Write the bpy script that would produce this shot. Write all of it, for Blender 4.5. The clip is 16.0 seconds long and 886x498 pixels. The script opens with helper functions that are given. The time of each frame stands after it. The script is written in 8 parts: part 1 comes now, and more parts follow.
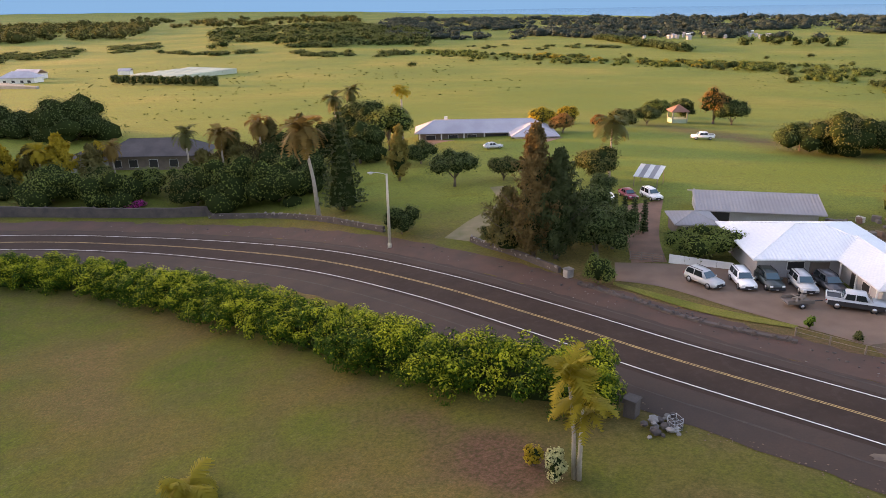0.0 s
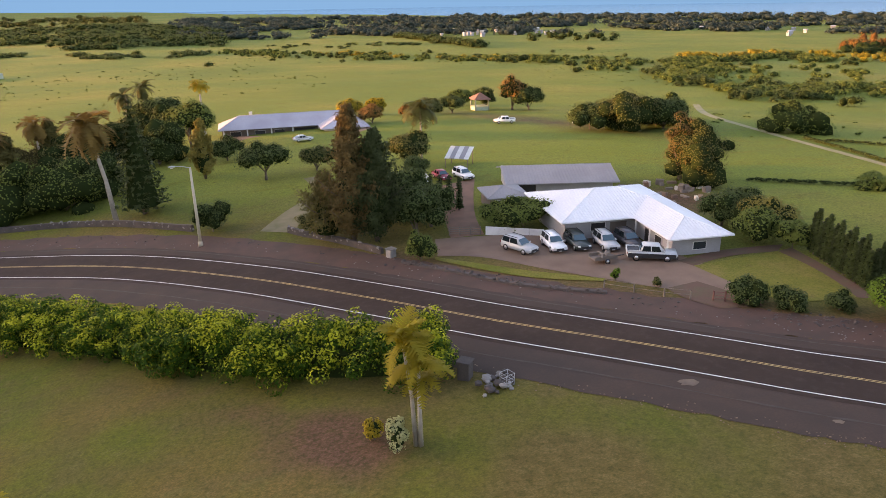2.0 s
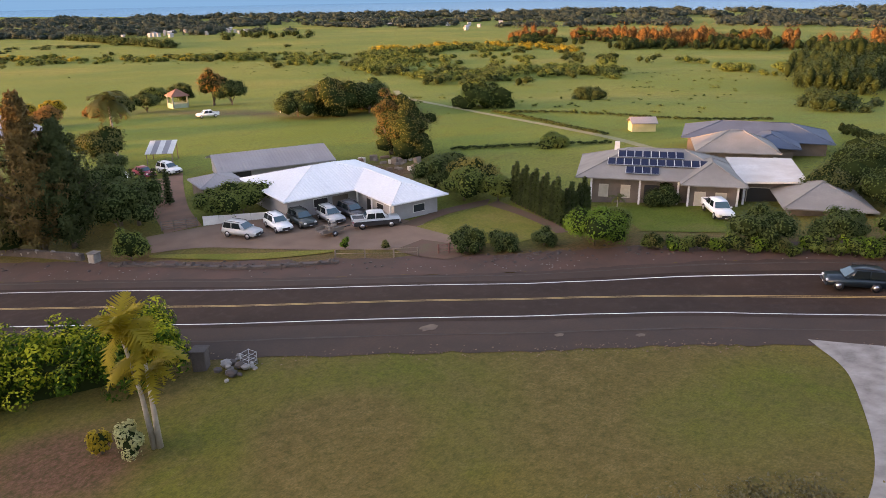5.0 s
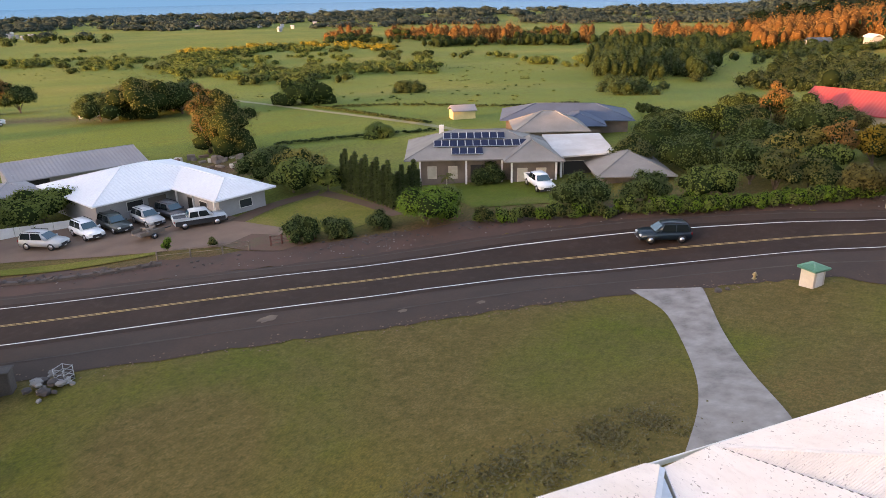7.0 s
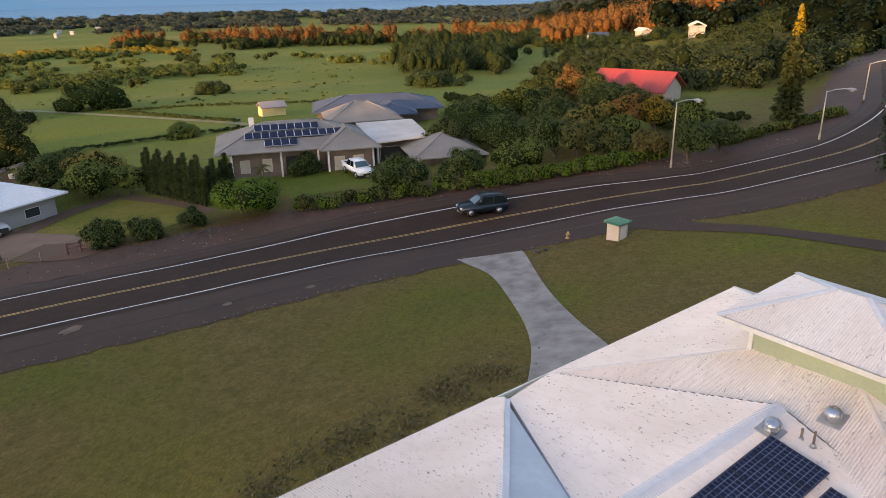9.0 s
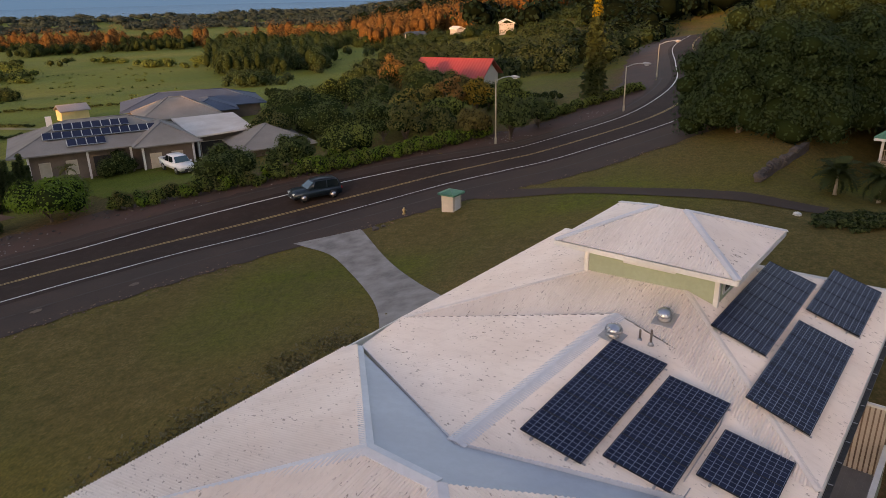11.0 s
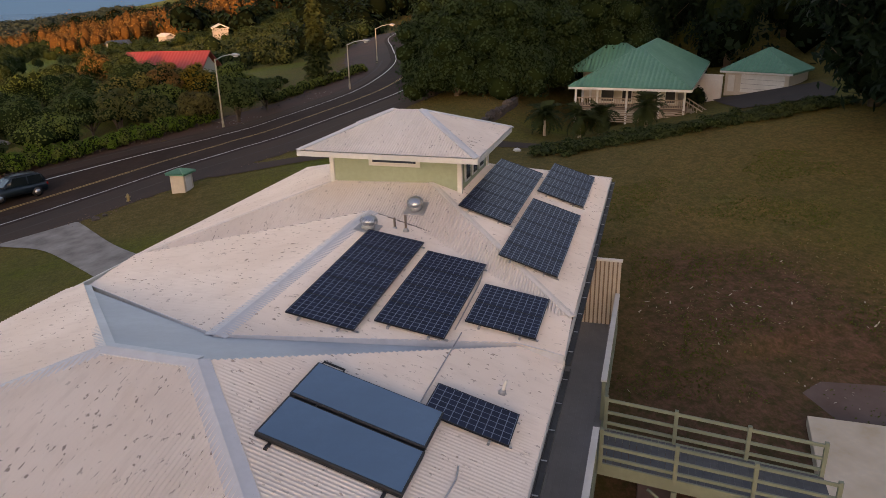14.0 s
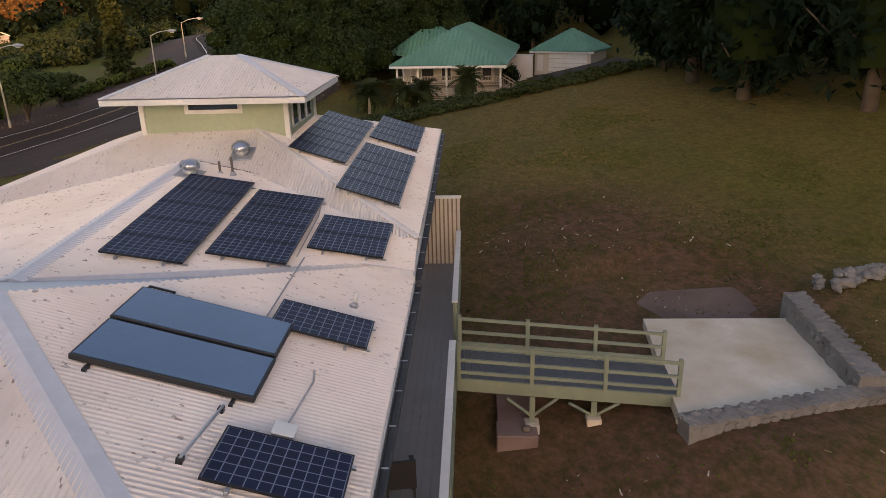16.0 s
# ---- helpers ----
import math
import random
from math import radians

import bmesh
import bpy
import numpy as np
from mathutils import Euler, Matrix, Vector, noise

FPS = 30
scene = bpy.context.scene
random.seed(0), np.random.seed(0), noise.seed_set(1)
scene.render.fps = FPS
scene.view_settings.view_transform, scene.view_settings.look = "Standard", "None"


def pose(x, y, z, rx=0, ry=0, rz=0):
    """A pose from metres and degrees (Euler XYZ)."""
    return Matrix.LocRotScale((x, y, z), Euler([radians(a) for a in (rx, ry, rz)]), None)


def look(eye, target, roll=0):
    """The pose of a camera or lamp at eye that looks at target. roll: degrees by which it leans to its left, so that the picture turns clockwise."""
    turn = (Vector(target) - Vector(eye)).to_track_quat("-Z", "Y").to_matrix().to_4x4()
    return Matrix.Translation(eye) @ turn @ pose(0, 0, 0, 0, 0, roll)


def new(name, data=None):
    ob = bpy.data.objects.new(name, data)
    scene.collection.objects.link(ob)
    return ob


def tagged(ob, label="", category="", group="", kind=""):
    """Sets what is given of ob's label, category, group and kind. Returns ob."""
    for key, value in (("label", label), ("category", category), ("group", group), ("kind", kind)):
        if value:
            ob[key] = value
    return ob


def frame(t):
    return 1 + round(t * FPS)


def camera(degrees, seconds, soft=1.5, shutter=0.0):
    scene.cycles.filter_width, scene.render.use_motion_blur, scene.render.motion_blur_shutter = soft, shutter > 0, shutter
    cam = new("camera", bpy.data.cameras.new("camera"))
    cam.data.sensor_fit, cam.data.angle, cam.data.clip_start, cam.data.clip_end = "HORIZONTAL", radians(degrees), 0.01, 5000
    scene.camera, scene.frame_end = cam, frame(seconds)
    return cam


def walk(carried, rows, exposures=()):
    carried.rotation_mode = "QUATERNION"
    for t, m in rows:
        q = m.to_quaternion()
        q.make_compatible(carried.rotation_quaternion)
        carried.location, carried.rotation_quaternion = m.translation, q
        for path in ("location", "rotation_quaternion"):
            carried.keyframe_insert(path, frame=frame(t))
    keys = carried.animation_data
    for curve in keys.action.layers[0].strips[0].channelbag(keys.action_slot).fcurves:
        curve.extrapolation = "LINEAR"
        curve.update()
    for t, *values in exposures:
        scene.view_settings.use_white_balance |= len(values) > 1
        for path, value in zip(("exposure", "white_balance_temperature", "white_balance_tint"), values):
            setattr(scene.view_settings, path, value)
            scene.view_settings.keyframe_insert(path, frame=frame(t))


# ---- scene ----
# ---------------------------------------------------------------- camera
cam = camera(64.33, 16.0, soft=0.85)
PATH = [
    (0, (0.001, 0.002, 30.005), (0.002, 18.847, 23.308), -1.08),
    (0.5, (-0.047, 0.199, 29.336), (1.096, 19.007, 22.632), -1.07),
    (1, (-0.085, 0.376, 28.696), (2.339, 19.057, 21.975), -1.05),
    (1.5, (-0.115, 0.538, 28.083), (3.599, 18.997, 21.340), -1.01),
    (2, (-0.135, 0.686, 27.496), (4.886, 18.824, 20.728), -0.97),
    (2.5, (-0.148, 0.821, 26.932), (6.193, 18.532, 20.140), -0.94),
    (3, (-0.153, 0.947, 26.389), (7.472, 18.135, 19.575), -0.92),
    (3.5, (-0.152, 1.063, 25.865), (8.673, 17.659, 19.030), -0.91),
    (4, (-0.146, 1.172, 25.357), (9.767, 17.134, 18.505), -0.91),
    (4.5, (-0.137, 1.273, 24.862), (10.757, 16.576, 17.996), -0.92),
    (5, (-0.126, 1.369, 24.379), (11.667, 15.985, 17.501), -0.94),
    (5.5, (-0.115, 1.459, 23.904), (12.525, 15.344, 17.016), -0.96),
    (6, (-0.105, 1.543, 23.434), (13.354, 14.631, 16.538), -1.00),
    (6.5, (-0.098, 1.623, 22.967), (14.160, 13.832, 16.064), -1.03),
    (7, (-0.095, 1.698, 22.501), (14.930, 12.945, 15.591), -1.07),
    (7.5, (-0.097, 1.768, 22.033), (15.647, 11.980, 15.118), -1.10),
    (8, (-0.106, 1.833, 21.561), (16.287, 10.963, 14.641), -1.13),
    (8.5, (-0.123, 1.895, 21.084), (16.838, 9.917, 14.158), -1.16),
    (9, (-0.147, 1.951, 20.599), (17.295, 8.863, 13.670), -1.18),
    (9.5, (-0.179, 2.004, 20.106), (17.660, 7.809, 13.174), -1.20),
    (10, (-0.219, 2.052, 19.604), (17.943, 6.752, 12.672), -1.21),
    (10.5, (-0.266, 2.096, 19.093), (18.148, 5.682, 12.162), -1.22),
    (11, (-0.320, 2.137, 18.572), (18.282, 4.589, 11.646), -1.22),
    (11.5, (-0.378, 2.174, 18.043), (18.343, 3.467, 11.126), -1.22),
    (12, (-0.439, 2.209, 17.506), (18.331, 2.321, 10.602), -1.23),
    (12.5, (-0.499, 2.243, 16.963), (18.246, 1.163, 10.076), -1.24),
    (13, (-0.556, 2.276, 16.418), (18.090, 0.004, 9.552), -1.25),
    (13.5, (-0.606, 2.309, 15.872), (17.868, -1.146, 9.032), -1.27),
    (14, (-0.643, 2.345, 15.330), (17.583, -2.280, 8.517), -1.30),
    (14.5, (-0.662, 2.385, 14.797), (17.245, -3.384, 8.011), -1.34),
    (15, (-0.657, 2.431, 14.278), (16.867, -4.438, 7.516), -1.39),
    (15.5, (-0.621, 2.486, 13.779), (16.464, -5.428, 7.034), -1.44),
    (16, (-0.544, 2.553, 13.308), (15.996, -6.445, 6.566), -1.50),
]
EXPOSURE = [(0.0, 2.45, 9000, 35), (4.0, 2.39, 9100, 35), (7.0, 2.38, 8700, 30), (8.0, 2.2, 8500, 28), (9.0, 1.87, 8500, 28), (11.3, 1.28, 9200, 32), (12.5, 1.2, 9400, 33), (14.5, 1.18, 9400, 32), (16.0, 1.33, 9300, 32)]
walk(cam, [(t, look(eye, target, roll)) for t, eye, target, roll in PATH], EXPOSURE)

# ---------------------------------------------------------------- sky and sun
SUN_FROM, SUN_HEIGHT = -68.0, 5.0      # degrees from +y towards +x, degrees above the horizon
world = bpy.data.worlds.new("evening_sky")
scene.world = world
world.use_nodes = True
nt = world.node_tree
sky = nt.nodes.new("ShaderNodeTexSky")
sky.sky_type = "NISHITA"
sky.sun_disc = False
sky.sun_elevation = radians(SUN_HEIGHT + 5)
sky.sun_rotation = radians(SUN_FROM)
sky.air_density, sky.dust_density, sky.ozone_density = 1.0, 1.0, 2.0
back = nt.nodes["Background"]
back.inputs["Strength"].default_value = 0.15
nt.links.new(sky.outputs[0], back.inputs["Color"])
sun_data = bpy.data.lights.new("sun", "SUN")
sun_data.energy, sun_data.angle, sun_data.color = 2.4, radians(0.6), (1.0, 0.60, 0.29)
sun = new("sun", sun_data)
a, h = radians(SUN_FROM), radians(SUN_HEIGHT)
toward = Vector((math.sin(a) * math.cos(h), math.cos(a) * math.cos(h), math.sin(h)))
sun.matrix_world = look(toward * 50, (0, 0, 0))

# ---------------------------------------------------------------- tools
def mesh_of(name, verts, faces, smooth=False):
    me = bpy.data.meshes.new(name)
    me.from_pydata([tuple(v) for v in verts], [], [tuple(f) for f in faces])
    if smooth:
        me.shade_smooth()
    me.update()
    return me


def place(name, me, material, parent=None, label="", m=None):
    """One mesh object, top-level or under a thing."""
    ob = new(name, me)
    if material and not me.materials:
        me.materials.append(material)
    if parent:
        ob.parent = parent
    if m is not None:
        ob.matrix_local = m
    if label:
        tagged(ob, label=label)
    return ob


def part(name, bm, material, parent=None, label="", m=None, smooth=False):
    me = bpy.data.meshes.new(name)
    bm.to_mesh(me)
    bm.free()
    if smooth:
        me.shade_smooth()
    return place(name, me, material, parent, label, m)


def thing(name, m, label, category, group="", kind=""):
    ob = new(name)
    ob.empty_display_size = 0.2
    ob.matrix_world = m
    return tagged(ob, label, category, group, kind)


def bm_box(bm, x0, y0, z0, x1, y1, z1, bevel=0.0):
    made = bmesh.ops.create_cube(bm, size=1)["verts"]
    bmesh.ops.transform(bm, verts=made, matrix=Matrix.Translation(((x0 + x1) / 2, (y0 + y1) / 2, (z0 + z1) / 2)) @ Matrix.Diagonal((x1 - x0, y1 - y0, z1 - z0, 1)))
    if bevel:
        edges = list({e for v in made for e in v.link_edges})
        bmesh.ops.bevel(bm, geom=edges, offset=bevel, segments=1, affect="EDGES")
    return bm


def box(name, lo, hi, material, parent=None, label="", bevel=0.0, m=None):
    return part(name, bm_box(bmesh.new(), *lo, *hi, bevel), material, parent, label, m)


def bm_tube(bm, points, radii, sides=8):
    """A tapered tube through points, with closed ends."""
    rings = []
    pts = [Vector(p) for p in points]
    for i, p in enumerate(pts):
        way = (pts[min(i + 1, len(pts) - 1)] - pts[max(i - 1, 0)]).normalized()
        q = way.to_track_quat("Z", "Y")
        r = radii[i] if hasattr(radii, "__len__") else radii
        rings.append([bm.verts.new(p + q @ Vector((r * math.cos(2 * math.pi * k / sides), r * math.sin(2 * math.pi * k / sides), 0))) for k in range(sides)])
    for A, B in zip(rings[:-1], rings[1:]):
        for k in range(sides):
            bm.faces.new((A[k], A[(k + 1) % sides], B[(k + 1) % sides], B[k]))
    bm.faces.new(rings[0][::-1])
    bm.faces.new(rings[-1])
    return bm


def tube(name, points, radii, material, parent=None, label="", sides=8):
    return part(name, bm_tube(bmesh.new(), points, radii, sides), material, parent, label, smooth=True)


def slab_mesh(name, pts, thick):
    """A flat piece with the given upper outline (counter-clockwise from above) and thickness."""
    n = len(pts)
    v = [tuple(p) for p in pts] + [(p[0], p[1], p[2] - thick) for p in pts]
    f = [tuple(range(n)), tuple(range(2 * n - 1, n - 1, -1))]
    f += [(i, n + i, n + (i + 1) % n, (i + 1) % n) for i in range(n)]
    return mesh_of(name, v, f)


def ribbed_mesh(name, pts, down, pitch, depth, lift=0.0):
    """A convex roof plane as ribbed sheet: the ribs run along `down` (plan direction)."""
    P = [Vector(p) for p in pts]
    nrm = (P[1] - P[0]).cross(P[2] - P[0]).normalized()
    if nrm.z < 0:
        nrm = -nrm
    d = Vector((down[0], down[1], 0)).normalized()
    d = (d - nrm * d.dot(nrm)).normalized()
    c = nrm.cross(d).normalized()
    o = P[0]
    Q = [((p - o).dot(c), (p - o).dot(d)) for p in P]
    lo, hi = min(q[0] for q in Q) + 1e-4, max(q[0] for q in Q) - 1e-4
    step = pitch / 4
    n = max(4, int((hi - lo) / step))
    wave = (0.0, 0.55, 1.0, 0.55)
    verts, faces = [], []
    for i in range(n + 1):
        s = lo + (hi - lo) * i / n
        cut = []
        for A, B in zip(Q, Q[1:] + Q[:1]):
            if (A[0] - s) * (B[0] - s) <= 0 and abs(A[0] - B[0]) > 1e-9:
                cut.append(A[1] + (B[1] - A[1]) * (s - A[0]) / (B[0] - A[0]))
        up = nrm * (depth * wave[i % 4] + lift)
        for t in (min(cut), max(cut)):
            verts.append(o + c * s + d * t + up)
    faces = [(2 * i, 2 * i + 1, 2 * i + 3, 2 * i + 2) for i in range(n)]
    me = mesh_of(name, verts, faces)
    if me.polygons[0].normal.z < 0:
        me.flip_normals()
    return me


def rot(deg):
    return Matrix.Rotation(radians(deg), 4, "Z")


# ---------------------------------------------------------------- materials
MATS = {}


def mat(name, base, rough=0.7, metal=0.0, spec=0.5):
    m = bpy.data.materials.new(name)
    m.use_nodes = True
    b = m.node_tree.nodes["Principled BSDF"]
    b.inputs["Base Color"].default_value = (*base, 1)
    b.inputs["Roughness"].default_value = rough
    b.inputs["Metallic"].default_value = metal
    b.inputs["Specular IOR Level"].default_value = spec
    MATS[name] = m
    return m


def nodes_of(m):
    return m.node_tree.nodes, m.node_tree.links, m.node_tree.nodes["Principled BSDF"]


def coords(m, space="Object", stretch=(1, 1, 1)):
    N, L, _ = nodes_of(m)
    if space == "World":
        src = N.new("ShaderNodeNewGeometry").outputs["Position"]
    else:
        src = N.new("ShaderNodeTexCoord").outputs["Object"]
    mp = N.new("ShaderNodeMapping")
    mp.inputs["Scale"].default_value = stretch
    L.new(src, mp.inputs["Vector"])
    return mp.outputs[0]


def noise_tex(m, vec, scale, detail=4.0, rough=0.55):
    N, L, _ = nodes_of(m)
    n = N.new("ShaderNodeTexNoise")
    n.inputs["Scale"].default_value = scale
    n.inputs["Detail"].default_value = detail
    n.inputs["Roughness"].default_value = rough
    L.new(vec, n.inputs["Vector"])
    return n.outputs["Fac"]


def ramp(m, fac, stops):
    N, L, _ = nodes_of(m)
    r = N.new("ShaderNodeValToRGB")
    e = r.color_ramp.elements
    while len(e) < len(stops):
        e.new(0.5)
    for k, (p, c) in zip(e, stops):
        k.position, k.color = p, (*c, 1) if len(c) == 3 else c
    L.new(fac, r.inputs[0])
    return r.outputs["Color"]


def mix(m, fac, a, b, how="MIX"):
    N, L, _ = nodes_of(m)
    x = N.new("ShaderNodeMix")
    x.data_type, x.blend_type = "RGBA", how
    for sock, v in ((x.inputs[0], fac), (x.inputs[6], a), (x.inputs[7], b)):
        if isinstance(v, (int, float)):
            sock.default_value = v
        elif isinstance(v, tuple):
            sock.default_value = (*v, 1)
        else:
            L.new(v, sock)
    return x.outputs[2]


def paint(m, col, bump=None, strength=0.3, dist=0.02):
    N, L, b = nodes_of(m)
    L.new(col, b.inputs["Base Color"])
    if bump is not None:
        k = N.new("ShaderNodeBump")
        k.inputs["Strength"].default_value, k.inputs["Distance"].default_value = strength, dist
        L.new(bump, k.inputs["Height"])
        L.new(k.outputs[0], b.inputs["Normal"])
    return m


def worn(name, base, other, scale=0.6, rough=0.75, fine=12.0, metal=0.0, amount=1.0, space="Object", bump=0.25):
    """Paint, metal or stone in two tones: broad stains and fine grain."""
    m = mat(name, base, rough, metal)
    v = coords(m, space)
    big, small = noise_tex(m, v, scale), noise_tex(m, v, fine, 5)
    c = mix(m, ramp(m, big, [(0.35, (0, 0, 0)), (0.68, (amount,) * 3)]), base, other)
    c = mix(m, ramp(m, small, [(0.3, (0.78, 0.78, 0.78)), (0.7, (1.12, 1.12, 1.12))]), c, c, "MIX")
    dark = tuple(x * 0.78 for x in base)
    c2 = mix(m, ramp(m, small, [(0.42, (0.35,) * 3), (0.6, (0, 0, 0))]), c, dark)
    return paint(m, c2, small, bump)


def leafy(name, dark, light, tip=None, rough=0.6, patch=0.35, through_leaf=0.3, cut=0.75, mottle=0.6):
    """Leaves that vary from leaf to leaf, with some light passing through."""
    dark = tuple(d * 0.65 + l * 0.35 for d, l in zip(dark, light))
    m = mat(name, dark, rough, 0.0, 0.1)
    N, L, b = nodes_of(m)
    g = N.new("ShaderNodeNewGeometry")
    stops = [(0.0, dark), (cut, light)] + ([(1.0, tip)] if tip else [])
    c = ramp(m, g.outputs["Random Per Island"], stops)
    v = coords(m, "World")
    # light from above is painted in: up-facing leaves take the lighter tone
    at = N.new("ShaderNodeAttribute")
    at.attribute_name = "top_light"
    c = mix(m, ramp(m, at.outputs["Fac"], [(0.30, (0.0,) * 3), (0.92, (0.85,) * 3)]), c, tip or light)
    c = mix(m, ramp(m, noise_tex(m, v, patch, 2), [(0.35, (0.0,) * 3), (0.7, (mottle,) * 3)]), c, light)
    L.new(c, b.inputs["Base Color"])
    t = N.new("ShaderNodeBsdfTranslucent")
    L.new(c, t.inputs["Color"])
    x = N.new("ShaderNodeMixShader")
    x.inputs[0].default_value = through_leaf
    out = N["Material Output"]
    L.new(b.outputs[0], x.inputs[1])
    L.new(t.outputs[0], x.inputs[2])
    L.new(x.outputs[0], out.inputs["Surface"])
    return m


def grassland(name):
    """Mown lawn by the road, turning into brighter pasture further off, with bare red earth in places."""
    m = mat(name, (0.12, 0.13, 0.03), 0.95, 0, 0.1)
    v = coords(m, "World")
    n1, n2, n3, n4 = noise_tex(m, v, 0.045, 5), noise_tex(m, v, 0.22, 5, 0.65), noise_tex(m, v, 2.6, 6, 0.7), noise_tex(m, v, 0.011, 4)
    fine = noise_tex(m, v, 0.9, 6, 0.72)
    lawn = ramp(m, n1, [(0.36, (0.095, 0.130, 0.013)), (0.46, (0.132, 0.142, 0.018)), (0.53, (0.172, 0.134, 0.026)), (0.63, (0.225, 0.138, 0.048))])
    lawn = mix(m, ramp(m, n2, [(0.46, (0, 0, 0)), (0.62, (0.55,) * 3)]), lawn, (0.130, 0.104, 0.034))
    lawn = mix(m, ramp(m, fine, [(0.50, (0, 0, 0)), (0.64, (0.35,) * 3)]), lawn, (0.070, 0.092, 0.013))
    lawn = mix(m, ramp(m, noise_tex(m, v, 0.55, 5, 0.75), [(0.54, (0, 0, 0)), (0.66, (0.6,) * 3)]), lawn, (0.17, 0.155, 0.045))
    lawn = mix(m, ramp(m, noise_tex(m, v, 1.7, 5, 0.7), [(0.61, (0, 0, 0)), (0.73, (0.7,) * 3)]), lawn, (0.22, 0.18, 0.08))
    dry = nodes_of(m)[0].new("ShaderNodeAttribute")
    dry.attribute_name = "dry"
    lawn = mix(m, dry.outputs["Fac"], lawn, ramp(m, fine, [(0.3, (0.110, 0.080, 0.025)), (0.5, (0.165, 0.115, 0.037)), (0.7, (0.21, 0.146, 0.055))]))
    field = ramp(m, n4, [(0.3, (0.114, 0.181, 0.031)), (0.44, (0.161, 0.222, 0.038)), (0.54, (0.215, 0.246, 0.044)), (0.68, (0.309, 0.275, 0.057))])
    streak = noise_tex(m, coords(m, "World", (0.6, 1.3, 1)), 0.05, 7, 0.72)
    field = mix(m, ramp(m, streak, [(0.44, (0, 0, 0)), (0.62, (0.6,) * 3)]), field, (0.175, 0.216, 0.025))
    field = mix(m, ramp(m, noise_tex(m, coords(m, "World", (0.5, 1.8, 1)), 0.22, 6, 0.75), [(0.52, (0, 0, 0)), (0.66, (0.75,) * 3)]), field, (0.175, 0.170, 0.024))
    field = mix(m, ramp(m, noise_tex(m, v, 0.35, 6, 0.8), [(0.60, (0, 0, 0)), (0.66, (0.8,) * 3)]), field, (0.094, 0.099, 0.018))
    N, L, b = nodes_of(m)
    at = N.new("ShaderNodeAttribute")
    at.attribute_name = "pasture"
    col = mix(m, at.outputs["Fac"], lawn, field)
    ea = N.new("ShaderNodeAttribute")
    ea.attribute_name = "earth"
    earth = ramp(m, n3, [(0.3, (0.092, 0.040, 0.027)), (0.7, (0.205, 0.100, 0.066))])
    f = N.new("ShaderNodeMath")
    f.operation = "MULTIPLY_ADD"
    L.new(n2, f.inputs[0])
    f.inputs[1].default_value = 1.6
    f.inputs[2].default_value = -0.8
    g2 = N.new("ShaderNodeMath")
    g2.operation = "ADD"
    g2.use_clamp = True
    L.new(ea.outputs["Fac"], g2.inputs[0])
    L.new(f.outputs[0], g2.inputs[1])
    f2 = N.new("ShaderNodeMath")
    f2.operation, f2.use_clamp = "MULTIPLY", True
    L.new(g2.outputs[0], f2.inputs[0])
    L.new(ea.outputs["Fac"], f2.inputs[1])
    col = mix(m, f2.outputs[0], col, earth)
    col = mix(m, ramp(m, n3, [(0.36, (0.55,) * 3), (0.54, (0, 0, 0))]), col, (0.058, 0.058, 0.016))
    col = mix(m, ramp(m, noise_tex(m, coords(m, "World", (1.0, 1.6, 1.0)), 5.5, 5, 0.7), [(0.40, (0.5,) * 3), (0.58, (0, 0, 0))]), col, (0.050, 0.056, 0.014))
    return paint(m, col, n3, 0.6, 0.12)


GRASS = grassland("grass")


def asphalt_mat():
    m = mat("asphalt", (0.045, 0.034, 0.029), 0.92, 0, 0.16)
    v = coords(m, "World")
    a, b, c = noise_tex(m, v, 0.25, 5), noise_tex(m, v, 28, 4), noise_tex(m, v, 1.3, 6, 0.7)
    col = ramp(m, a, [(0.3, (0.038, 0.0235, 0.0170)), (0.7, (0.057, 0.0345, 0.0248))])
    col = mix(m, ramp(m, c, [(0.5, (0, 0, 0)), (0.75, (0.5,) * 3)]), col, (0.088, 0.060, 0.047))
    col = mix(m, ramp(m, b, [(0.35, (0.4,) * 3), (0.6, (0, 0, 0))]), col, (0.025, 0.02, 0.02))
    return paint(m, col, b, 0.3, 0.01)


ASPHALT = asphalt_mat()
SHOULDER = worn("shoulder_asphalt", (0.043, 0.0255, 0.0175), (0.061, 0.033, 0.0215), 0.3, 0.95, 6, space="World")
VERGE = worn("red_earth_verge", (0.088, 0.043, 0.030), (0.055, 0.034, 0.024), 0.35, 0.95, 4, space="World")
LINE_WHITE = worn("road_paint_white", (0.80, 0.78, 0.75), (0.66, 0.62, 0.58), 0.8, 0.7, 9, space="World")
LINE_YELLOW = worn("road_paint_yellow", (0.56, 0.36, 0.13), (0.36, 0.24, 0.11), 0.8, 0.7, 9, space="World")
CONCRETE = worn("concrete", (0.33, 0.30, 0.27), (0.17, 0.15, 0.135), 0.75, 0.9, 5, space="World")
CONCRETE_PALE = worn("pale_concrete", (0.74, 0.64, 0.52), (0.52, 0.40, 0.26), 0.6, 0.85, 7, space="World")
GRAVEL = worn("red_gravel", (0.215, 0.135, 0.092), (0.15, 0.09, 0.06), 0.3, 0.95, 7, space="World")
STONE = worn("grey_stone", (0.25, 0.225, 0.20), (0.14, 0.125, 0.112), 1.2, 0.95, 10, space="World")
LAVA = worn("dark_lava_stone", (0.065, 0.052, 0.048), (0.11, 0.085, 0.07), 0.7, 0.95, 8, space="World")
BARK = worn("bark", (0.16, 0.12, 0.09), (0.09, 0.065, 0.05), 1.5, 0.95, 12)
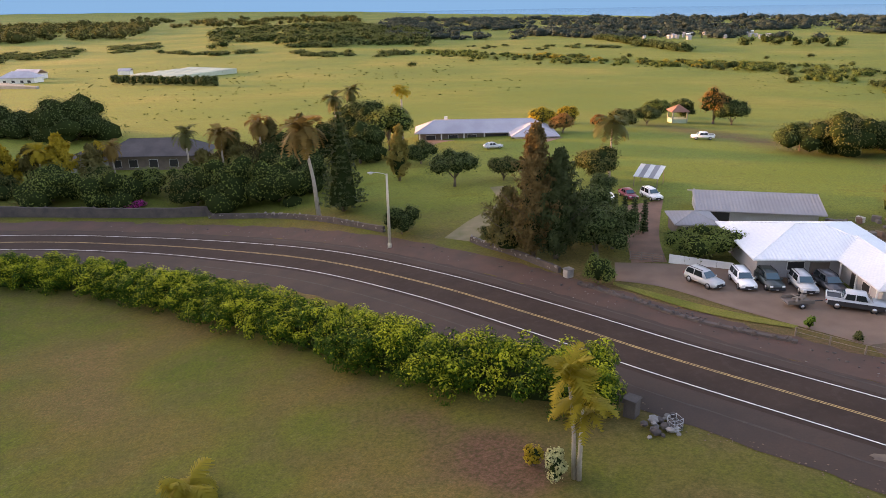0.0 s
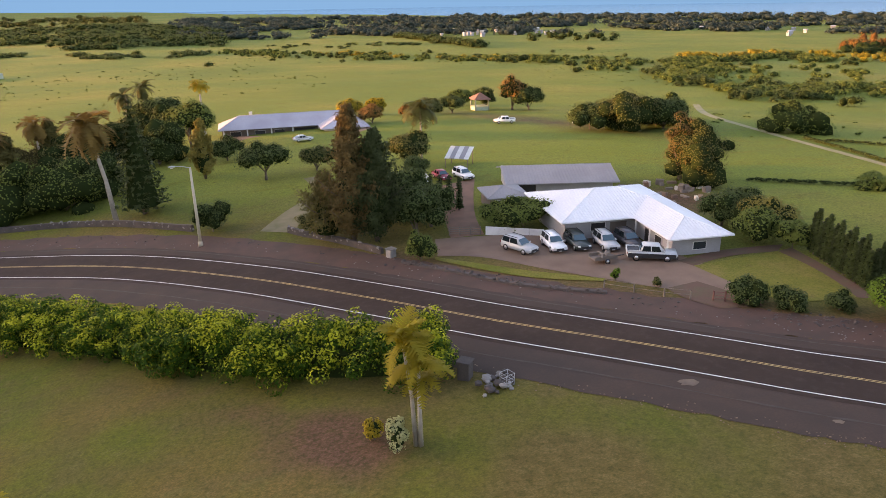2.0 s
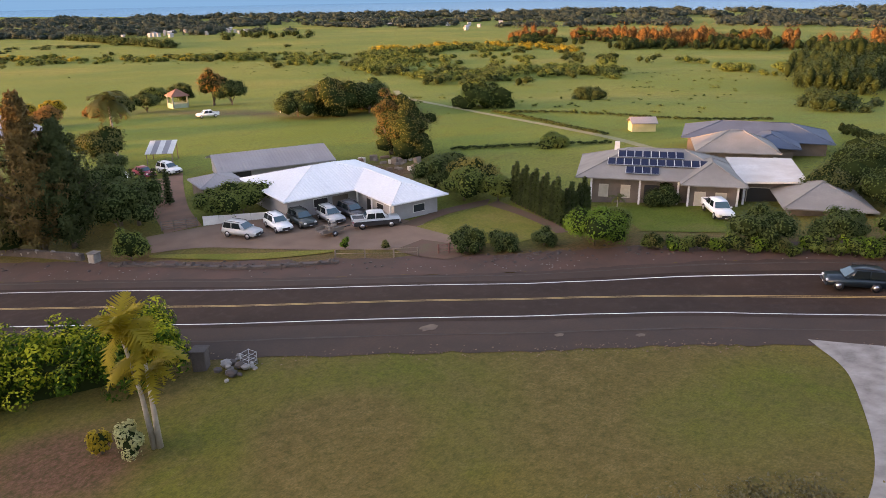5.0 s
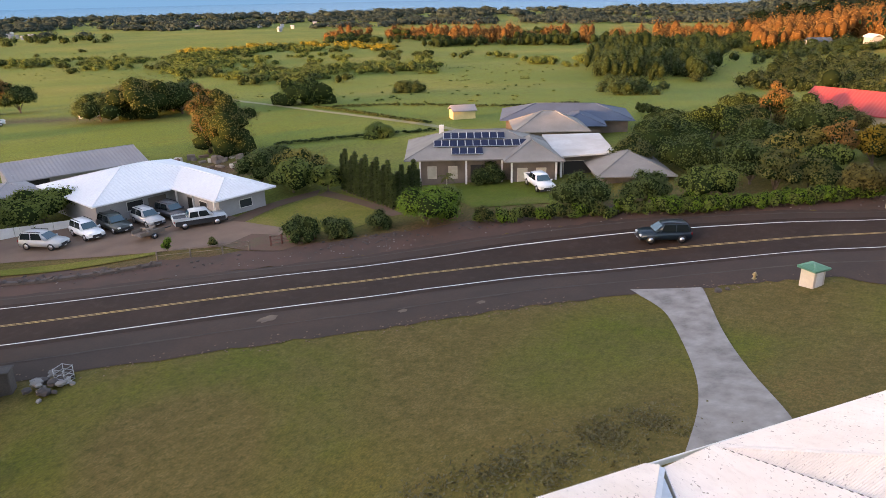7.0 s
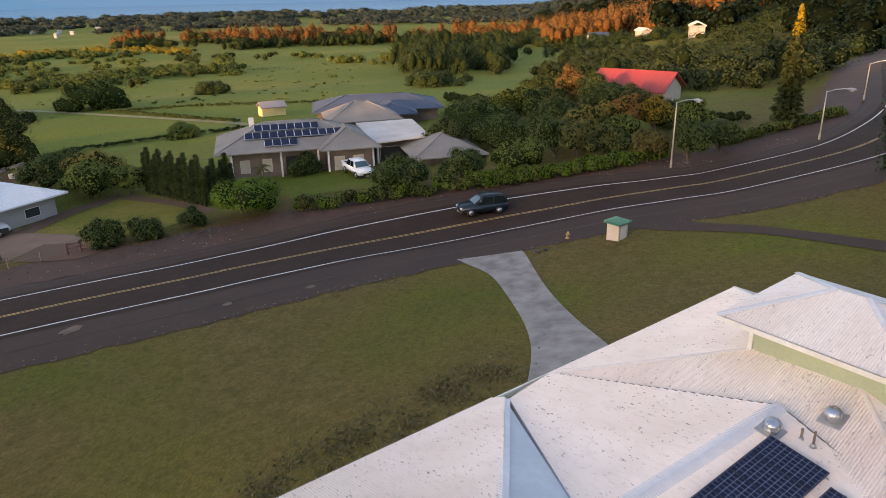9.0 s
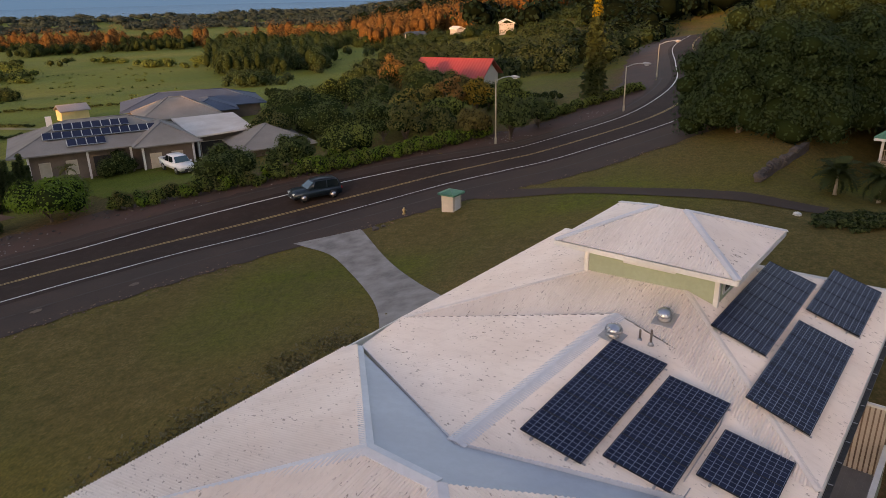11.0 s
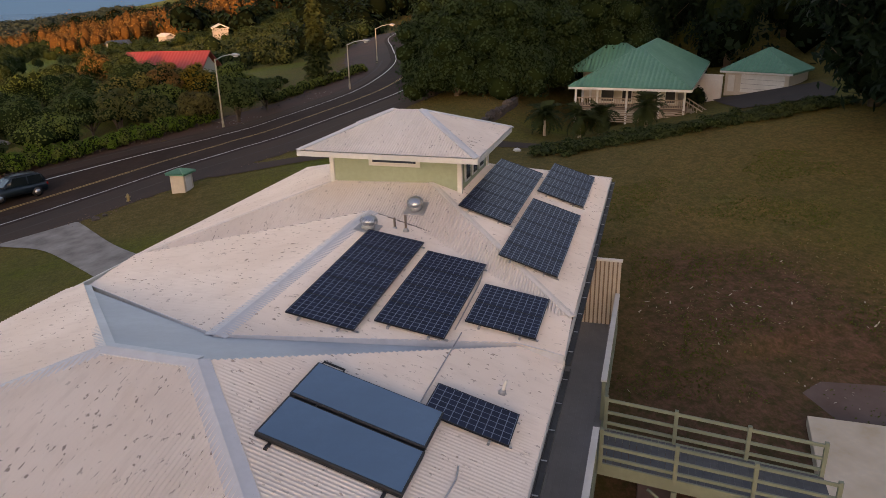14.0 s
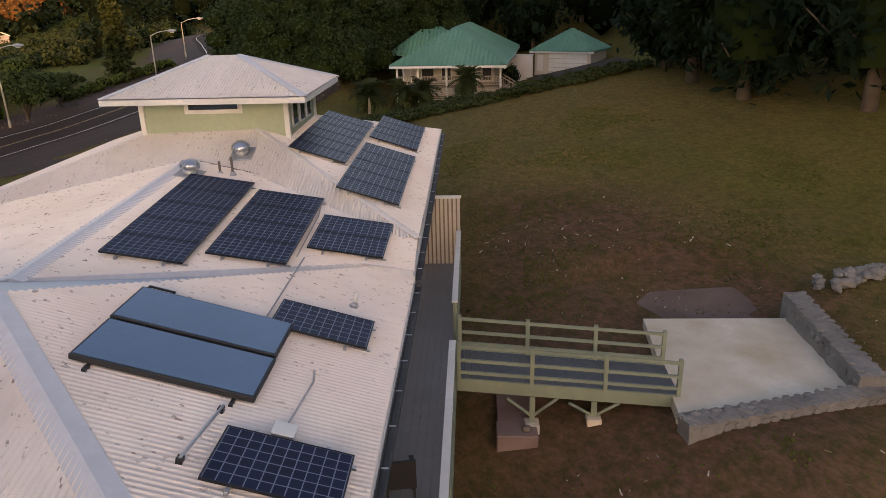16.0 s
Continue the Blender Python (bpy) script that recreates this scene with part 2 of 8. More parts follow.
PALM_BARK = worn("palm_bark", (0.42, 0.36, 0.30), (0.30, 0.25, 0.20), 2.0, 0.9, 10)
WHITE_METAL = worn("white_roof_metal", (0.80, 0.80, 0.80), (0.70, 0.70, 0.71), 0.15, 0.45, 3, 0.0, 0.7, bump=0.03)
GREY_METAL = worn("grey_roof_metal", (0.30, 0.28, 0.28), (0.24, 0.22, 0.22), 0.2, 0.55, 3)
GREEN_METAL = worn("green_roof_metal", (0.075, 0.25, 0.165), (0.12, 0.31, 0.21), 0.25, 0.45, 4)
RED_METAL = worn("red_roof_metal", (0.38, 0.05, 0.045), (0.31, 0.06, 0.05), 0.3, 0.55, 4)
BLUE_SHINGLE = worn("blue_grey_shingle", (0.065, 0.098, 0.15), (0.05, 0.075, 0.115), 0.4, 0.9, 6)
TAN_SHINGLE = worn("taupe_shingle", (0.26, 0.245, 0.225), (0.19, 0.175, 0.16), 0.3, 0.95, 5)
DARK_SHINGLE = worn("dark_shingle", (0.065, 0.055, 0.055), (0.10, 0.085, 0.08), 0.3, 0.9, 5)
PALE_ROOF = worn("pale_flat_roof", (0.62, 0.58, 0.54), (0.45, 0.38, 0.33), 0.25, 0.8, 3)
LAVENDER_ROOF = worn("pale_grey_tile", (0.42, 0.41, 0.45), (0.33, 0.31, 0.35), 0.2, 0.7, 4)
WALL_GREY = worn("grey_wall_paint", (0.40, 0.38, 0.37), (0.33, 0.31, 0.30), 0.5, 0.8, 6)
WALL_CREAM = worn("cream_wall_paint", (0.62, 0.54, 0.44), (0.54, 0.46, 0.37), 0.5, 0.8, 6)
WALL_BROWN = worn("brown_wall", (0.20, 0.15, 0.12), (0.13, 0.10, 0.08), 0.8, 0.85, 6)
WALL_GREEN = worn("pale_green_wall_paint", (0.39, 0.45, 0.31), (0.34, 0.39, 0.27), 0.6, 0.8, 6)
WALL_WHITE = worn("white_wall_paint", (0.72, 0.70, 0.66), (0.6, 0.57, 0.52), 0.5, 0.8, 6)
WALL_YELLOW = worn("yellow_wall_paint", (0.60, 0.51, 0.25), (0.50, 0.42, 0.20), 0.6, 0.8, 6)
TRIM_WHITE = worn("white_trim", (0.78, 0.76, 0.72), (0.65, 0.63, 0.58), 0.8, 0.6, 6)
SAGE = worn("sage_green_paint", (0.26, 0.285, 0.20), (0.21, 0.23, 0.16), 0.8, 0.7, 7)
WOOD = worn("weathered_wood", (0.26, 0.19, 0.14), (0.17, 0.12, 0.09), 1.0, 0.85, 9)
DARK = mat("dark_opening", (0.02, 0.018, 0.017), 0.6)
BLACK = mat("black_rubber", (0.022, 0.022, 0.024), 0.55)
CHROME = mat("bright_metal", (0.6, 0.6, 0.62), 0.3, 1.0)
GALV = worn("galvanised_metal", (0.50, 0.50, 0.50), (0.40, 0.40, 0.41), 1.5, 0.45, 9, 0.6)
GLASS = mat("window_glass", (0.03, 0.04, 0.05), 0.08, 0.0, 0.8)
CURTAIN = worn("pale_curtain", (0.55, 0.50, 0.40), (0.45, 0.40, 0.32), 2, 0.9, 8)
DECKGREY = worn("grey_deck_paint", (0.25, 0.235, 0.24), (0.20, 0.19, 0.195), 0.6, 0.6, 5)


# ---------------------------------------------------------------- the land
def lerp_table(v, table):
    for (a, p), (b, q) in zip(table[:-1], table[1:]):
        if v <= b:
            k = max(0.0, (v - a) / (b - a))
            return p + (q - p) * k
    return table[-1][1]
def smooth(a, b, v):
    k = min(1.0, max(0.0, (v - a) / (b - a)))
    return k * k * (3 - 2 * k)
SEAWARD = [(0, -2), (150, -5.0), (300, -11), (600, -21), (1200, -30), (5000, -30)]
UPHILL = [(0, 4), (120, 5.0), (200, 9.0), (350, 26), (600, 58), (1000, 105), (1800, 200), (2500, 280), (5000, 300)]
SEA = -44.0
COAST = [(-60, 4500, -5), (-30, 4500, -7), (-20, 4500, -15), (-8, 4500, -29), (0, 3850, -43), (10, 3200, -43), (18, 2650, -43), (26, 2480, -43), (42, 2400, -43), (60, 2450, -43), (90, 2700, -43)]   # azimuth, distance and height of the shore
SHADE_CREST = [(-700, 80), (-120, 70), (-30, 58), (0, 52), (25, 47), (55, 44), (80, 40), (95, 36.5), (110, 32), (125, 28), (165, 10), (215, -20)]   # crest heights along the hill added in the west
def shade_ridge(x, y):
    """An unseen hill added west of the road to keep the low sun off the near plots."""
    s, u = -0.927 * x + 0.375 * y - 330, 0.375 * x + 0.927 * y
    if abs(s) > 330 or u > 215:
        return 0.0
    return max(0.0, lerp_table(u, SHADE_CREST) + 12.0) * math.exp(-(s / 85) ** 2)
def yard_cut(x, y):
    """How far out of the dug hollow behind the concrete pad: 1 at its rim."""
    return math.hypot((x - 12.3) / 3.3, (y + 12.2) / 3.2)
def road_hollow(x, y):
    """The ground dips along the road below the lawn."""
    u, v = 0.6 * (x - 50) - 0.8 * (y - 15), 0.8 * (x - 50) + 0.6 * (y - 15)
    return 1.7 * math.exp(-((u + 2) / 21) ** 2) * smooth(-26, -6, v) * (1 - smooth(8, 19, v))
def ground(x, y):
    """Height of the land: the plots by the road, then the pastures down to the sea and the wooded hill behind."""
    X = (min(x, 50.0) if x > -25.0 else -25.0 - 22.0 * math.tanh((-25.0 - x) / 22.0)) / 100
    Y = min(max(y, -60.0), 100.0) / 100
    near = 1.98 + 10.58 * X - 12.3 * Y - 10.9 * X * X - 0.54 * X * Y + 6.12 * Y * Y
    r = math.hypot(x, y)
    az = math.degrees(math.atan2(x, y))
    hill = smooth(72, 118, az) if az > 0 else smooth(-95, -150, az)
    low = lerp_table(r, SEAWARD)
    if r > 1200:
        shore, top = lerp_table(az, [c[:2] for c in COAST]), lerp_table(az, [(c[0], c[2]) for c in COAST])
        low = -30 + (top + 30) * (r - 1200) / (shore - 1200) if r < shore else top - min(30.0, (r - shore) * 0.25)
    low += 13 * math.exp(-((az + 9) / 6.5) ** 2 - ((r - 1350) / 330) ** 2) if 700 < r < 2400 else 0.0
    far = low * (1 - hill) + lerp_table(r, UPHILL) * hill
    k = smooth(110, 260, r)
    over = x - 37.0 - 0.21 * (y + 15.0)
    fall = -0.19 * min(25.0, max(0.0, over)) * smooth(0, 10, -(y + 10) - 0.55 * (x - 45)) * (1 - smooth(75, 110, r))
    dip = fall + 0.5 * math.exp(-((x - 11) ** 2 + (y + 8) ** 2) / 60) + 0.85 * math.exp(-((x - 5.3) ** 2 + (y + 8.6) ** 2) / 9) + 0.4 * math.exp(-((x - 5.2) ** 2 + (y + 11.6) ** 2) / 5) + 0.25 * math.exp(-((x - 7.9) ** 2 + (y + 7.5) ** 2) / 4)
    if -17 < y < -9.8 and 8 < x < 17:
        dip -= 0.3 * (1 - smooth(0.9, 1.08, yard_cut(x, y))) * smooth(-9.8, -10.5, y)
    return near * (1 - k) + far * k + dip - road_hollow(x, y) + (shade_ridge(x, y) if x < -60 else 0.0)


def spline(pts, per):
    """Catmull-Rom through plan points."""
    out = []
    P = [pts[0]] + list(pts) + [pts[-1]]
    for i in range(1, len(P) - 2):
        p0, p1, p2, p3 = (Vector(q) for q in P[i - 1:i + 3])
        for k in range(per):
            t = k / per
            out.append(0.5 * (2 * p1 + (p2 - p0) * t + (2 * p0 - 5 * p1 + 4 * p2 - p3) * t * t + (3 * p1 - p0 - 3 * p2 + p3) * t ** 3))
    out.append(Vector(pts[-1]))
    return out


ROAD = spline([(-150, 104), (-115, 115), (-83, 121), (-61, 120.3), (-42, 114.5), (-20, 99.6), (-2.5, 83.6), (11.3, 68.3), (22.4, 55.4), (36.62, 41.16), (43.38, 35.62), (50.57, 29.77), (58.01, 21.11), (63.11, 12.17), (65.05, 5.66), (66.77, 0.26),
               (73.88, -9.56), (84, -15.6), (97, -20), (115, -23), (145, -28), (190, -40)], 14)
ROAD_NP = np.array([tuple(p) for p in ROAD])
ROAD_WAY = np.gradient(ROAD_NP, axis=0)
ROAD_WAY /= np.linalg.norm(ROAD_WAY, axis=1)[:, None]


def road_offset(x, y):
    """Signed distance from the road's centre: positive on the seaward side."""
    d = ROAD_NP - (x, y)
    i = int((d ** 2).sum(1).argmin())
    w = ROAD_WAY[i]
    return float(-(w[0] * d[i][1] - w[1] * d[i][0])), i


def drape(name, left, right, material, lift, thick=0.0, cross=2):
    """A strip laid on the land between two plan lines."""
    verts, faces = [], []
    for a, b in zip(left, right):
        for k in range(cross + 1):
            p = a + (b - a) * (k / cross)
            verts.append((p[0], p[1], ground(p[0], p[1]) + lift))
    n = cross + 1
    for i in range(len(left) - 1):
        for k in range(cross):
            faces.append((i * n + k, i * n + k + 1, (i + 1) * n + k + 1, (i + 1) * n + k))
    me = mesh_of(name, verts, faces)
    if me.polygons[0].normal.z < 0:
        me.flip_normals()
    return me


def road_strip(name, o0, o1, material, lift, s0=0, s1=None, ragged=0.0, parent=None, seed=1, cross=2):
    rnd = random.Random(seed)
    pts, ways = ROAD_NP[s0:s1], ROAD_WAY[s0:s1]
    L, R = [], []
    for p, w in zip(pts, ways):
        nrm = np.array((-w[1], w[0]))
        L.append(Vector(p + nrm * (o0 + (rnd.uniform(-1, 1) * ragged))))
        R.append(Vector(p + nrm * (o1 + (rnd.uniform(-1, 1) * ragged))))
    return place(name, drape(name, L, R, material, lift, cross=cross), material, parent)


def build_ground():
    n, k, reach, cx, cy = 330, 7.6, 4900.0, 20.0, 25.0
    u = np.linspace(-1, 1, n)
    s = reach * np.sinh(k * u) / np.sinh(k)
    verts, past, earth, dry = [], [], [], []
    for j in range(n):
        for i in range(n):
            x, y = cx + s[i], cy + s[j]
            z = ground(x, y)
            r = math.hypot(x, y)
            off, _ = road_offset(x, y) if r < 400 else (200.0 if y > 0 else -200.0, 0)
            verts.append((x, y, z - 0.3 * (1 - smooth(5.0, 7.4, abs(off)))))
            p = smooth(12, 38, off) if r < 400 else 1.0
            e = 0.0
            if r < 120:
                e = 0.95 * math.exp(-((x - 13) ** 2 + (y + 11) ** 2) / 48) + 0.25 * math.exp(-((x - 20) ** 2 / 60 + (y + 14) ** 2 / 30)) + 0.3 * math.exp(-((x - 19) ** 2 + (y + 12) ** 2) / 40)
                e += 0.7 * math.exp(-((x - 8) ** 2 + (y + 5.5) ** 2) / 26) + 0.5 * math.exp(-((x - 3) ** 2 + (y + 12) ** 2) / 40)
                # second term: brown lawn, with the hedge's shade painted in as well
                e += 0.75 * math.exp(-((x - 5.5) ** 2 + (y - 43) ** 2) / 14) + 0.42 * math.exp(-((x + 3) ** 2 / 260 + (y - 44) ** 2 / 110)) + 0.35 * smooth(-13, -9, off) * smooth(-30, -20, x)
                e += 0.4 * smooth(-28, -22.5, off) * smooth(-18, -20.5, off) * smooth(12, 4, x)
                e += 0.9 * math.exp(-((x - 62) ** 2 / 30 + (y - 88) ** 2 / 70)) + 0.3 * math.exp(-((x - 40) ** 2 + (y + 17) ** 2) / 90) + 0.6 * smooth(5, 8, off) * smooth(15, 10, off) * smooth(2, 20, x)
                if y < -11:
                    e += 1.0 * math.exp(-((yard_cut(x, y) - 1.0) / 0.16) ** 2) + 0.5 * math.exp(-((x - 19.5) ** 2 + (y + 12.5) ** 2) / 10)
            elif r < 320:
                e = 0.9 * math.exp(-((y - 190 + 2.0 * (x - 70)) / 26) ** 2 - ((x - 75) / 22) ** 2) + 0.7 * smooth(5, 8, off) * smooth(13, 10, off)
            if r > 130:
                p *= 1 - smooth(78, 92, math.degrees(math.atan2(x, y)))
            elif y > 2:
                e += 0.15 * smooth(4, 18, x) * smooth(-8, -12, off)
            k = noise.noise((x * 0.09, y * 0.09, 3.0))
            dry.append(min(1.0, max(0.0, (0.75 * smooth(2, 16, x) * (1 - 0.6 * smooth(-11, -18, y)) + 0.15) * (0.78 + 1.7 * k))) if r < 120 else 0.0)
            past.append(p)
            earth.append(min(1.0, e))
    faces = [(j * n + i, j * n + i + 1, (j + 1) * n + i + 1, (j + 1) * n + i) for j in range(n - 1) for i in range(n - 1)]
    me = mesh_of("ground", verts, faces, True)
    for name, vals in (("pasture", past), ("earth", earth), ("dry", dry)):
        at = me.attributes.new(name, "FLOAT", "POINT")
        at.data.foreach_set("value", vals)
    return tagged(place("ground", me, GRASS), "green and brown mown lawn running into hillside pasture", "ground", kind="structure")


build_ground()

road = thing("road", Matrix.Identity(4), "dark two-lane asphalt road with white edge lines", "road", kind="structure")
road_strip("shoulder", -9.6, 6.3, SHOULDER, 0.035, ragged=0.22, parent=road, seed=3, cross=12)
road_strip("roadway", -4.3, 4.3, ASPHALT, 0.05, parent=road, cross=6)
for o in (-3.63, 3.50):
    road_strip("edge_line", o, o + 0.13, LINE_WHITE, 0.062, parent=road, cross=1)
for o in (-0.16, 0.06):
    road_strip("centre_line", o, o + 0.095, LINE_YELLOW, 0.062, parent=road, cross=1)
DUST = worn("pale_road_dust", (0.068, 0.050, 0.042), (0.042, 0.030, 0.026), 1.4, 0.95, 5, space="World")
for o, w, k in ((-6.75, 0.2, 21), (5.5, 0.22, 22)):
    road_strip("dust_streak", o, o + w, DUST, 0.058, 60, 255, ragged=0.07, parent=road, seed=k, cross=1)
verge = thing("verge", Matrix.Identity(4), "bare red earth verge beside the road", "verge", kind="structure")
road_strip("verge_earth", 6.0, 11.2, VERGE, 0.025, ragged=0.5, parent=verge, seed=5, cross=3)


def sea():
    me = mesh_of("sea", *ring(1700, 4960, SEA, SEA, 90))
    m = mat("sea_water", (0.10, 0.24, 0.36), 0.12, 0, 0.5)
    v = coords(m, "World", (1, 1, 1))
    paint(m, ramp(m, noise_tex(m, v, 0.004, 3), [(0.3, (0.12, 0.26, 0.36)), (0.7, (0.15, 0.29, 0.39))]))
    tagged(place("sea", me, m), "calm pale blue sea", "sea", kind="structure")
    # glowing ring stands in for the haze and hides the sea's edge
    m2 = mat("painted_sea_haze", (0, 0, 0), 1.0)
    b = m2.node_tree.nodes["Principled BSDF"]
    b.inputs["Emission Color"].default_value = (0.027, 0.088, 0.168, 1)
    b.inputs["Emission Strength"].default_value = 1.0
    tagged(place("backdrop", mesh_of("backdrop", *ring(4940, 4941, -60, 260, 90)), m2), "glowing ring painted as pale blue sea haze at the horizon", "backdrop", kind="structure")


def ring(r0, r1, z0, z1, n):
    v, f = [], []
    for i in range(n):
        a = 2 * math.pi * i / n
        v += [(r0 * math.sin(a), r0 * math.cos(a), z0), (r1 * math.sin(a), r1 * math.cos(a), z1)]
    for i in range(n):
        j = (i + 1) % n
        f.append((2 * i, 2 * j, 2 * j + 1, 2 * i + 1))
    return v, f


sea()

def mown(name, tones, bare):
    """Short mown grass: broad patches, mottling, fine blades and thin worn spots."""
    m = mat(name, tones[0], 0.95, 0, 0.1)
    v = coords(m, "World")
    blades = noise_tex(m, v, 4.5, 6, 0.75)
    col = ramp(m, noise_tex(m, v, 0.16, 5, 0.65), [(0.34, tones[0]), (0.5, tones[1]), (0.66, tones[2])])
    col = mix(m, ramp(m, noise_tex(m, v, 0.8, 6, 0.75), [(0.50, (0, 0, 0)), (0.68, (0.7,) * 3)]), col, tones[0])
    col = mix(m, ramp(m, noise_tex(m, v, 0.5, 5, 0.8), [(0.60, (0, 0, 0)), (0.70, (0.7,) * 3)]), col, bare)
    col = mix(m, ramp(m, blades, [(0.38, (0.55,) * 3), (0.56, (0, 0, 0))]), col, tuple(c * 0.5 for c in tones[0]))
    return paint(m, col, blades, 0.6, 0.1)


STRIP_GRASS = mown("bright_verge_grass", ((0.085, 0.115, 0.017), (0.110, 0.140, 0.020), (0.150, 0.140, 0.034)), (0.14, 0.10, 0.045))
DRY_LAWN = mown("dry_garden_lawn", ((0.135, 0.145, 0.026), (0.185, 0.170, 0.034), (0.24, 0.185, 0.055)), (0.20, 0.125, 0.06))

BARE_SOIL = worn("pale_bare_soil", (0.165, 0.110, 0.092), (0.125, 0.075, 0.058), 0.9, 0.95, 5, space="World")
soil_l = spline([(12.5, -10.4), (13.2, -11.2), (13.5, -12.1)], 8)
soil_r = spline([(10.4, -13.1), (11.3, -13.9), (12.3, -14.2)], 8)
tagged(place("bare_soil", drape("bare_soil", soil_l, soil_r, BARE_SOIL, 0.02, cross=8), BARE_SOIL), "pale trodden soil behind the concrete pad", "bare soil", kind="structure")
# concrete drive to the house, and the dark track beyond it
drv_l = spline([(48.17, 19.97), (47.30, 18.87), (44.55, 15.81), (38.08, 12.12), (32.18, 9.87), (25.07, 8.62)], 8)
drv_r = spline([(50.49, 15.40), (49.71, 14.85), (44.02, 12.09), (37.45, 8.59), (32.12, 5.47), (26.00, 2.60)], 8)
tagged(place("driveway", drape("driveway", drv_l, drv_r, CONCRETE, 0.05, cross=4), CONCRETE), "grey stained concrete drive across the lawn", "driveway", kind="structure")
trk_a = spline([(56.35, 7.92), (54.24, 5.87), (51.99, -1.36), (46.84, -7.61), (44.85, -9.74), (41.02, -14.61)], 6)
trk_b = spline([(58.14, 4.12), (55.54, 3.07), (53.22, -2.18), (48.21, -8.62), (46.14, -10.75), (42.64, -15.62)], 6)
tagged(place("side_track", drape("side_track", trk_a, trk_b, SHOULDER, 0.05, cross=3), SHOULDER), "narrow dark asphalt track beside the lawn", "track", kind="structure")
yard_l = spline([(20.6, 78.2), (25.5, 75.0), (31, 67.5), (37, 60.2), (43.0, 53.0)], 6)
yard_r = spline([(22.0, 84.5), (31, 82), (40, 78), (46, 68), (47.5, 56.0)], 6)
tagged(place("parking_yard", drape("parking_yard", yard_l, yard_r, GRAVEL, 0.05, cross=5), GRAVEL), "reddish-grey gravel parking yard", "yard", kind="structure")
strip_a = spline([(20.2, 77.8), (24.5, 73.0), (28.1, 68.9), (31.6, 65.7), (34.9, 62.7)], 5)
strip_b = spline([(20.0, 76.8), (23.9, 71.2), (27.3, 67.0), (30.9, 64.2), (34.4, 62.1)], 5)
tagged(place("grass_strip", drape("grass_strip", strip_a, strip_b, DRY_LAWN, 0.09, cross=2), DRY_LAWN), "narrow yellow-green grass strip beside the yard", "grass strip", kind="structure")
RED_LANE = worn("red_earth_lane", (0.27, 0.135, 0.085), (0.17, 0.095, 0.06), 0.4, 0.95, 6, space="World")
PALE_TRACK = worn("pale_dry_track", (0.27, 0.235, 0.125), (0.17, 0.18, 0.065), 0.3, 0.95, 4, space="World")
lane_l = spline([(24.0, 84.0), (25.5, 92), (27.5, 102), (30, 110)], 5)
lane_r = spline([(28.4, 83.4), (30.0, 92), (33.0, 102), (36.5, 112)], 5)
tagged(place("side_lane", drape("side_lane", lane_l, lane_r, RED_LANE, 0.045, cross=3), RED_LANE), "red earth lane behind the gate", "lane", kind="structure")


RED_SOIL = worn("red_garden_soil", (0.125, 0.060, 0.038), (0.10, 0.075, 0.035), 0.6, 0.95, 5, space="World")
plot_l = spline([(45.6, 62.8), (46.0, 57.0), (46.6, 52.4), (47.6, 50.0)], 6)
plot_r = spline([(57.6, 64.0), (57.0, 58.5), (55.6, 53.0), (54.0, 49.2)], 6)
tagged(place("garden_lawn", drape("garden_lawn", plot_l, plot_r, DRY_LAWN, 0.07, cross=6), DRY_LAWN), "dry yellow-green mown garden lawn", "lawn", kind="structure")
bed_r = spline([(60.0, 64.6), (58.6, 58.3), (57.0, 52.4), (55.2, 48.4)], 6)
tagged(place("flower_bed", drape("flower_bed", plot_r, bed_r, RED_SOIL, 0.06, cross=2), RED_SOIL), "bare red soil bed beside the cypress row", "soil bed", kind="structure")
bed_b = spline([(45.0, 65.0), (52.0, 66.6), (60.0, 66.0)], 6)
bed_a = spline([(45.6, 62.8), (51.5, 64.4), (57.6, 64.0)], 6)
tagged(place("flower_bed", drape("flower_bed", bed_a, bed_b, RED_SOIL, 0.055, cross=2), RED_SOIL), "bare red soil bed behind the garden lawn", "soil bed", kind="structure")
pad_a = spline([(39.0, 57.8), (39.2, 54.9), (40.6, 51.4)], 5)
pad_b = spline([(43.0, 58.4), (44.0, 55.0), (44.6, 50.4)], 5)
tagged(place("entrance_apron", drape("entrance_apron", pad_a, pad_b, RED_SOIL, 0.075, cross=3), RED_SOIL), "red earth apron where the drive meets the road", "apron", kind="structure")
front_l = spline([(66.6, 52.4), (63.4, 47.6), (60.2, 42.8)], 6)
front_r = spline([(74.0, 43.0), (69.6, 39.0), (65.6, 34.6)], 6)
tagged(place("front_lawn", drape("front_lawn", front_l, front_r, STRIP_GRASS, 0.07, cross=5), STRIP_GRASS), "mown green front lawn of the solar house", "lawn", kind="structure")


def at_plan(x, y, deg=0.0, dz=0.0):
    return Matrix.Translation((x, y, ground(x, y) + dz)) @ rot(deg)




# ---------------------------------------------------------------- the white-roofed house beneath the camera
HZ = 4.2
HOUSE_M = Matrix.Translation((11.8, -3.44, HZ)) @ rot(-31.26)
house = thing("house", HOUSE_M, "long house with white corrugated roof and green cupola", "house")


def hp(a, b, z):
    return Vector((a, b, z - HZ))


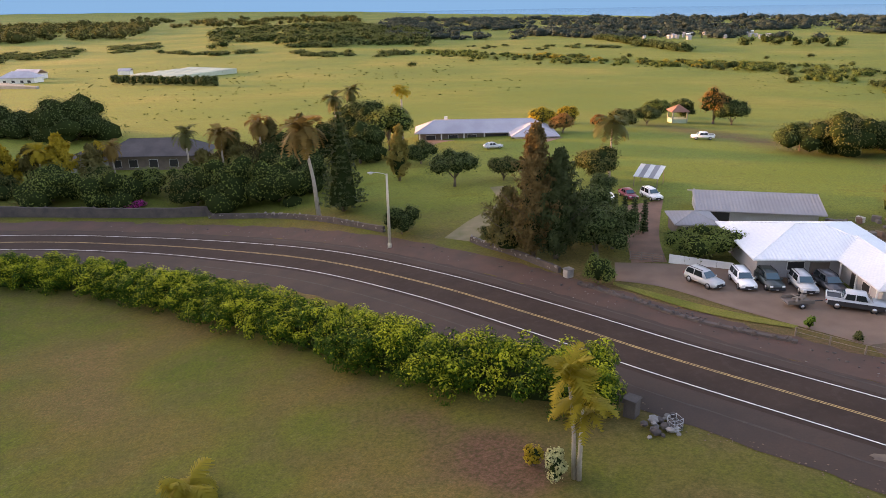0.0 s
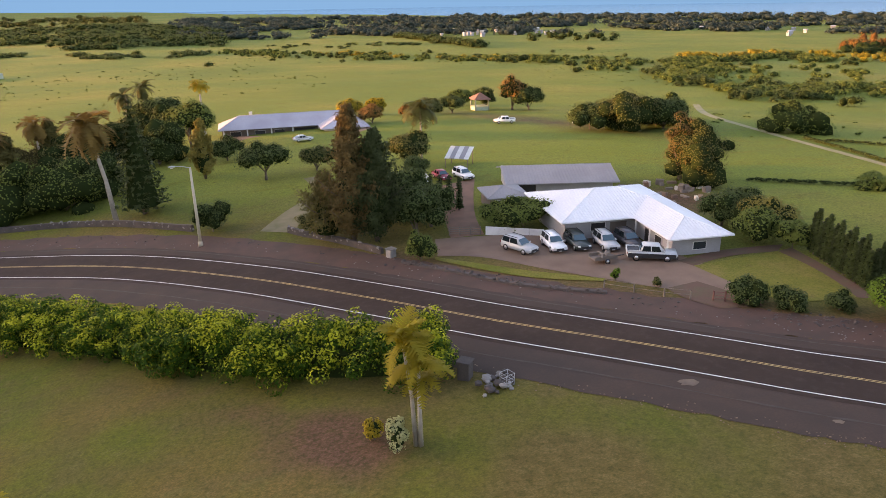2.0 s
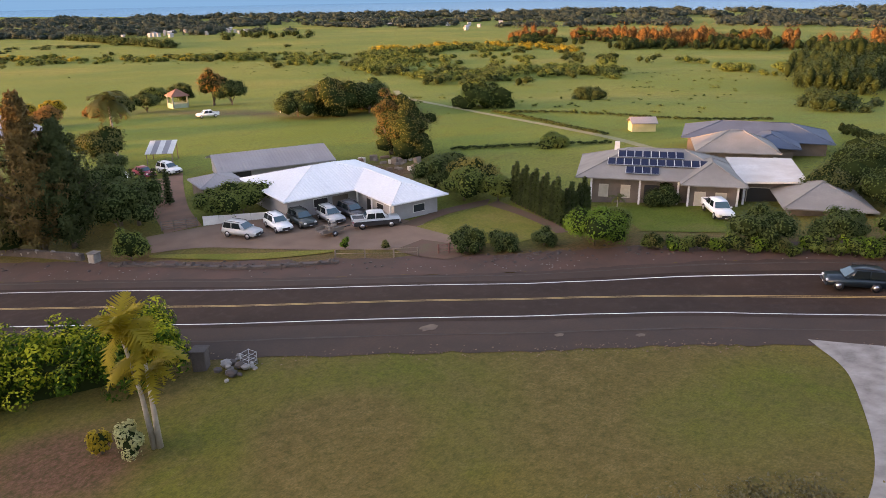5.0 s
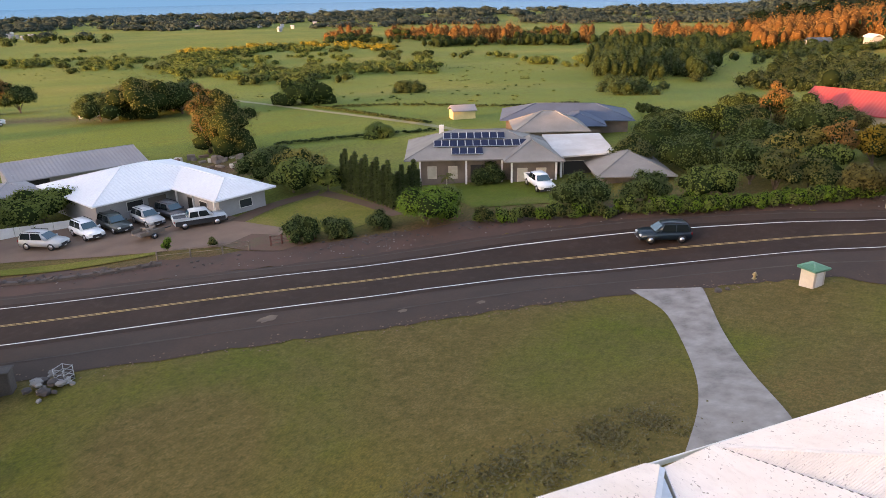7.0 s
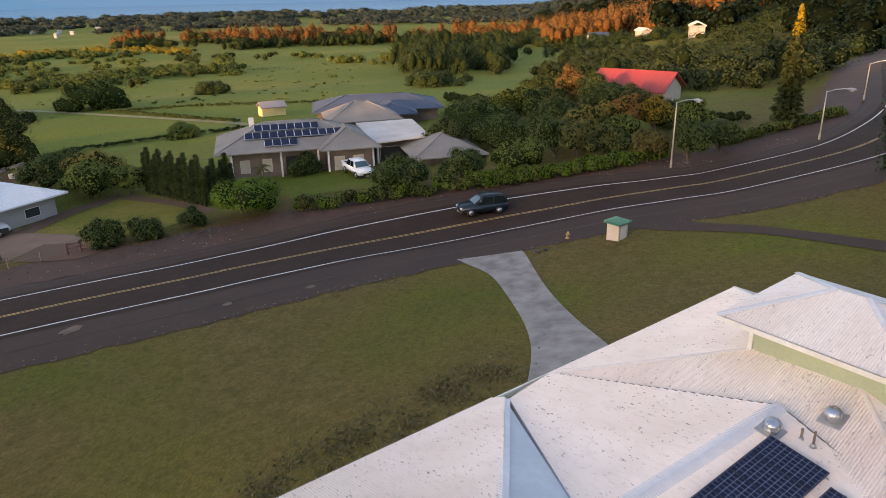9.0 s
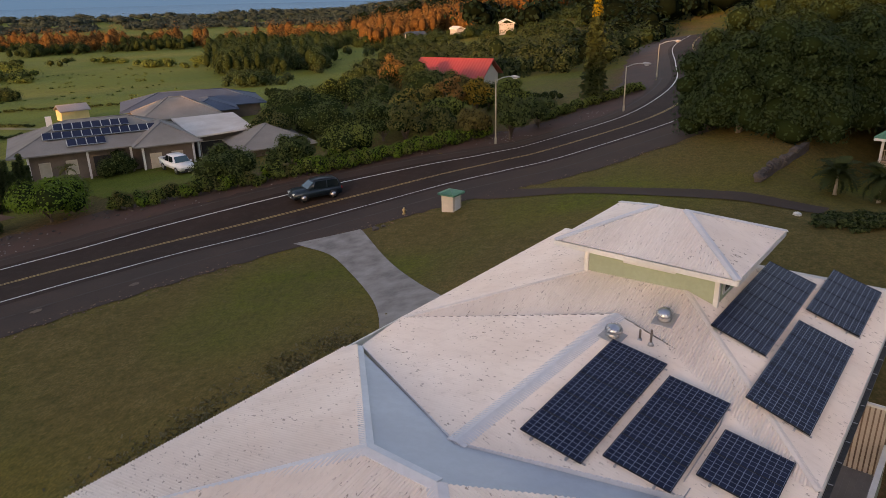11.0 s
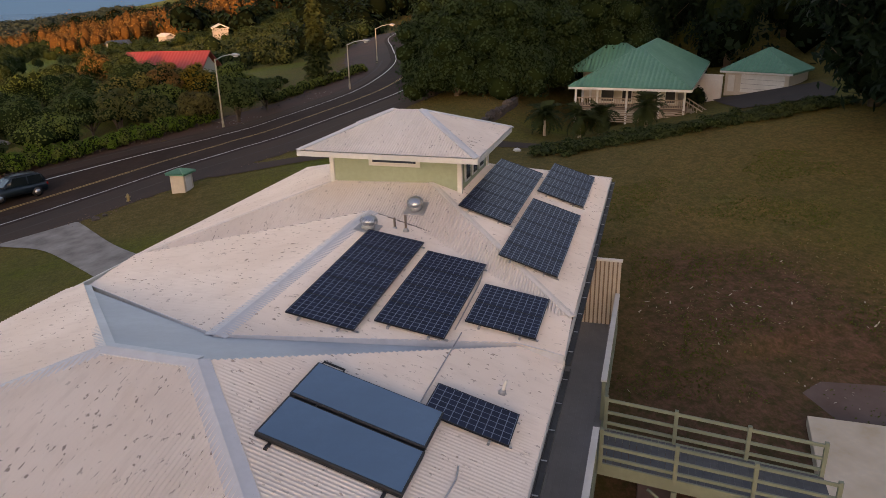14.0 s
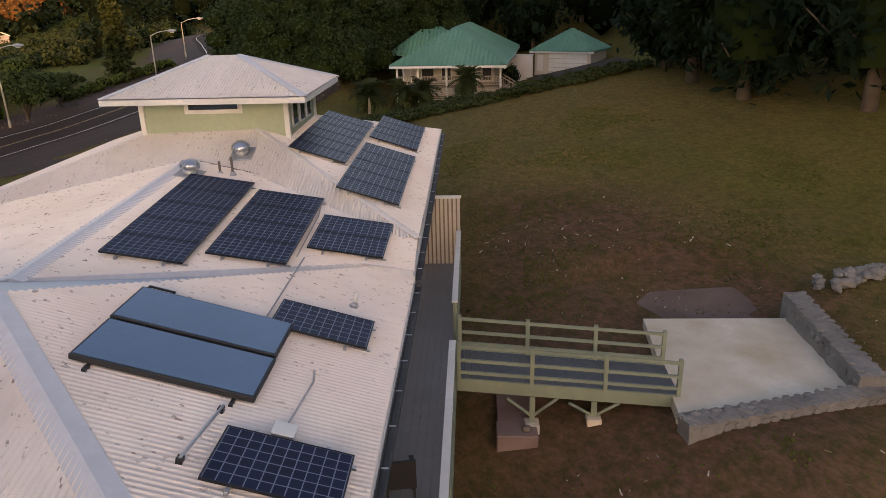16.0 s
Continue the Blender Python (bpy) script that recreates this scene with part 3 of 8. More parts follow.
def roof_mat(name, stretch):
    m = mat(name, (0.74, 0.70, 0.67), 0.5, 0, 0.4)
    v = coords(m)
    col = ramp(m, noise_tex(m, v, 0.35, 4), [(0.3, (0.74, 0.65, 0.585)), (0.7, (0.86, 0.785, 0.725))])
    flecks = noise_tex(m, coords(m, "Object", stretch), 1.0, 3, 0.6)
    patch = noise_tex(m, v, 0.5, 3)
    f = mix(m, ramp(m, patch, [(0.36, (0.1,) * 3), (0.58, (1, 1, 1))]), (0.0, 0.0, 0.0), ramp(m, flecks, [(0.625, (0, 0, 0)), (0.665, (0.75,) * 3)]))
    col = mix(m, f, col, (0.17, 0.13, 0.105))
    streak = noise_tex(m, coords(m, "Object", tuple(s * 0.3 for s in stretch)), 1.0, 3, 0.6)
    col = mix(m, ramp(m, streak, [(0.5, (0, 0, 0)), (0.75, (0.22,) * 3)]), col, (0.48, 0.40, 0.34))
    return paint(m, col)


ROOF_B = roof_mat("white_corrugated_across", (17.0, 5.5, 5.5))   # ribs across the house
ROOF_A = roof_mat("white_corrugated_along", (5.5, 17.0, 5.5))    # ribs along the house
CAP = worn("white_ridge_cap", (0.66, 0.66, 0.68), (0.58, 0.58, 0.60), 0.5, 0.45, 5, bump=0.03)
HIP_CAP = worn("weathered_hip_cap", (0.78, 0.71, 0.655), (0.70, 0.63, 0.58), 0.6, 0.5, 6, bump=0.03)
MEMBRANE = worn("pale_blue_grey_membrane", (0.50, 0.54, 0.58), (0.44, 0.47, 0.51), 0.5, 0.5, 4, bump=0.05)

S1, S2 = (-4.49, 7.71, 9.42), (-4.42, 5.86, 9.36)
M0 = (-2.52, 6.86, 8.80)
VR, VL = (0.04, 1.02, 7.92), (0.45, 13.0, 8.05)
NR3, NL3 = (-10.4, 0.0, 7.70), (-10.7, 13.3, 8.0)
NR1, FR1, FL1, NL1, TOP1 = (1.6, 0.0, 8.1), (14.1, 0.0, 8.35), (14.1, 13.2, 8.15), (2.7, 13.15, 8.12), (8.2, 6.5, 10.3)
AP2 = (4.89, 6.38, 9.30)


def sheet(label, pts, down, material):
    me = ribbed_mesh("roof_sheet", [hp(*p) for p in pts], down, 0.085, 0.046)
    return place("roof_sheet", me, material, house, label)


sheet("", (NR1, FR1, TOP1), (0, -1), ROOF_B)
sheet("", (FR1, FL1, TOP1), (1, 0), ROOF_A)
sheet("", (FL1, NL1, TOP1), (0, 1), ROOF_B)
sheet("", (NL1, NR1, TOP1), (-1, 0), ROOF_A)
sheet("", (M0, AP2, (4.0, 2.67, 8.64), (1.6, 0, 8.17), (0, 0, 7.80), VR), (0, -1), ROOF_B)
sheet("", (AP2, M0, (0.57, 12.95, 8.04), NL1), (0, 1), ROOF_B)
sheet("", (S2, NR3, (0, 0, 7.70), VR), (0, -1), ROOF_B)
sheet("", (S1, S2, NR3, NL3), (-1, 0), ROOF_A)
sheet("", (S1, NL3, (0.14, 13.36, 8.03), VL), (0, 1), ROOF_B)
bm = bmesh.new()
for tri in ((VL, S1, M0), (S1, S2, M0), (S2, VR, M0)):
    bm.faces.new([bm.verts.new(hp(x, y, z - 0.02)) for x, y, z in tri])
bmesh.ops.recalc_face_normals(bm, faces=bm.faces)
part("roof_valley", bm, MEMBRANE, house, "smooth pale blue-grey roof valley")


def cap(p, q, w=0.17, lift=0.05, thick=0.03, name="ridge_cap", material=None):
    """A folded strip along a ridge or hip."""
    a, b = hp(*p), hp(*q)
    way = (b - a).normalized()
    side = way.cross(Vector((0, 0, 1))).normalized()
    drop = Vector((0, 0, -w * 0.22))
    up = Vector((0, 0, lift))
    v = []
    for e in (a, b):
        v += [e + side * w + drop + up, e + up, e - side * w + drop + up, e + side * w + drop + up - Vector((0, 0, thick)), e + up - Vector((0, 0, thick)), e - side * w + drop + up - Vector((0, 0, thick))]
    f = [(0, 1, 7, 6), (1, 2, 8, 7), (0, 6, 9, 3), (2, 5, 11, 8), (0, 3, 4, 1), (1, 4, 5, 2), (6, 7, 10, 9), (7, 8, 11, 10)]
    return place(name, mesh_of(name, v, f), material or CAP, house)


cap(S1, S2, 0.2)
cap(S2, NR3, 0.22)
cap(S1, NL3, 0.2)
cap(S1, VL, 0.16)
cap(AP2, M0, 0.27)
cap(TOP1, NR1, 0.09, 0.045, material=HIP_CAP)
cap(TOP1, NL1, 0.09, 0.045, material=HIP_CAP)
cap(TOP1, FR1, 0.09, 0.045, material=HIP_CAP)
cap(TOP1, FL1, 0.09, 0.045, material=HIP_CAP)


def skirt(p, q, plane, low=0.03):
    """Flashing from a sheet's lower edge down to the surface below it."""
    o, n = plane
    top = [Vector((e[0], e[1], o.z - (n.x * (e[0] - o.x) + n.y * (e[1] - o.y)) / n.z - HZ + 0.035)) for e in (p, q)]
    bot = [hp(e[0], e[1], e[2] - low) for e in (p, q)]
    way = (top[1] - top[0]).normalized().cross(Vector((0, 0, 1))).normalized() * 0.012
    v = [e + way * k for k in (1, -1) for e in (top[0], top[1], bot[1], bot[0])]
    f = [(0, 1, 2, 3), (7, 6, 5, 4), (0, 4, 5, 1), (1, 5, 6, 2), (2, 6, 7, 3), (3, 7, 4, 0)]
    return place("flashing", mesh_of("flashing", v, f), CAP, house)


def plane_z(p, q, r):
    n = (Vector(q) - Vector(p)).cross(Vector(r) - Vector(p)).normalized()
    if n.z < 0:
        n = -n
    return Vector(p), n


skirt(M0, VR, plane_z(M0, AP2, (4.0, 2.67, 8.64)))
skirt(VR, (0, 0, 7.7), plane_z(M0, AP2, (4.0, 2.67, 8.64)))
skirt(M0, (0.57, 12.95, 8.04), plane_z(AP2, M0, (0.57, 12.95, 8.04)), 0.25)
SEAM = worn("dirty_seam", (0.10, 0.085, 0.075), (0.25, 0.22, 0.2), 3, 0.9, 12)
for p, q in ((NL1, AP2), (AP2, (4.0, 2.67, 8.66))):
    cap(p, q, 0.018, 0.04, 0.02, "roof_seam", SEAM)
# fascia boards, gutters and walls
EAVES = [(NR3, (0, 0, 7.70)), ((0, 0, 7.85), FR1), (FR1, FL1), (FL1, (0.14, 13.32, 8.06)), ((0.14, 13.32, 8.06), NL3), (NL3, NR3)]
for p, q in EAVES:
    a, b = hp(*p), hp(*q)
    way = (b - a).normalized()
    side = way.cross(Vector((0, 0, 1))).normalized() * 0.03
    me = slab_mesh("fascia", [a + side - Vector((0, 0, 0.03)), b + side - Vector((0, 0, 0.03)), b - side - Vector((0, 0, 0.03)), a - side - Vector((0, 0, 0.03))], 0.2)
    place("fascia", me, TRIM_WHITE, house)
BLACKGUT = worn("dark_gutter", (0.035, 0.035, 0.035), (0.07, 0.065, 0.06), 2, 0.6, 8)
for p, q in EAVES[:2]:
    a, b = hp(*p) + Vector((0, -0.10, -0.06)), hp(*q) + Vector((0, -0.10, -0.06))
    bm = bmesh.new()
    n = Vector((0, 1, 0))
    pr = [(-0.07, 0.0), (-0.07, -0.09), (0.06, -0.09), (0.06, 0.0), (0.045, 0.0), (0.045, -0.075), (-0.055, -0.075), (-0.055, 0.0)]
    ra, rb = [[bm.verts.new(e + Vector((0, y, z))) for y, z in pr] for e in (a, b)]
    for i in range(8):
        bm.faces.new((ra[i], ra[(i + 1) % 8], rb[(i + 1) % 8], rb[i]))
    bm.faces.new(ra), bm.faces.new(rb[::-1])
    part("gutter", bm, BLACKGUT, house, "dark gutter along the eave")
    k = int((b - a).length / 0.9)
    for i in range(k):
        c = a + (b - a) * ((i + 0.5) / k)
        box("gutter_clip", c + Vector((-0.012, -0.06, -0.012)), c + Vector((0.012, 0.07, 0.0)), GALV, house)
wall_house = [(-9.2, 1.3), (12.8, 1.3), (12.8, 12.0), (-9.4, 12.0)]
bm = bmesh.new()
for (x0, y0), (x1, y1) in zip(wall_house, wall_house[1:] + wall_house[:1]):
    d = (Vector((x1, y1)) - Vector((x0, y0))).normalized() * 0.1
    nx, ny = -d.y, d.x
    lo = [bm.verts.new((x + sx, y + sy, z)) for z in (4.0 - HZ, 7.78 - HZ) for x, y, sx, sy in ((x0, y0, -nx, -ny), (x1, y1, -nx, -ny), (x1, y1, nx, ny), (x0, y0, nx, ny))]
    for q in ((0, 1, 5, 4), (1, 2, 6, 5), (2, 3, 7, 6), (3, 0, 4, 7), (4, 5, 6, 7), (3, 2, 1, 0)):
        bm.faces.new([lo[i] for i in q])
part("wall", bm, WALL_GREEN, house, "pale green outside wall under the eaves")

# cupola
cx0, cx1, cy0, cy1 = 6.65, 10.2, 4.1, 8.35
for x0, y0, x1, y1 in ((cx0, cy0, cx1, cy0 + 0.1), (cx0, cy1 - 0.1, cx1, cy1), (cx0, cy0 + 0.1, cx0 + 0.1, cy1 - 0.1), (cx1 - 0.1, cy0 + 0.1, cx1, cy1 - 0.1)):
    box("cupola_wall", hp(x0, y0, 9.0), hp(x1, y1, 10.72), WALL_GREEN, house, "pale green cupola wall")
for x, y in ((cx0, cy0), (cx0, cy1), (cx1, cy0), (cx1, cy1)):
    box("corner_board", hp(x - 0.07, y - 0.07, 9.0), hp(x + 0.07, y + 0.07, 10.74), TRIM_WHITE, house)
cm = (cy0 + cy1) / 2
cwin = box("cupola_window", hp(cx0 - 0.05, cm - 0.85, 10.28), hp(cx0 - 0.004, cm + 0.85, 10.66), TRIM_WHITE, house, "white-framed cupola window")
box("pane", hp(cx0 - 0.065, cm - 0.72, 10.40), hp(cx0 - 0.052, cm + 0.72, 10.56), GLASS, cwin)
for i in range(3):
    x = cx0 + 0.5 + i * 0.9
    w = box("cupola_window", hp(x, cy0 - 0.05, 9.75), hp(x + 0.6, cy0 - 0.004, 10.6), TRIM_WHITE, house, "white-framed cupola window")
    box("pane", hp(x + 0.08, cy0 - 0.065, 9.83), hp(x + 0.52, cy0 - 0.052, 10.52), GLASS, w)
CE = [(5.85, 3.35, 10.82), (11.1, 3.4, 10.82), (11.15, 9.3, 10.82), (5.95, 9.2, 10.82)]
CP, CQ = (8.4, 5.85, 11.78), (8.4, 6.85, 11.78)
PEAKS = ((CP,), (CQ, CP), (CQ,), (CP, CQ))
for i, dn in enumerate(((0, -1), (1, 0), (0, 1), (-1, 0))):
    me = ribbed_mesh("cupola_roof", [hp(*CE[i]), hp(*CE[(i + 1) % 4])] + [hp(*q) for q in PEAKS[i]], dn, 0.085, 0.018)
    place("cupola_roof", me, ROOF_B if i % 2 == 0 else ROOF_A, house)
    cap(CP if i < 2 else CQ, CE[i], 0.12, 0.04)
    a, b = hp(*CE[i]), hp(*CE[(i + 1) % 4])
    side = (b - a).normalized().cross(Vector((0, 0, 1))) * 0.02
    d = Vector((0, 0, 0.02))
    place("cupola_fascia", slab_mesh("cupola_fascia", [a + side - d, b + side - d, b - side - d, a - side - d], 0.16), TRIM_WHITE, house)
place("cupola_soffit", slab_mesh("cupola_soffit", [hp(x, y, 10.76) for x, y, _ in CE], 0.03), TRIM_WHITE, house)


PL1, PL2, PL3 = plane_z(NR1, FR1, TOP1), plane_z(M0, AP2, (4.0, 2.67, 8.64)), plane_z(S2, NR3, (0, 0, 7.70))


def on_roof(pl, a, b, lift=0.0):
    """A pose flat on a roof plane: x along the house, y up the slope."""
    p, n = pl
    z = p.z - (n.x * (a - p.x) + n.y * (b - p.y)) / n.z
    x = Vector((1, 0, 0))
    x = (x - n * x.dot(n)).normalized()
    y = n.cross(x)
    m = Matrix((x, y, n)).transposed().to_4x4()
    m.translation = Vector((a, b, z)) + n * lift
    return Matrix.Translation((11.8, -3.44, 0)) @ rot(-31.26) @ m


def solar_cells():
    m = mat("solar_cell", (0.010, 0.016, 0.04), 0.4, 0.0, 0.12)
    N, L, b = nodes_of(m)
    g = N.new("ShaderNodeNewGeometry")
    L.new(ramp(m, g.outputs["Random Per Island"], [(0, (0.008, 0.013, 0.034)), (1, (0.013, 0.021, 0.052))]), b.inputs["Base Color"])
    return m


CELL = solar_cells()
CELL_GRID = mat("solar_cell_grid", (0.17, 0.21, 0.28), 0.35)
FRAME_DARK = mat("solar_frame", (0.035, 0.035, 0.04), 0.4, 0.6)


def solar_meshes():
    """One module, 0.95 m along the roof and 1.62 m up it: frame, backing and 6 by 10 cells."""
    w, h, t = 0.945, 1.62, 0.04
    bm = bmesh.new()
    for x0, y0, x1, y1 in ((0, 0, w, 0.022), (0, h - 0.022, w, h), (0, 0.022, 0.010, h - 0.022), (w - 0.010, 0.022, w, h - 0.022)):
        bm_box(bm, x0, y0, 0, x1, y1, t)
    fr, bk, ce = (bpy.data.meshes.new(k) for k in ("panel", "backing", "cell_sheet"))
    bm.to_mesh(fr), bm.free()
    bm = bm_box(bmesh.new(), 0.010, 0.022, 0.004, w - 0.010, h - 0.022, t - 0.012)
    bm.to_mesh(bk), bm.free()
    nx, ny, g = 6, 10, 0.0075
    sx, sy = (w - 0.024) / nx, (h - 0.05) / ny
    bm = bmesh.new()
    for i in range(nx):
        for j in range(ny):
            x, y = 0.012 + i * sx, 0.025 + j * sy
            bm.faces.new([bm.verts.new(q) for q in ((x + g, y + g, t - 0.009), (x + sx - g, y + g, t - 0.009), (x + sx - g, y + sy - g, t - 0.009), (x + g, y + sy - g, t - 0.009))])
    bm.to_mesh(ce), bm.free()
    for me, m in ((fr, FRAME_DARK), (bk, CELL_GRID), (ce, CELL)):
        me.materials.append(m)
    return fr, bk, ce


PANEL = solar_meshes()
ARRAYS = [(PL2, -1.28, 3.47, 4.32, 5), (PL2, -0.72, 3.05, 2.48, 4), (PL2, 0.17, 2.04, 0.66, 2), (PL1, 5.35, 11.1, 2.3, 6), (PL1, 3.1, 8.2, 0.62, 5), (PL1, 9.1, 12.9, 0.6, 4),
          (PL3, -3.56, -2.56, 0.51, 1), (PL3, -7.3, -6.28, 0.28, 1)]
for pl, a0, a1, b0, n in ARRAYS:
    arr = thing("solar_array", on_roof(pl, a0, b0, 0.13), "dark blue solar panels racked above the white corrugated roof", "solar panels", "solar arrays on the white roof")
    for i in range(n):
        p = place("panel", PANEL[0], None, arr, m=Matrix.Translation(((a1 - a0) * i / n, 0, 0)) @ Matrix.Diagonal(((a1 - a0) / n / 0.957, 1, 1, 1)))
        place("backing", PANEL[1], None, p)
        tagged(place("cell_sheet", PANEL[2], None, p), kind="stuff")
    for y in (0.32, 1.25):
        box("rail", (-0.08, y, -0.065), (a1 - a0 + 0.08, y + 0.05, -0.004), GALV, arr)
    for x in (0.1, a1 - a0 - 0.14):
        box("foot", (x, -0.06, -0.10), (x + 0.04, 0.36, -0.066), GALV, arr)
# blue base paints the sky's reflection into the glazing
COLLECTOR = worn("sky_tinted_glass", (0.085, 0.18, 0.29), (0.065, 0.145, 0.24), 0.8, 0.3, 3, bump=0.0)


def water_heater(a0, a1, b0, b1):
    c = thing("solar_water_heater", on_roof(PL3, a0, b0, 0.17), "flat dark blue solar water collector in a black frame", "solar collector", "solar collectors")
    w, h = a1 - a0, b1 - b0
    part("casing", bm_box(bmesh.new(), 0, 0, -0.09, w, h, 0.0, 0.012), BLACK, c)
    box("glazing", (0.04, 0.04, 0.0), (w - 0.04, h - 0.04, 0.008), COLLECTOR, c, "smooth blue glazing")
    for y in (0.25, h - 0.3):
        box("bracket", (-0.14, y, -0.16), (0.04, y + 0.05, -0.09), BLACK, c)
        box("bracket", (w - 0.04, y, -0.16), (w + 0.05, y + 0.05, -0.09), BLACK, c)
    tube("pipe", [(w - 0.02, h - 0.08, -0.03), (w + 0.10, h - 0.08, -0.03), (w + 0.10, h - 0.5, -0.03), (w - 0.02, h - 0.5, -0.03)], 0.022, BLACK, c)
    return c


water_heater(-4.45, -3.35, 1.72, 4.22)
water_heater(-5.62, -4.52, 1.70, 4.20)


def turbine_vent(a, b, pl):
    t = thing("turbine_vent", on_roof(pl, a, b, 0.03) @ Matrix.Identity(4), "round bright metal roof vent on a square base plate", "roof vent", "roof vents")
    part("base_plate", bm_box(bmesh.new(), -0.32, -0.32, 0, 0.32, 0.32, 0.03, 0.01), GALV, t)
    tube("collar", [(0, 0, 0.02), (0, 0, 0.16)], [0.2, 0.17], GALV, t, sides=16)
    bm = bmesh.new()
    rings = []
    for k in range(7):
        f = k / 6
        r = 0.17 + 0.06 * math.sin(math.pi * min(1, f * 1.3)) if f < 0.8 else 0.17 * (1 - f) / 0.2 * 0.9 + 0.02
        rings.append((0, 0, 0.16 + 0.24 * f, r))
    bm_tube(bm, [q[:3] for q in rings], [q[3] for q in rings], 18)
    part("dome", bm, CHROME, t, smooth=True)
    for k in range(14):
        ang = 2 * math.pi * k / 14
        tube("fin", [(0.235 * math.cos(ang), 0.235 * math.sin(ang), 0.18), (0.245 * math.cos(ang + 0.25), 0.245 * math.sin(ang + 0.25), 0.27), (0.19 * math.cos(ang + 0.5), 0.19 * math.sin(ang + 0.5), 0.35)], 0.012, GALV, t, sides=4)
    return t


PLN = plane_z(NL1, NR1, TOP1)
turbine_vent(5.35, 5.1, PLN)
turbine_vent(3.75, 6.0, PL2)
for a, b, hgt in ((4.15, 5.35, 0.36), (4.1, 5.0, 0.48)):
    v = thing("vent_pipe", HOUSE_M @ Matrix.Translation((a, b, 9.05 - HZ)), "short dark roof vent pipe with a collar", "vent pipe", "vent pipes")
    tube("pipe", [(0, 0, 0), (0, 0, hgt)], 0.035, WALL_BROWN, v)
    tube("flashing", [(0, 0, 0), (0, 0, 0.1)], [0.1, 0.05], GALV, v)
v = thing("vent_pipe", on_roof(PL3, -1.9, 0.95, 0.02), "short stained roof vent pipe", "vent pipe", "vent pipes")
tube("pipe", [(0, 0, 0), (0, 0, 0.3)], 0.035, TRIM_WHITE, v)
tube("flashing", [(0, 0, 0), (0, 0, 0.08)], [0.1, 0.05], GALV, v)

# conduits and junction box
for pl, pts in ((PL2, [(3.5, 2.55), (2.2, 2.4), (-0.1, 2.4)]), (PL3, [(-0.3, 2.2), (-3.6, 2.2)]), (PL3, [(-4.4, 1.15), (-4.7, 1.1), (-5.9, 1.2)])):
    c = thing("conduit", HOUSE_M, "thin galvanised conduit laid across the roof", "conduit", "roof conduits")
    inv = HOUSE_M.inverted()
    tube("pipe", [inv @ on_roof(pl, a, b, 0.045).translation for a, b in pts], 0.016, GALV, c, sides=6)
jb = thing("junction_box", on_roof(PL3, -6.25, 1.05, 0.05), "pale grey electrical junction box on the roof", "junction box")
part("casing", bm_box(bmesh.new(), 0, 0, 0, 0.25, 0.28, 0.12, 0.01), GALV, jb)
part("lid", bm_box(bmesh.new(), -0.01, -0.01, 0.122, 0.26, 0.29, 0.135, 0.004), TRIM_WHITE, jb)
rl = thing("loose_rail", on_roof(PL3, -7.0, 1.95, 0.05), "dark metal rail standing on two roof feet", "rail")
tube("bar", [(0, 0.2, 0.06), (0, 0.2, 0.06), (1.15, 0.08, 0.06)], 0.022, GALV, rl, sides=6)
for x, y in ((0.02, 0.2), (1.1, 0.09)):
    box("foot", (x - 0.04, y - 0.04, -0.02), (x + 0.04, y + 0.04, 0.06), BLACK, rl)

# ---------------------------------------------------------------- deck, ramp, slab and stone wall behind the house
DZ = 5.35
deck = thing("deck", HOUSE_M, "dark grey walkway deck along the house", "deck")
for i in range(13):
    y = 1.28 - 0.16 * (i + 1)
    box("plank", (-9.2, y + 0.002, DZ - HZ - 0.04), (7.2, y + 0.158, DZ - HZ), DECKGREY, deck)
box("rim_board", (-9.2, -0.86, DZ - HZ - 0.28), (7.2, -0.81, DZ - HZ + 0.01), SAGE, deck)
for i in range(9):
    x = -9.0 + i * 2.0
    box("post", (x - 0.06, -0.80, -0.6), (x + 0.06, -0.68, DZ - HZ - 0.04), SAGE, deck)


def railing(name, m, length, posts, label, rails=(0.22, 0.56, 0.96)):
    r = thing(name, m, label, "railing", "deck railings")
    for i in range(posts):
        x = length * i / (posts - 1)
        box("post", (x - 0.045, -0.045, 0.0), (x + 0.045, 0.045, 1.08), SAGE, r, bevel=0.008)
    for z in rails:
        box("rail", (-0.05, -0.02, z - 0.035), (length + 0.05, 0.02, z + 0.035), SAGE, r)
    return r


LIFT = DZ - HZ
dr1 = railing("railing", HOUSE_M @ Matrix.Translation((-9.1, -0.80, LIFT)), 8.75, 6, "sage green wooden railing along the deck")
box("cap_rail", (-0.05, -0.07, 1.08), (8.8, 0.07, 1.12), TRIM_WHITE, dr1)
dr2 = railing("railing", HOUSE_M @ Matrix.Translation((1.75, -0.80, LIFT)), 5.3, 4, "sage green wooden railing along the deck")
box("cap_rail", (-0.05, -0.07, 1.08), (5.35, 0.07, 1.12), TRIM_WHITE, dr2)
scr = thing("privacy_screen", HOUSE_M @ Matrix.Translation((7.15, -0.85, LIFT)), "cream vertical-slatted screen closing the end of the deck", "screen")
for i in range(13):
    y = i * 0.13
    box("slat", (-0.03, y, 0.02), (0.03, y + 0.085, 2.15), WALL_CREAM, scr)
box("backing", (0.031, 0, 0.02), (0.05, 1.64, 2.12), WOOD, scr)
box("top_rail", (-0.05, -0.04, 2.15), (0.07, 1.66, 2.22), TRIM_WHITE, scr)
ramp_t = thing("ramp", HOUSE_M @ Matrix.Translation((-0.17, -0.87, 0)), "sage green wooden ramp with dark boards and rails", "ramp")
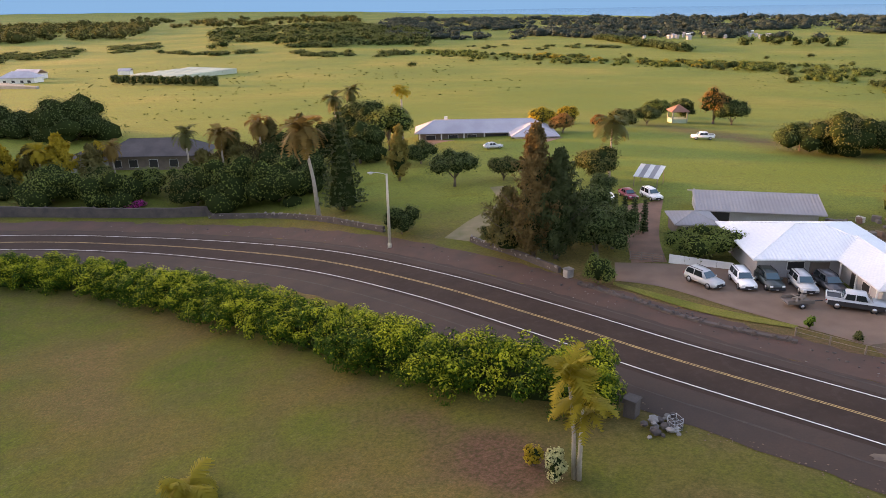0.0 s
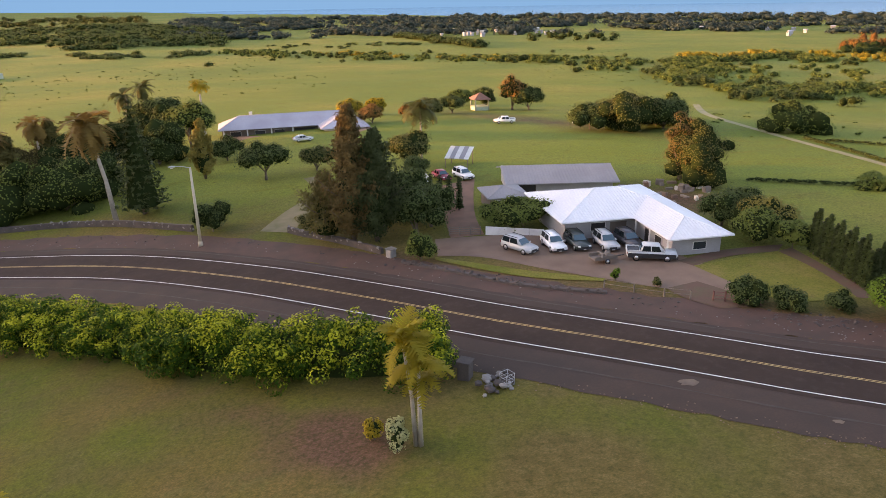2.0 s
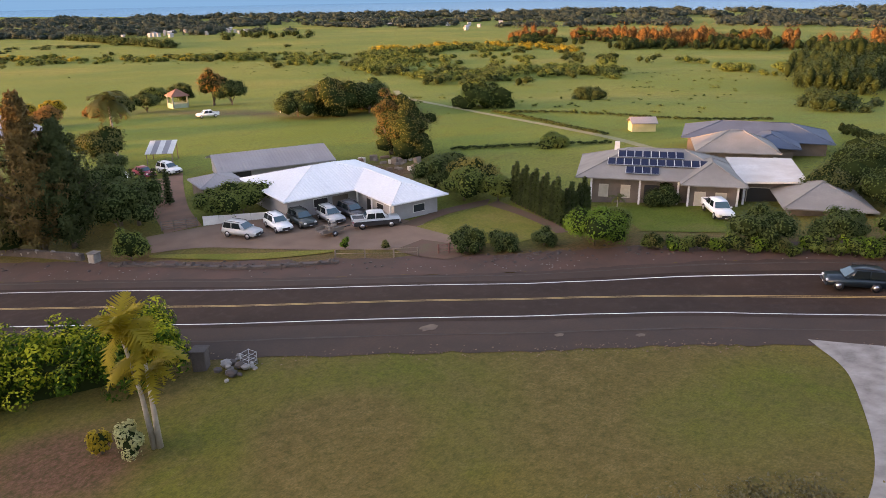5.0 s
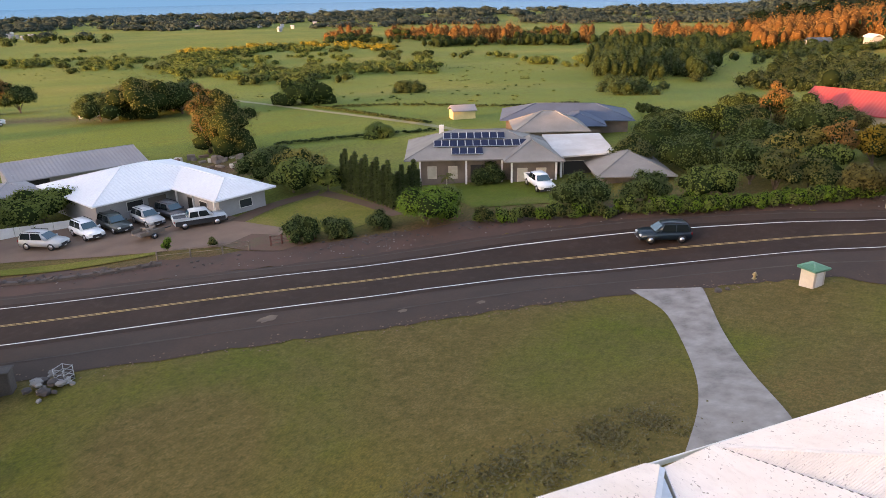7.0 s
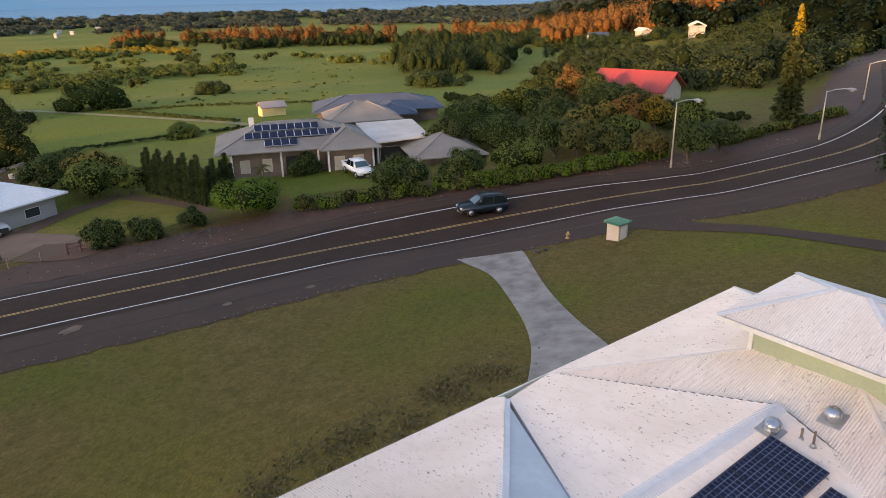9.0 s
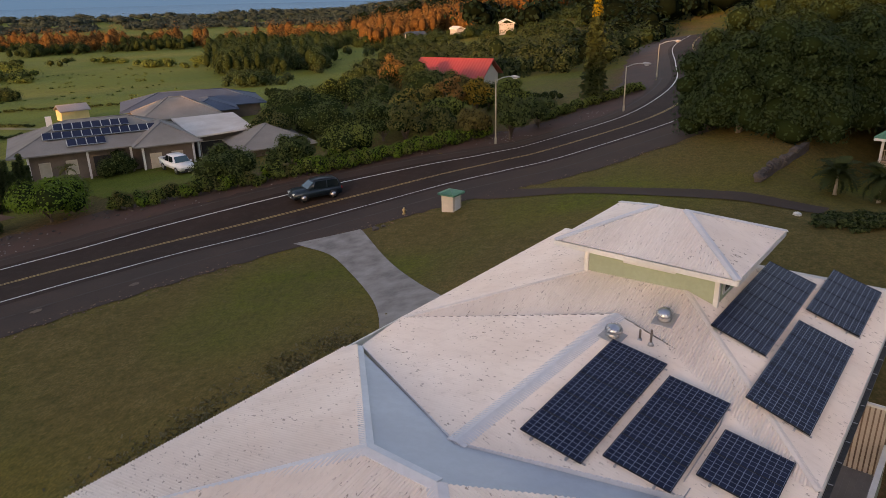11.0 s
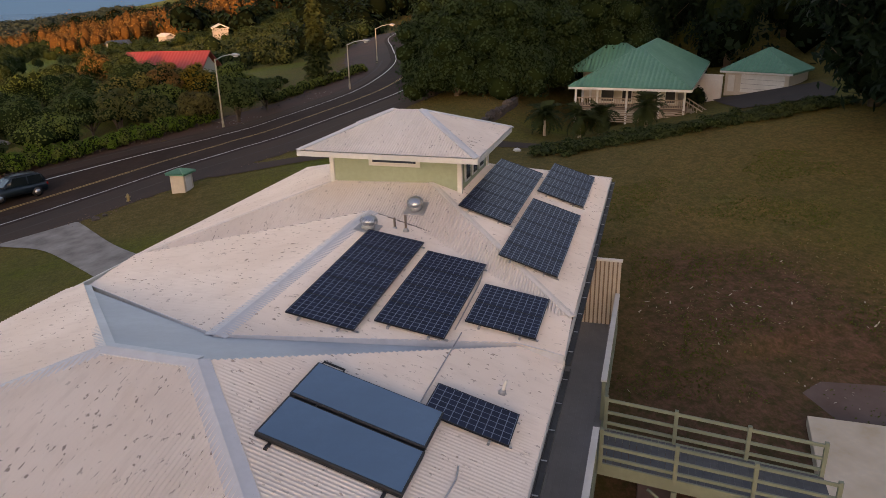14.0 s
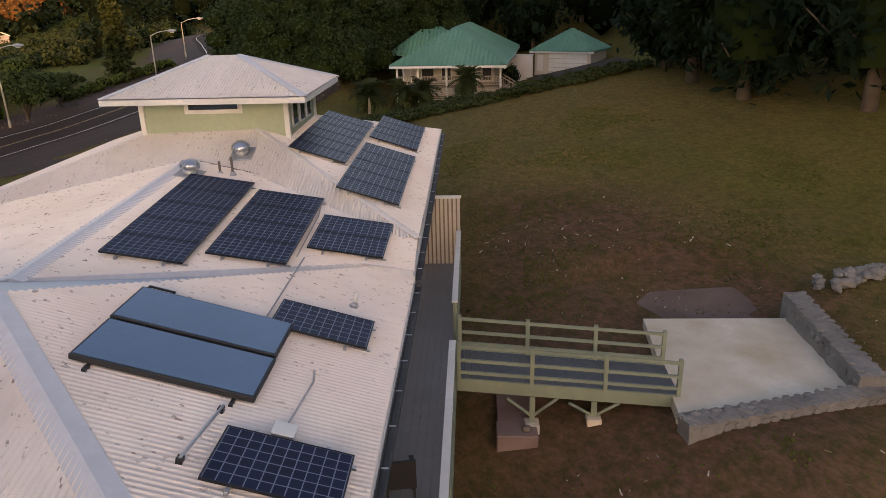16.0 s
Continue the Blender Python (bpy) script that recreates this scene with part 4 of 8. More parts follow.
RAMP_BOARD = worn("dark_ramp_boards", (0.075, 0.082, 0.088), (0.11, 0.112, 0.115), 0.8, 0.6, 6)
RW, RL, RZ, FALL = 1.42, 4.85, LIFT + 0.1, 0.44
for i in range(30):
    y = -i * RL / 30
    z = RZ - FALL * i / 30
    box("board", (0.05, y - RL / 30 + 0.008, z - 0.04), (RW - 0.05, y, z), RAMP_BOARD, ramp_t)
for x in (0.0, RW - 0.05):
    v = [(x, 0, RZ + 0.02), (x + 0.05, 0, RZ + 0.02), (x + 0.05, -RL, RZ + 0.02 - FALL), (x, -RL, RZ + 0.02 - FALL)]
    place("side_beam", slab_mesh("side_beam", [Vector(q) for q in v][::-1], 0.30), SAGE, ramp_t)
    for i in range(4):
        f = i / 3
        zz = RZ - FALL * f
        y = -0.05 - (RL - 0.1) * f
        box("rail_post", (x - 0.02, y - 0.045, zz - 0.1), (x + 0.07, y + 0.045, zz + 0.9), SAGE, ramp_t, bevel=0.006)
    for z in (0.18, 0.47, 0.80):
        v = [(x, 0, RZ + z + 0.035), (x + 0.05, 0, RZ + z + 0.035), (x + 0.05, -RL, RZ - FALL + z + 0.035), (x, -RL, RZ - FALL + z + 0.035)]
        place("rail", slab_mesh("rail", [Vector(q) for q in v][::-1], 0.07), SAGE, ramp_t)
    for y in (-1.65, -3.0):
        box("leg", (x - 0.01, y - 0.06, 0.1), (x + 0.06, y + 0.06, RZ - 0.3 + y * 0.09), SAGE, ramp_t)
        for s in (-1, 1):
            tube("brace", [(x + 0.02, y, 0.3), (x + 0.02, y + s * 0.55, RZ - 0.34 + y * 0.09)], 0.04, SAGE, ramp_t, sides=4)
for k, y in enumerate((-1.65, -3.0)):
    ft = thing("footing", HOUSE_M @ Matrix.Translation((-0.17, -0.87 + y, 0.26 if k else 0.1)), "small pale concrete footing block under the ramp leg", "footing", "ramp footings")
    part("block", bm_box(bmesh.new(), -0.16, -0.16, -0.2, 0.2, 0.16, 0.06, 0.02), CONCRETE_PALE, ft)
slab = thing("concrete_slab", HOUSE_M @ Matrix.Translation((0, 0, 0)), "pale stained concrete pad at the end of the ramp", "slab")
v = [(-0.81, -5.5, 0.82), (0.0, -9.5, 0.82), (3.72, -9.6, 0.82), (3.74, -5.8, 0.82)]
place("pad", slab_mesh("pad", [Vector(q) for q in v], 0.9), CONCRETE_PALE, slab)
RED_CONCRETE = worn("red_stained_concrete", (0.26, 0.17, 0.145), (0.19, 0.12, 0.10), 1, 0.9)
hatch = thing("concrete_hatch", HOUSE_M @ Matrix.Translation((-0.7, -2.62, 0.12)), "red-brown concrete slab lying under the ramp", "concrete block")
part("block", bm_box(bmesh.new(), 0, 0, -0.5, 0.62, 0.9, 0.03, 0.02), RED_CONCRETE, hatch)
part("block", bm_box(bmesh.new(), 0.63, 0.02, -0.5, 1.8, 0.86, 0.0, 0.02), RED_CONCRETE, hatch)
tube("cap", [(0.25, 0.24, 0.03), (0.25, 0.24, 0.1), (0.25, 0.24, 0.13)], [0.10, 0.10, 0.05], WALL_BROWN, hatch, sides=12)


def stone_mesh(rnd, size):
    bm = bmesh.new()
    bmesh.ops.create_icosphere(bm, subdivisions=1, radius=1)
    k = Vector((rnd.uniform(0, 9), rnd.uniform(0, 9), 0))
    for q in bm.verts:
        q.co *= 1 + 0.35 * noise.noise(q.co * 1.3 + k)
        q.co = Vector((q.co.x * size[0], q.co.y * size[1], q.co.z * size[2]))
    me = bpy.data.meshes.new("stone")
    bm.to_mesh(me)
    bm.free()
    return me


def mortared_wall(name, m, length, height, rise, depth, label, seed):
    """A flat-topped wall of rough stones bedded in mortar: stones show on the top and both faces."""
    rnd = random.Random(seed)
    w = thing(name, m, label, "stone wall", kind="structure")
    bm = bmesh.new()
    n = int(length / 0.16)
    prev = None
    for i in range(n + 1):
        x = length * i / n
        hh = height + rise * i / n
        ring_ = [bm.verts.new((x, y + rnd.uniform(-0.025, 0.025), z + (rnd.uniform(-0.025, 0.025) if z > 0 else 0))) for y, z in ((-depth / 2, -0.5), (-depth / 2, hh * 0.5), (-depth / 2 + 0.03, hh), (-depth * 0.15, hh + 0.03), (depth * 0.2, hh + 0.03), (depth / 2 - 0.03, hh), (depth / 2, hh * 0.5), (depth / 2, -0.5))]
        if prev:
            for k in range(8):
                bm.faces.new((prev[k], prev[(k + 1) % 8], ring_[(k + 1) % 8], ring_[k]))
        else:
            bm.faces.new(ring_[::-1])
        prev = ring_
    bm.faces.new(prev)
    bmesh.ops.recalc_face_normals(bm, faces=bm.faces)
    part("mortar", bm, STONE, w)
    kinds = [stone_mesh(rnd, (0.13, 0.10, 0.038)) for _ in range(7)]
    for k in kinds:
        k.materials.append(STONE)
    for face in ("top", "front", "back"):
        rows = 4 if face == "top" else 3
        for r in range(rows):
            x = rnd.uniform(0, 0.2)
            while x < length:
                hh = height + rise * x / length
                f = (r + 0.5) / rows
                o = place("stone", rnd.choice(kinds), None, w)
                if face == "top":
                    o.matrix_local = pose(x, (f - 0.5) * depth * 0.95, hh + 0.012, rnd.uniform(-5, 5), rnd.uniform(-5, 5), rnd.uniform(0, 360))
                else:
                    sgn = -1 if face == "front" else 1
                    o.matrix_local = pose(x, sgn * (depth / 2 - 0.01), f * hh, 90 * sgn + rnd.uniform(-10, 10), rnd.uniform(-10, 10), 0) @ rot(rnd.uniform(0, 360))
                x += rnd.uniform(0.2, 0.33)
    return w


mortared_wall("stone_wall_near", HOUSE_M @ Matrix.Translation((-1.22, -5.5, 0.0)) @ rot(-76.5), 4.9, 0.88, 0.14, 0.5, "low grey mortared stone wall round the concrete pad", 5)
mortared_wall("stone_wall_far", HOUSE_M @ Matrix.Translation((-0.15, -9.75, 0.0)) @ rot(-1), 4.2, 1.28, 0.14, 0.6, "low grey mortared stone wall round the concrete pad", 6)
rnd = random.Random(12)
PILE_XY = (HOUSE_M @ Vector((5.5, -12.2, 0))).to_2d()
pile = thing("stone_pile", at_plan(PILE_XY.x, PILE_XY.y, -31.26), "loose heap of grey stones on the grass", "stone pile")
for k in range(46):
    q = rnd.uniform(0.15, 0.27)
    o = place("stone", stone_mesh(rnd, (q, q * 0.75, q * 0.6)), STONE, pile)
    f = rnd.uniform(-1.7, 1.3)
    o.matrix_local = pose(-f * 0.4 + rnd.uniform(-0.35, 0.35), f, rnd.uniform(0.05, 0.25), rnd.uniform(-30, 30), rnd.uniform(-30, 30), rnd.uniform(0, 360))
ch = thing("patio_chair", HOUSE_M @ Matrix.Translation((-3.95, 0.0, LIFT)) @ rot(100), "dark garden chair standing on the deck", "chair")
box("seat", (-0.26, -0.25, 0.40), (0.26, 0.25, 0.45), BLACK, ch)
box("backrest", (-0.26, 0.24, 0.45), (0.26, 0.29, 0.95), BLACK, ch)
for x in (-0.24, 0.2):
    for y in (-0.24, 0.24):
        box("leg", (x, y, 0), (x + 0.04, y + 0.04, 0.40), BLACK, ch)
    box("armrest", (x - 0.02, -0.25, 0.64), (x + 0.06, 0.28, 0.68), BLACK, ch)


# ---------------------------------------------------------------- other houses
def hip_planes(x0, y0, x1, y1, z, rise):
    """The planes of a hip roof over a rectangle, each with its down direction; outlines run counter-clockwise."""
    w, l = y1 - y0, x1 - x0
    A, B, C, D = (x0, y0, z), (x1, y0, z), (x1, y1, z), (x0, y1, z)
    if l >= w:
        k = w / 2
        R0, R1 = (x0 + k, y0 + k, z + rise), (x1 - k, y0 + k, z + rise)
        return [((A, B, R1, R0), (0, -1)), ((B, C, R1), (1, 0)), ((C, D, R0, R1), (0, 1)), ((D, A, R0), (-1, 0))], [(R0, R1), (A, R0), (D, R0), (B, R1), (C, R1)]
    k = l / 2
    R0, R1 = (x0 + k, y0 + k, z + rise), (x0 + k, y1 - k, z + rise)
    return [((A, B, R0), (0, -1)), ((B, C, R1, R0), (1, 0)), ((C, D, R1), (0, 1)), ((D, A, R0, R1), (-1, 0))], [(R0, R1), (A, R0), (B, R0), (C, R1), (D, R1)]


def gable_planes(x0, y0, x1, y1, z, rise):
    m = (y0 + y1) / 2
    R0, R1 = (x0, m, z + rise), (x1, m, z + rise)
    return [(((x0, y0, z), (x1, y0, z), R1, R0), (0, -1)), (((x1, y1, z), (x0, y1, z), R0, R1), (0, 1))], [(R0, R1)]


def roof_on(parent, planes, caps, material, ribs=0.0, capmat=None, thick=0.14):
    for pts, dn in planes:
        P = [Vector(p) for p in pts]
        if ribs:
            me = ribbed_mesh("roof", P, dn, ribs, 0.09 if material is GREEN_METAL else 0.045, 0.01)
            place("roof", me, material, parent)
            place("roof_deck", slab_mesh("roof_deck", P, thick), material, parent)
        else:
            place("roof", slab_mesh("roof", P, thick), material, parent)
    for a, b in caps:
        a, b = Vector(a), Vector(b)
        tube("ridge", [a + Vector((0, 0, 0.02)), b + Vector((0, 0, 0.02))], 0.07, capmat or material, parent, sides=6)


def walls_on(parent, x0, y0, x1, y1, z0, z1, material):
    t = 0.12
    for q in ((x0, y0, x1, y0 + t), (x0, y1 - t, x1, y1), (x0, y0 + t, x0 + t, y1 - t), (x1 - t, y0 + t, x1, y1 - t)):
        box("wall", (q[0], q[1], z0), (q[2], q[3], z1), material, parent)


def window(parent, x, y, z, w, h, side, glass=None, frame=None, name="window"):
    """A framed opening set on a wall. side: 's' faces -y, 'w' faces -x, 'e' faces +x."""
    d = 0.05
    if side == "s":
        f = box(name, (x, y - d, z), (x + w, y - 0.003, z + h), frame or TRIM_WHITE, parent)
        box("pane", (x + 0.07, y - d - 0.012, z + 0.07), (x + w - 0.07, y - d - 0.001, z + h - 0.07), glass or GLASS, f)
    else:
        s = -1 if side == "w" else 1
        lo, hi = sorted((x + s * d, x + s * 0.003))
        f = box(name, (lo, y, z), (hi, y + w, z + h), frame or TRIM_WHITE, parent)
        lo, hi = sorted((x + s * (d + 0.012), x + s * (d + 0.001)))
        box("pane", (lo, y + 0.07, z + 0.07), (hi, y + w - 0.07, z + h - 0.07), glass or GLASS, f)
    return f


# white-roofed L-shaped house with the parked cars
WH = thing("house", Matrix.Translation((35.5, 75.3, -1.75)) @ rot(-4), "grey single-storey house with bright white metal roof", "house")
E0 = 3.0
pl, cp = hip_planes(0, 0, 17.6, 14.6, E0, 2.05)
roof_on(WH, pl, cp, WHITE_METAL, 0.4)
pl, cp = hip_planes(9.4, -8.9, 17.55, 9.0, E0 + 0.012, 1.25)
roof_on(WH, pl, cp, WHITE_METAL, 0.4)
walls_on(WH, 1.0, 1.4, 16.6, 13.4, -0.3, E0, WALL_GREY)
walls_on(WH, 10.4, -7.9, 16.55, 1.4, -0.3, E0, WALL_GREY)
window(WH, 4.4, 1.4, 1.2, 2.0, 1.1, "s", DARK)
window(WH, 7.0, 1.4, 0.0, 2.2, 2.2, "s", WALL_BROWN, WALL_BROWN, "door")
window(WH, 13.0, -7.9, 1.2, 1.7, 1.0, "s")
window(WH, 10.4, -5.5, 1.0, 1.6, 1.1, "w", DARK)
window(WH, 10.4, -2.6, 0.0, 1.2, 2.1, "w", DARK, WALL_BROWN, "door")
for y in (-8.3, -4.0, -0.4):
    box("post", (9.55, y, -0.3), (9.7, y + 0.15, E0), TRIM_WHITE, WH)

GB = thing("house", Matrix.Translation((37.3, 99.9, -2.2)) @ rot(-13.1), "long low outbuilding with grey metal gable roof", "outbuilding")
pl, cp = gable_planes(0, -1, 17.8, 11.0, 2.35, 1.5)
roof_on(GB, pl, cp, GREY_METAL, 0.5)
walls_on(GB, 0.8, 0.2, 17.0, 10.2, -0.2, 2.4, WALL_GREY)
window(GB, 2.0, 0.2, 0.0, 3.0, 2.1, "s", DARK, WALL_BROWN, "door")
box("gable", (0.8, 0.4, 2.4), (0.9, 9.8, 2.9), WALL_GREY, GB)

GS = thing("shed", Matrix.Translation((32.0, 92.3, -2.2)) @ rot(-5), "small shed with grey hip roof beside the lane", "shed")
pl, cp = hip_planes(0, 0, 6.4, 6.6, 2.3, 1.0)
roof_on(GS, pl, cp, GREY_METAL, 0.45)
walls_on(GS, 0.5, 0.5, 5.9, 6.1, -0.2, 2.3, WALL_BROWN)
window(GS, 1.2, 0.5, 0.9, 1.4, 1.0, "s", DARK)

# house with the rooftop solar panels
SH = thing("house", Matrix.Translation((65.4, 55.3, -0.2)) @ rot(-53.4), "sprawling house with taupe shingle hip roofs", "house")
pl, cp = hip_planes(-0.9, 0, 18.2, 12.6, 3.15, 2.5)
roof_on(SH, pl, cp, TAN_SHINGLE, 0)
pl, cp = hip_planes(11.2, -1.6, 18.6, 8.5, 3.16, 1.9)
roof_on(SH, pl, cp, TAN_SHINGLE, 0)
place("roof", slab_mesh("roof", [Vector(q) for q in ((18.0, 0.2, 3.3), (25.0, 0.0, 3.75), (25.0, 10.0, 4.2), (17.2, 9.6, 4.2))], 0.2), PALE_ROOF, SH, "pale weathered flat roof")
pl, cp = hip_planes(21.4, -6.4, 30.6, 3.4, 2.35, 1.9)
roof_on(SH, pl, cp, TAN_SHINGLE, 0)
walls_on(SH, 1.0, 1.2, 17.4, 10.8, -0.6, 3.1, WALL_BROWN)
walls_on(SH, 12.2, -0.6, 17.6, 1.2, -0.6, 3.1, WALL_BROWN)
walls_on(SH, 18.4, 1.8, 24.4, 9.4, -0.6, 3.3, WALL_BROWN)
walls_on(SH, 22.4, -5.2, 29.5, 1.6, -0.6, 2.3, WALL_BROWN)
for x in (1.6, 4.2):
    window(SH, x + 0.3, 1.2, 0.5, 1.15, 1.6, "s", CURTAIN, WALL_CREAM)
window(SH, 7.2, 1.2, 0.0, 3.6, 2.3, "s", DARK, WALL_BROWN, "door")
for x in (12.9, 15.2):
    window(SH, x, -0.6, 0.35, 1.25, 1.8, "s", CURTAIN, WALL_CREAM)
window(SH, 18.9, 1.8, 0.0, 4.4, 2.4, "s", DARK, WALL_CREAM, "garage_door")
for x in (0.9, 6.6, 11.0, 12.1, 17.5, 18.3, 24.0):
    box("column", (x, 0.25 if x < 12 or x > 18 else -0.9, -0.6), (x + 0.22, 0.47 if x < 12 or x > 18 else -0.68, 3.1), TRIM_WHITE, SH)
box("chimney", (3.4, 7.9, 4.0), (4.05, 8.55, 5.95), WALL_WHITE, SH)
box("skylight", (8.3, 2.4, 4.2), (11.0, 3.4, 4.36), DARK, SH)
slope = math.atan2(2.5, 6.3)
for row, (y, x0, n) in enumerate(((0.8, 5.0, 4), (2.4, 2.8, 12), (4.0, 4.0, 8))):
    ra = thing("solar_array", SH.matrix_world @ Matrix.Translation((x0, y, 3.15 + y * 2.5 / 6.3 + 0.2)) @ Matrix.Rotation(slope, 4, "X"), "row of dark blue solar panels on taupe shingle roof", "solar panels", "solar arrays on the shingle roof")
    for i in range(n):
        p = box("panel", (i * 0.98, 0, 0), (i * 0.98 + 0.86, 1.35, 0.05), CELL, ra)
        box("edge", (i * 0.98 - 0.02, -0.06, 0.0), (i * 0.98 + 0.88, 0.0, 0.07), CHROME, p)
        box("edge", (i * 0.98 - 0.06, -0.06, 0.0), (i * 0.98 - 0.003, 1.35, 0.07), TRIM_WHITE, p)
BK = thing("house", Matrix.Translation((89.6, 55.2, -1.4)) @ rot(-53.4), "taupe-roofed pavilion behind the solar house", "house")
pl, cp = hip_planes(0, 0, 11.4, 9.6, 3.9, 2.3)
roof_on(BK, pl, cp, TAN_SHINGLE, 0)
walls_on(BK, 1, 1, 10.4, 8.6, -1.2, 3.9, WALL_BROWN)
window(BK, 1.0, 3.0, 0.6, 2.0, 1.8, "w", DARK)
BH = thing("house", Matrix.Translation((99.5, 64.0, -2.0)) @ rot(-60), "house with dark blue-grey hip roof", "house")
pl, cp = hip_planes(0, 0, 22.0, 12.0, 4.0, 1.9)
roof_on(BH, pl, cp, BLUE_SHINGLE, 0)
pl, cp = hip_planes(9, -5.0, 17, 6.0, 4.01, 1.3)
roof_on(BH, pl, cp, BLUE_SHINGLE, 0)
walls_on(BH, 1, 1, 21, 11, -1.5, 4.0, WALL_BROWN)
walls_on(BH, 10, -4, 16, 1, -1.5, 4.0, WALL_BROWN)
window(BH, 11.0, -4, 0.8, 3.0, 1.6, "s", DARK)

RH = thing("house", Matrix.Translation((116.6, 23.5, 2.0)) @ rot(-107), "pale house with long red metal roof", "house")
pl, cp = gable_planes(1.4, -1.0, 14.4, 8.4, 3.3, 2.6)
roof_on(RH, pl, cp, RED_METAL, 0.5)
walls_on(RH, 2.0, 0, 13.8, 7.4, -1, 3.3, WALL_CREAM)
for x in (3.0, 6.5, 10.0):
    window(RH, x, 0, 0.9, 1.7, 1.5, "s", DARK)
place("gable_wall", mesh_of("gable_wall", [(2.0, 0, 3.3), (2.0, 7.4, 3.3), (2.0, 3.7, 5.5), (2.1, 0, 3.3), (2.1, 7.4, 3.3), (2.1, 3.7, 5.5)], [(0, 1, 2), (5, 4, 3), (0, 3, 4, 1), (1, 4, 5, 2), (2, 5, 3, 0)]), WALL_CREAM, RH)
place("gable_wall", mesh_of("gable_wall", [(13.7, 0, 3.3), (13.7, 7.4, 3.3), (13.7, 3.7, 5.5), (13.8, 0, 3.3), (13.8, 7.4, 3.3), (13.8, 3.7, 5.5)], [(0, 1, 2), (5, 4, 3), (0, 3, 4, 1), (1, 4, 5, 2), (2, 5, 3, 0)]), WALL_CREAM, RH)

# green-roofed house with veranda, and its garage
GH = thing("house", Matrix.Translation((51.97, -21.6, 8.2)) @ rot(-127.5) @ Matrix.Diagonal((0.845, 1, 1, 1)), "cream house with green metal roof and railed veranda", "house")
pl, cp = hip_planes(0, 0, 11.0, 22.0, 0, 2.65)
roof_on(GH, pl, cp, GREEN_METAL, 0.42)
pl, cp = hip_planes(-3.1, 11.0, 6.0, 18.2, 0.1, 2.2)
roof_on(GH, pl, cp, GREEN_METAL, 0.42)
walls_on(GH, 1.7, 2.9, 9.6, 20.6, -2.6, 0.0, WALL_CREAM)
walls_on(GH, -1.8, 12.4, 1.7, 17.0, -2.6, 0.1, WALL_CREAM)
box("fascia", (0.02, -0.03, -0.2), (10.98, 0.03, -0.02), TRIM_WHITE, GH)
box("fascia", (10.97, 0.03, -0.2), (11.03, 21.9, -0.02), TRIM_WHITE, GH)
box("fascia", (-0.03, 0.03, -0.2), (0.03, 11.0, -0.02), TRIM_WHITE, GH)
box("veranda_floor", (0.4, 0.5, -1.78), (10.6, 2.9, -1.64), WOOD, GH)
PALE_WOOD = worn("pale_weathered_timber", (0.46, 0.36, 0.27), (0.34, 0.26, 0.2), 1.0, 0.85, 9)
for x in (0.55, 2.6, 5.3, 8.2, 10.4):
    box("veranda_post", (x - 0.09, 0.5, -2.9), (x + 0.09, 0.68, -0.02), TRIM_WHITE, GH)
for y in (3.2, 6.4, 9.6):
    box("veranda_post", (0.46, y - 0.09, -2.9), (0.64, y + 0.09, -0.02), TRIM_WHITE, GH)
box("rail", (0.5, 0.54, -0.95), (10.4, 0.64, -0.87), PALE_WOOD, GH)
box("rail", (0.5, 0.56, -1.55), (10.4, 0.62, -1.5), PALE_WOOD, GH)
for i in range(66):
    x = 0.62 + i * 0.149
    box("baluster", (x, 0.57, -1.5), (x + 0.05, 0.61, -0.95), PALE_WOOD, GH)
for i in range(6):
    z = -1.92 - i * 0.16
    box("skirting_board", (0.42, 0.5 - i * 0.012, z), (10.6, 0.54 - i * 0.012, z + 0.1), PALE_WOOD, GH)
for i in range(6):
    box("step", (10.62 + i * 0.3, 0.7, -1.8 - i * 0.17), (10.98 + i * 0.3, 2.4, -1.74 - i * 0.17), PALE_WOOD, GH)
for y in (0.66, 2.4):
    tube("stair_rail", [(10.5, y, -0.95), (12.5, y, -1.95)], 0.05, PALE_WOOD, GH, sides=4)
    for i in range(5):
        tube("stair_baluster", [(10.7 + i * 0.4, y, -1.85 - i * 0.2), (10.7 + i * 0.4, y, -1.05 - i * 0.2)], 0.03, PALE_WOOD, GH, sides=4)
for x, w in ((2.4, 1.3), (4.4, 1.0), (6.3, 1.5), (8.4, 1.0)):
    window(GH, x, 2.9, -1.5, w, 1.25, "s", DARK)
window(GH, -1.8, 13.2, -1.3, 2.0, 1.1, "w", DARK)
GG = thing("garage", Matrix.Translation((57.8, -39.4, 8.1)) @ rot(-147.5) @ Matrix.Diagonal((0.92, 0.7, 1, 1)), "cream garage with green metal hip roof", "garage")
pl, cp = hip_planes(0, 0, 7.0, 8.4, 0, 1.9)
roof_on(GG, pl, cp, GREEN_METAL, 0.42)
box("fascia", (0.0, -0.03, -0.18), (7.0, 0.03, -0.02), TRIM_WHITE, GG)
walls_on(GG, 0.45, 0.5, 6.6, 7.8, -2.6, 0.0, WALL_CREAM)
gd = window(GG, 2.0, 0.5, -1.95, 4.3, 1.75, "s", TRIM_WHITE, WALL_CREAM, "garage_door")
for i in range(3):
    box("groove", (2.1, 0.432, -1.55 + i * 0.42), (6.2, 0.437, -1.52 + i * 0.42), WALL_GREY, gd)
window(GG, 0.7, 0.5, -1.95, 0.8, 1.65, "s", WALL_WHITE, WALL_CREAM, "door")
lw = thing("garden_wall", Matrix.Translation((57.6, -36.6, 6.0)) @ rot(-147), "white rendered garden wall between house and garage", "wall")
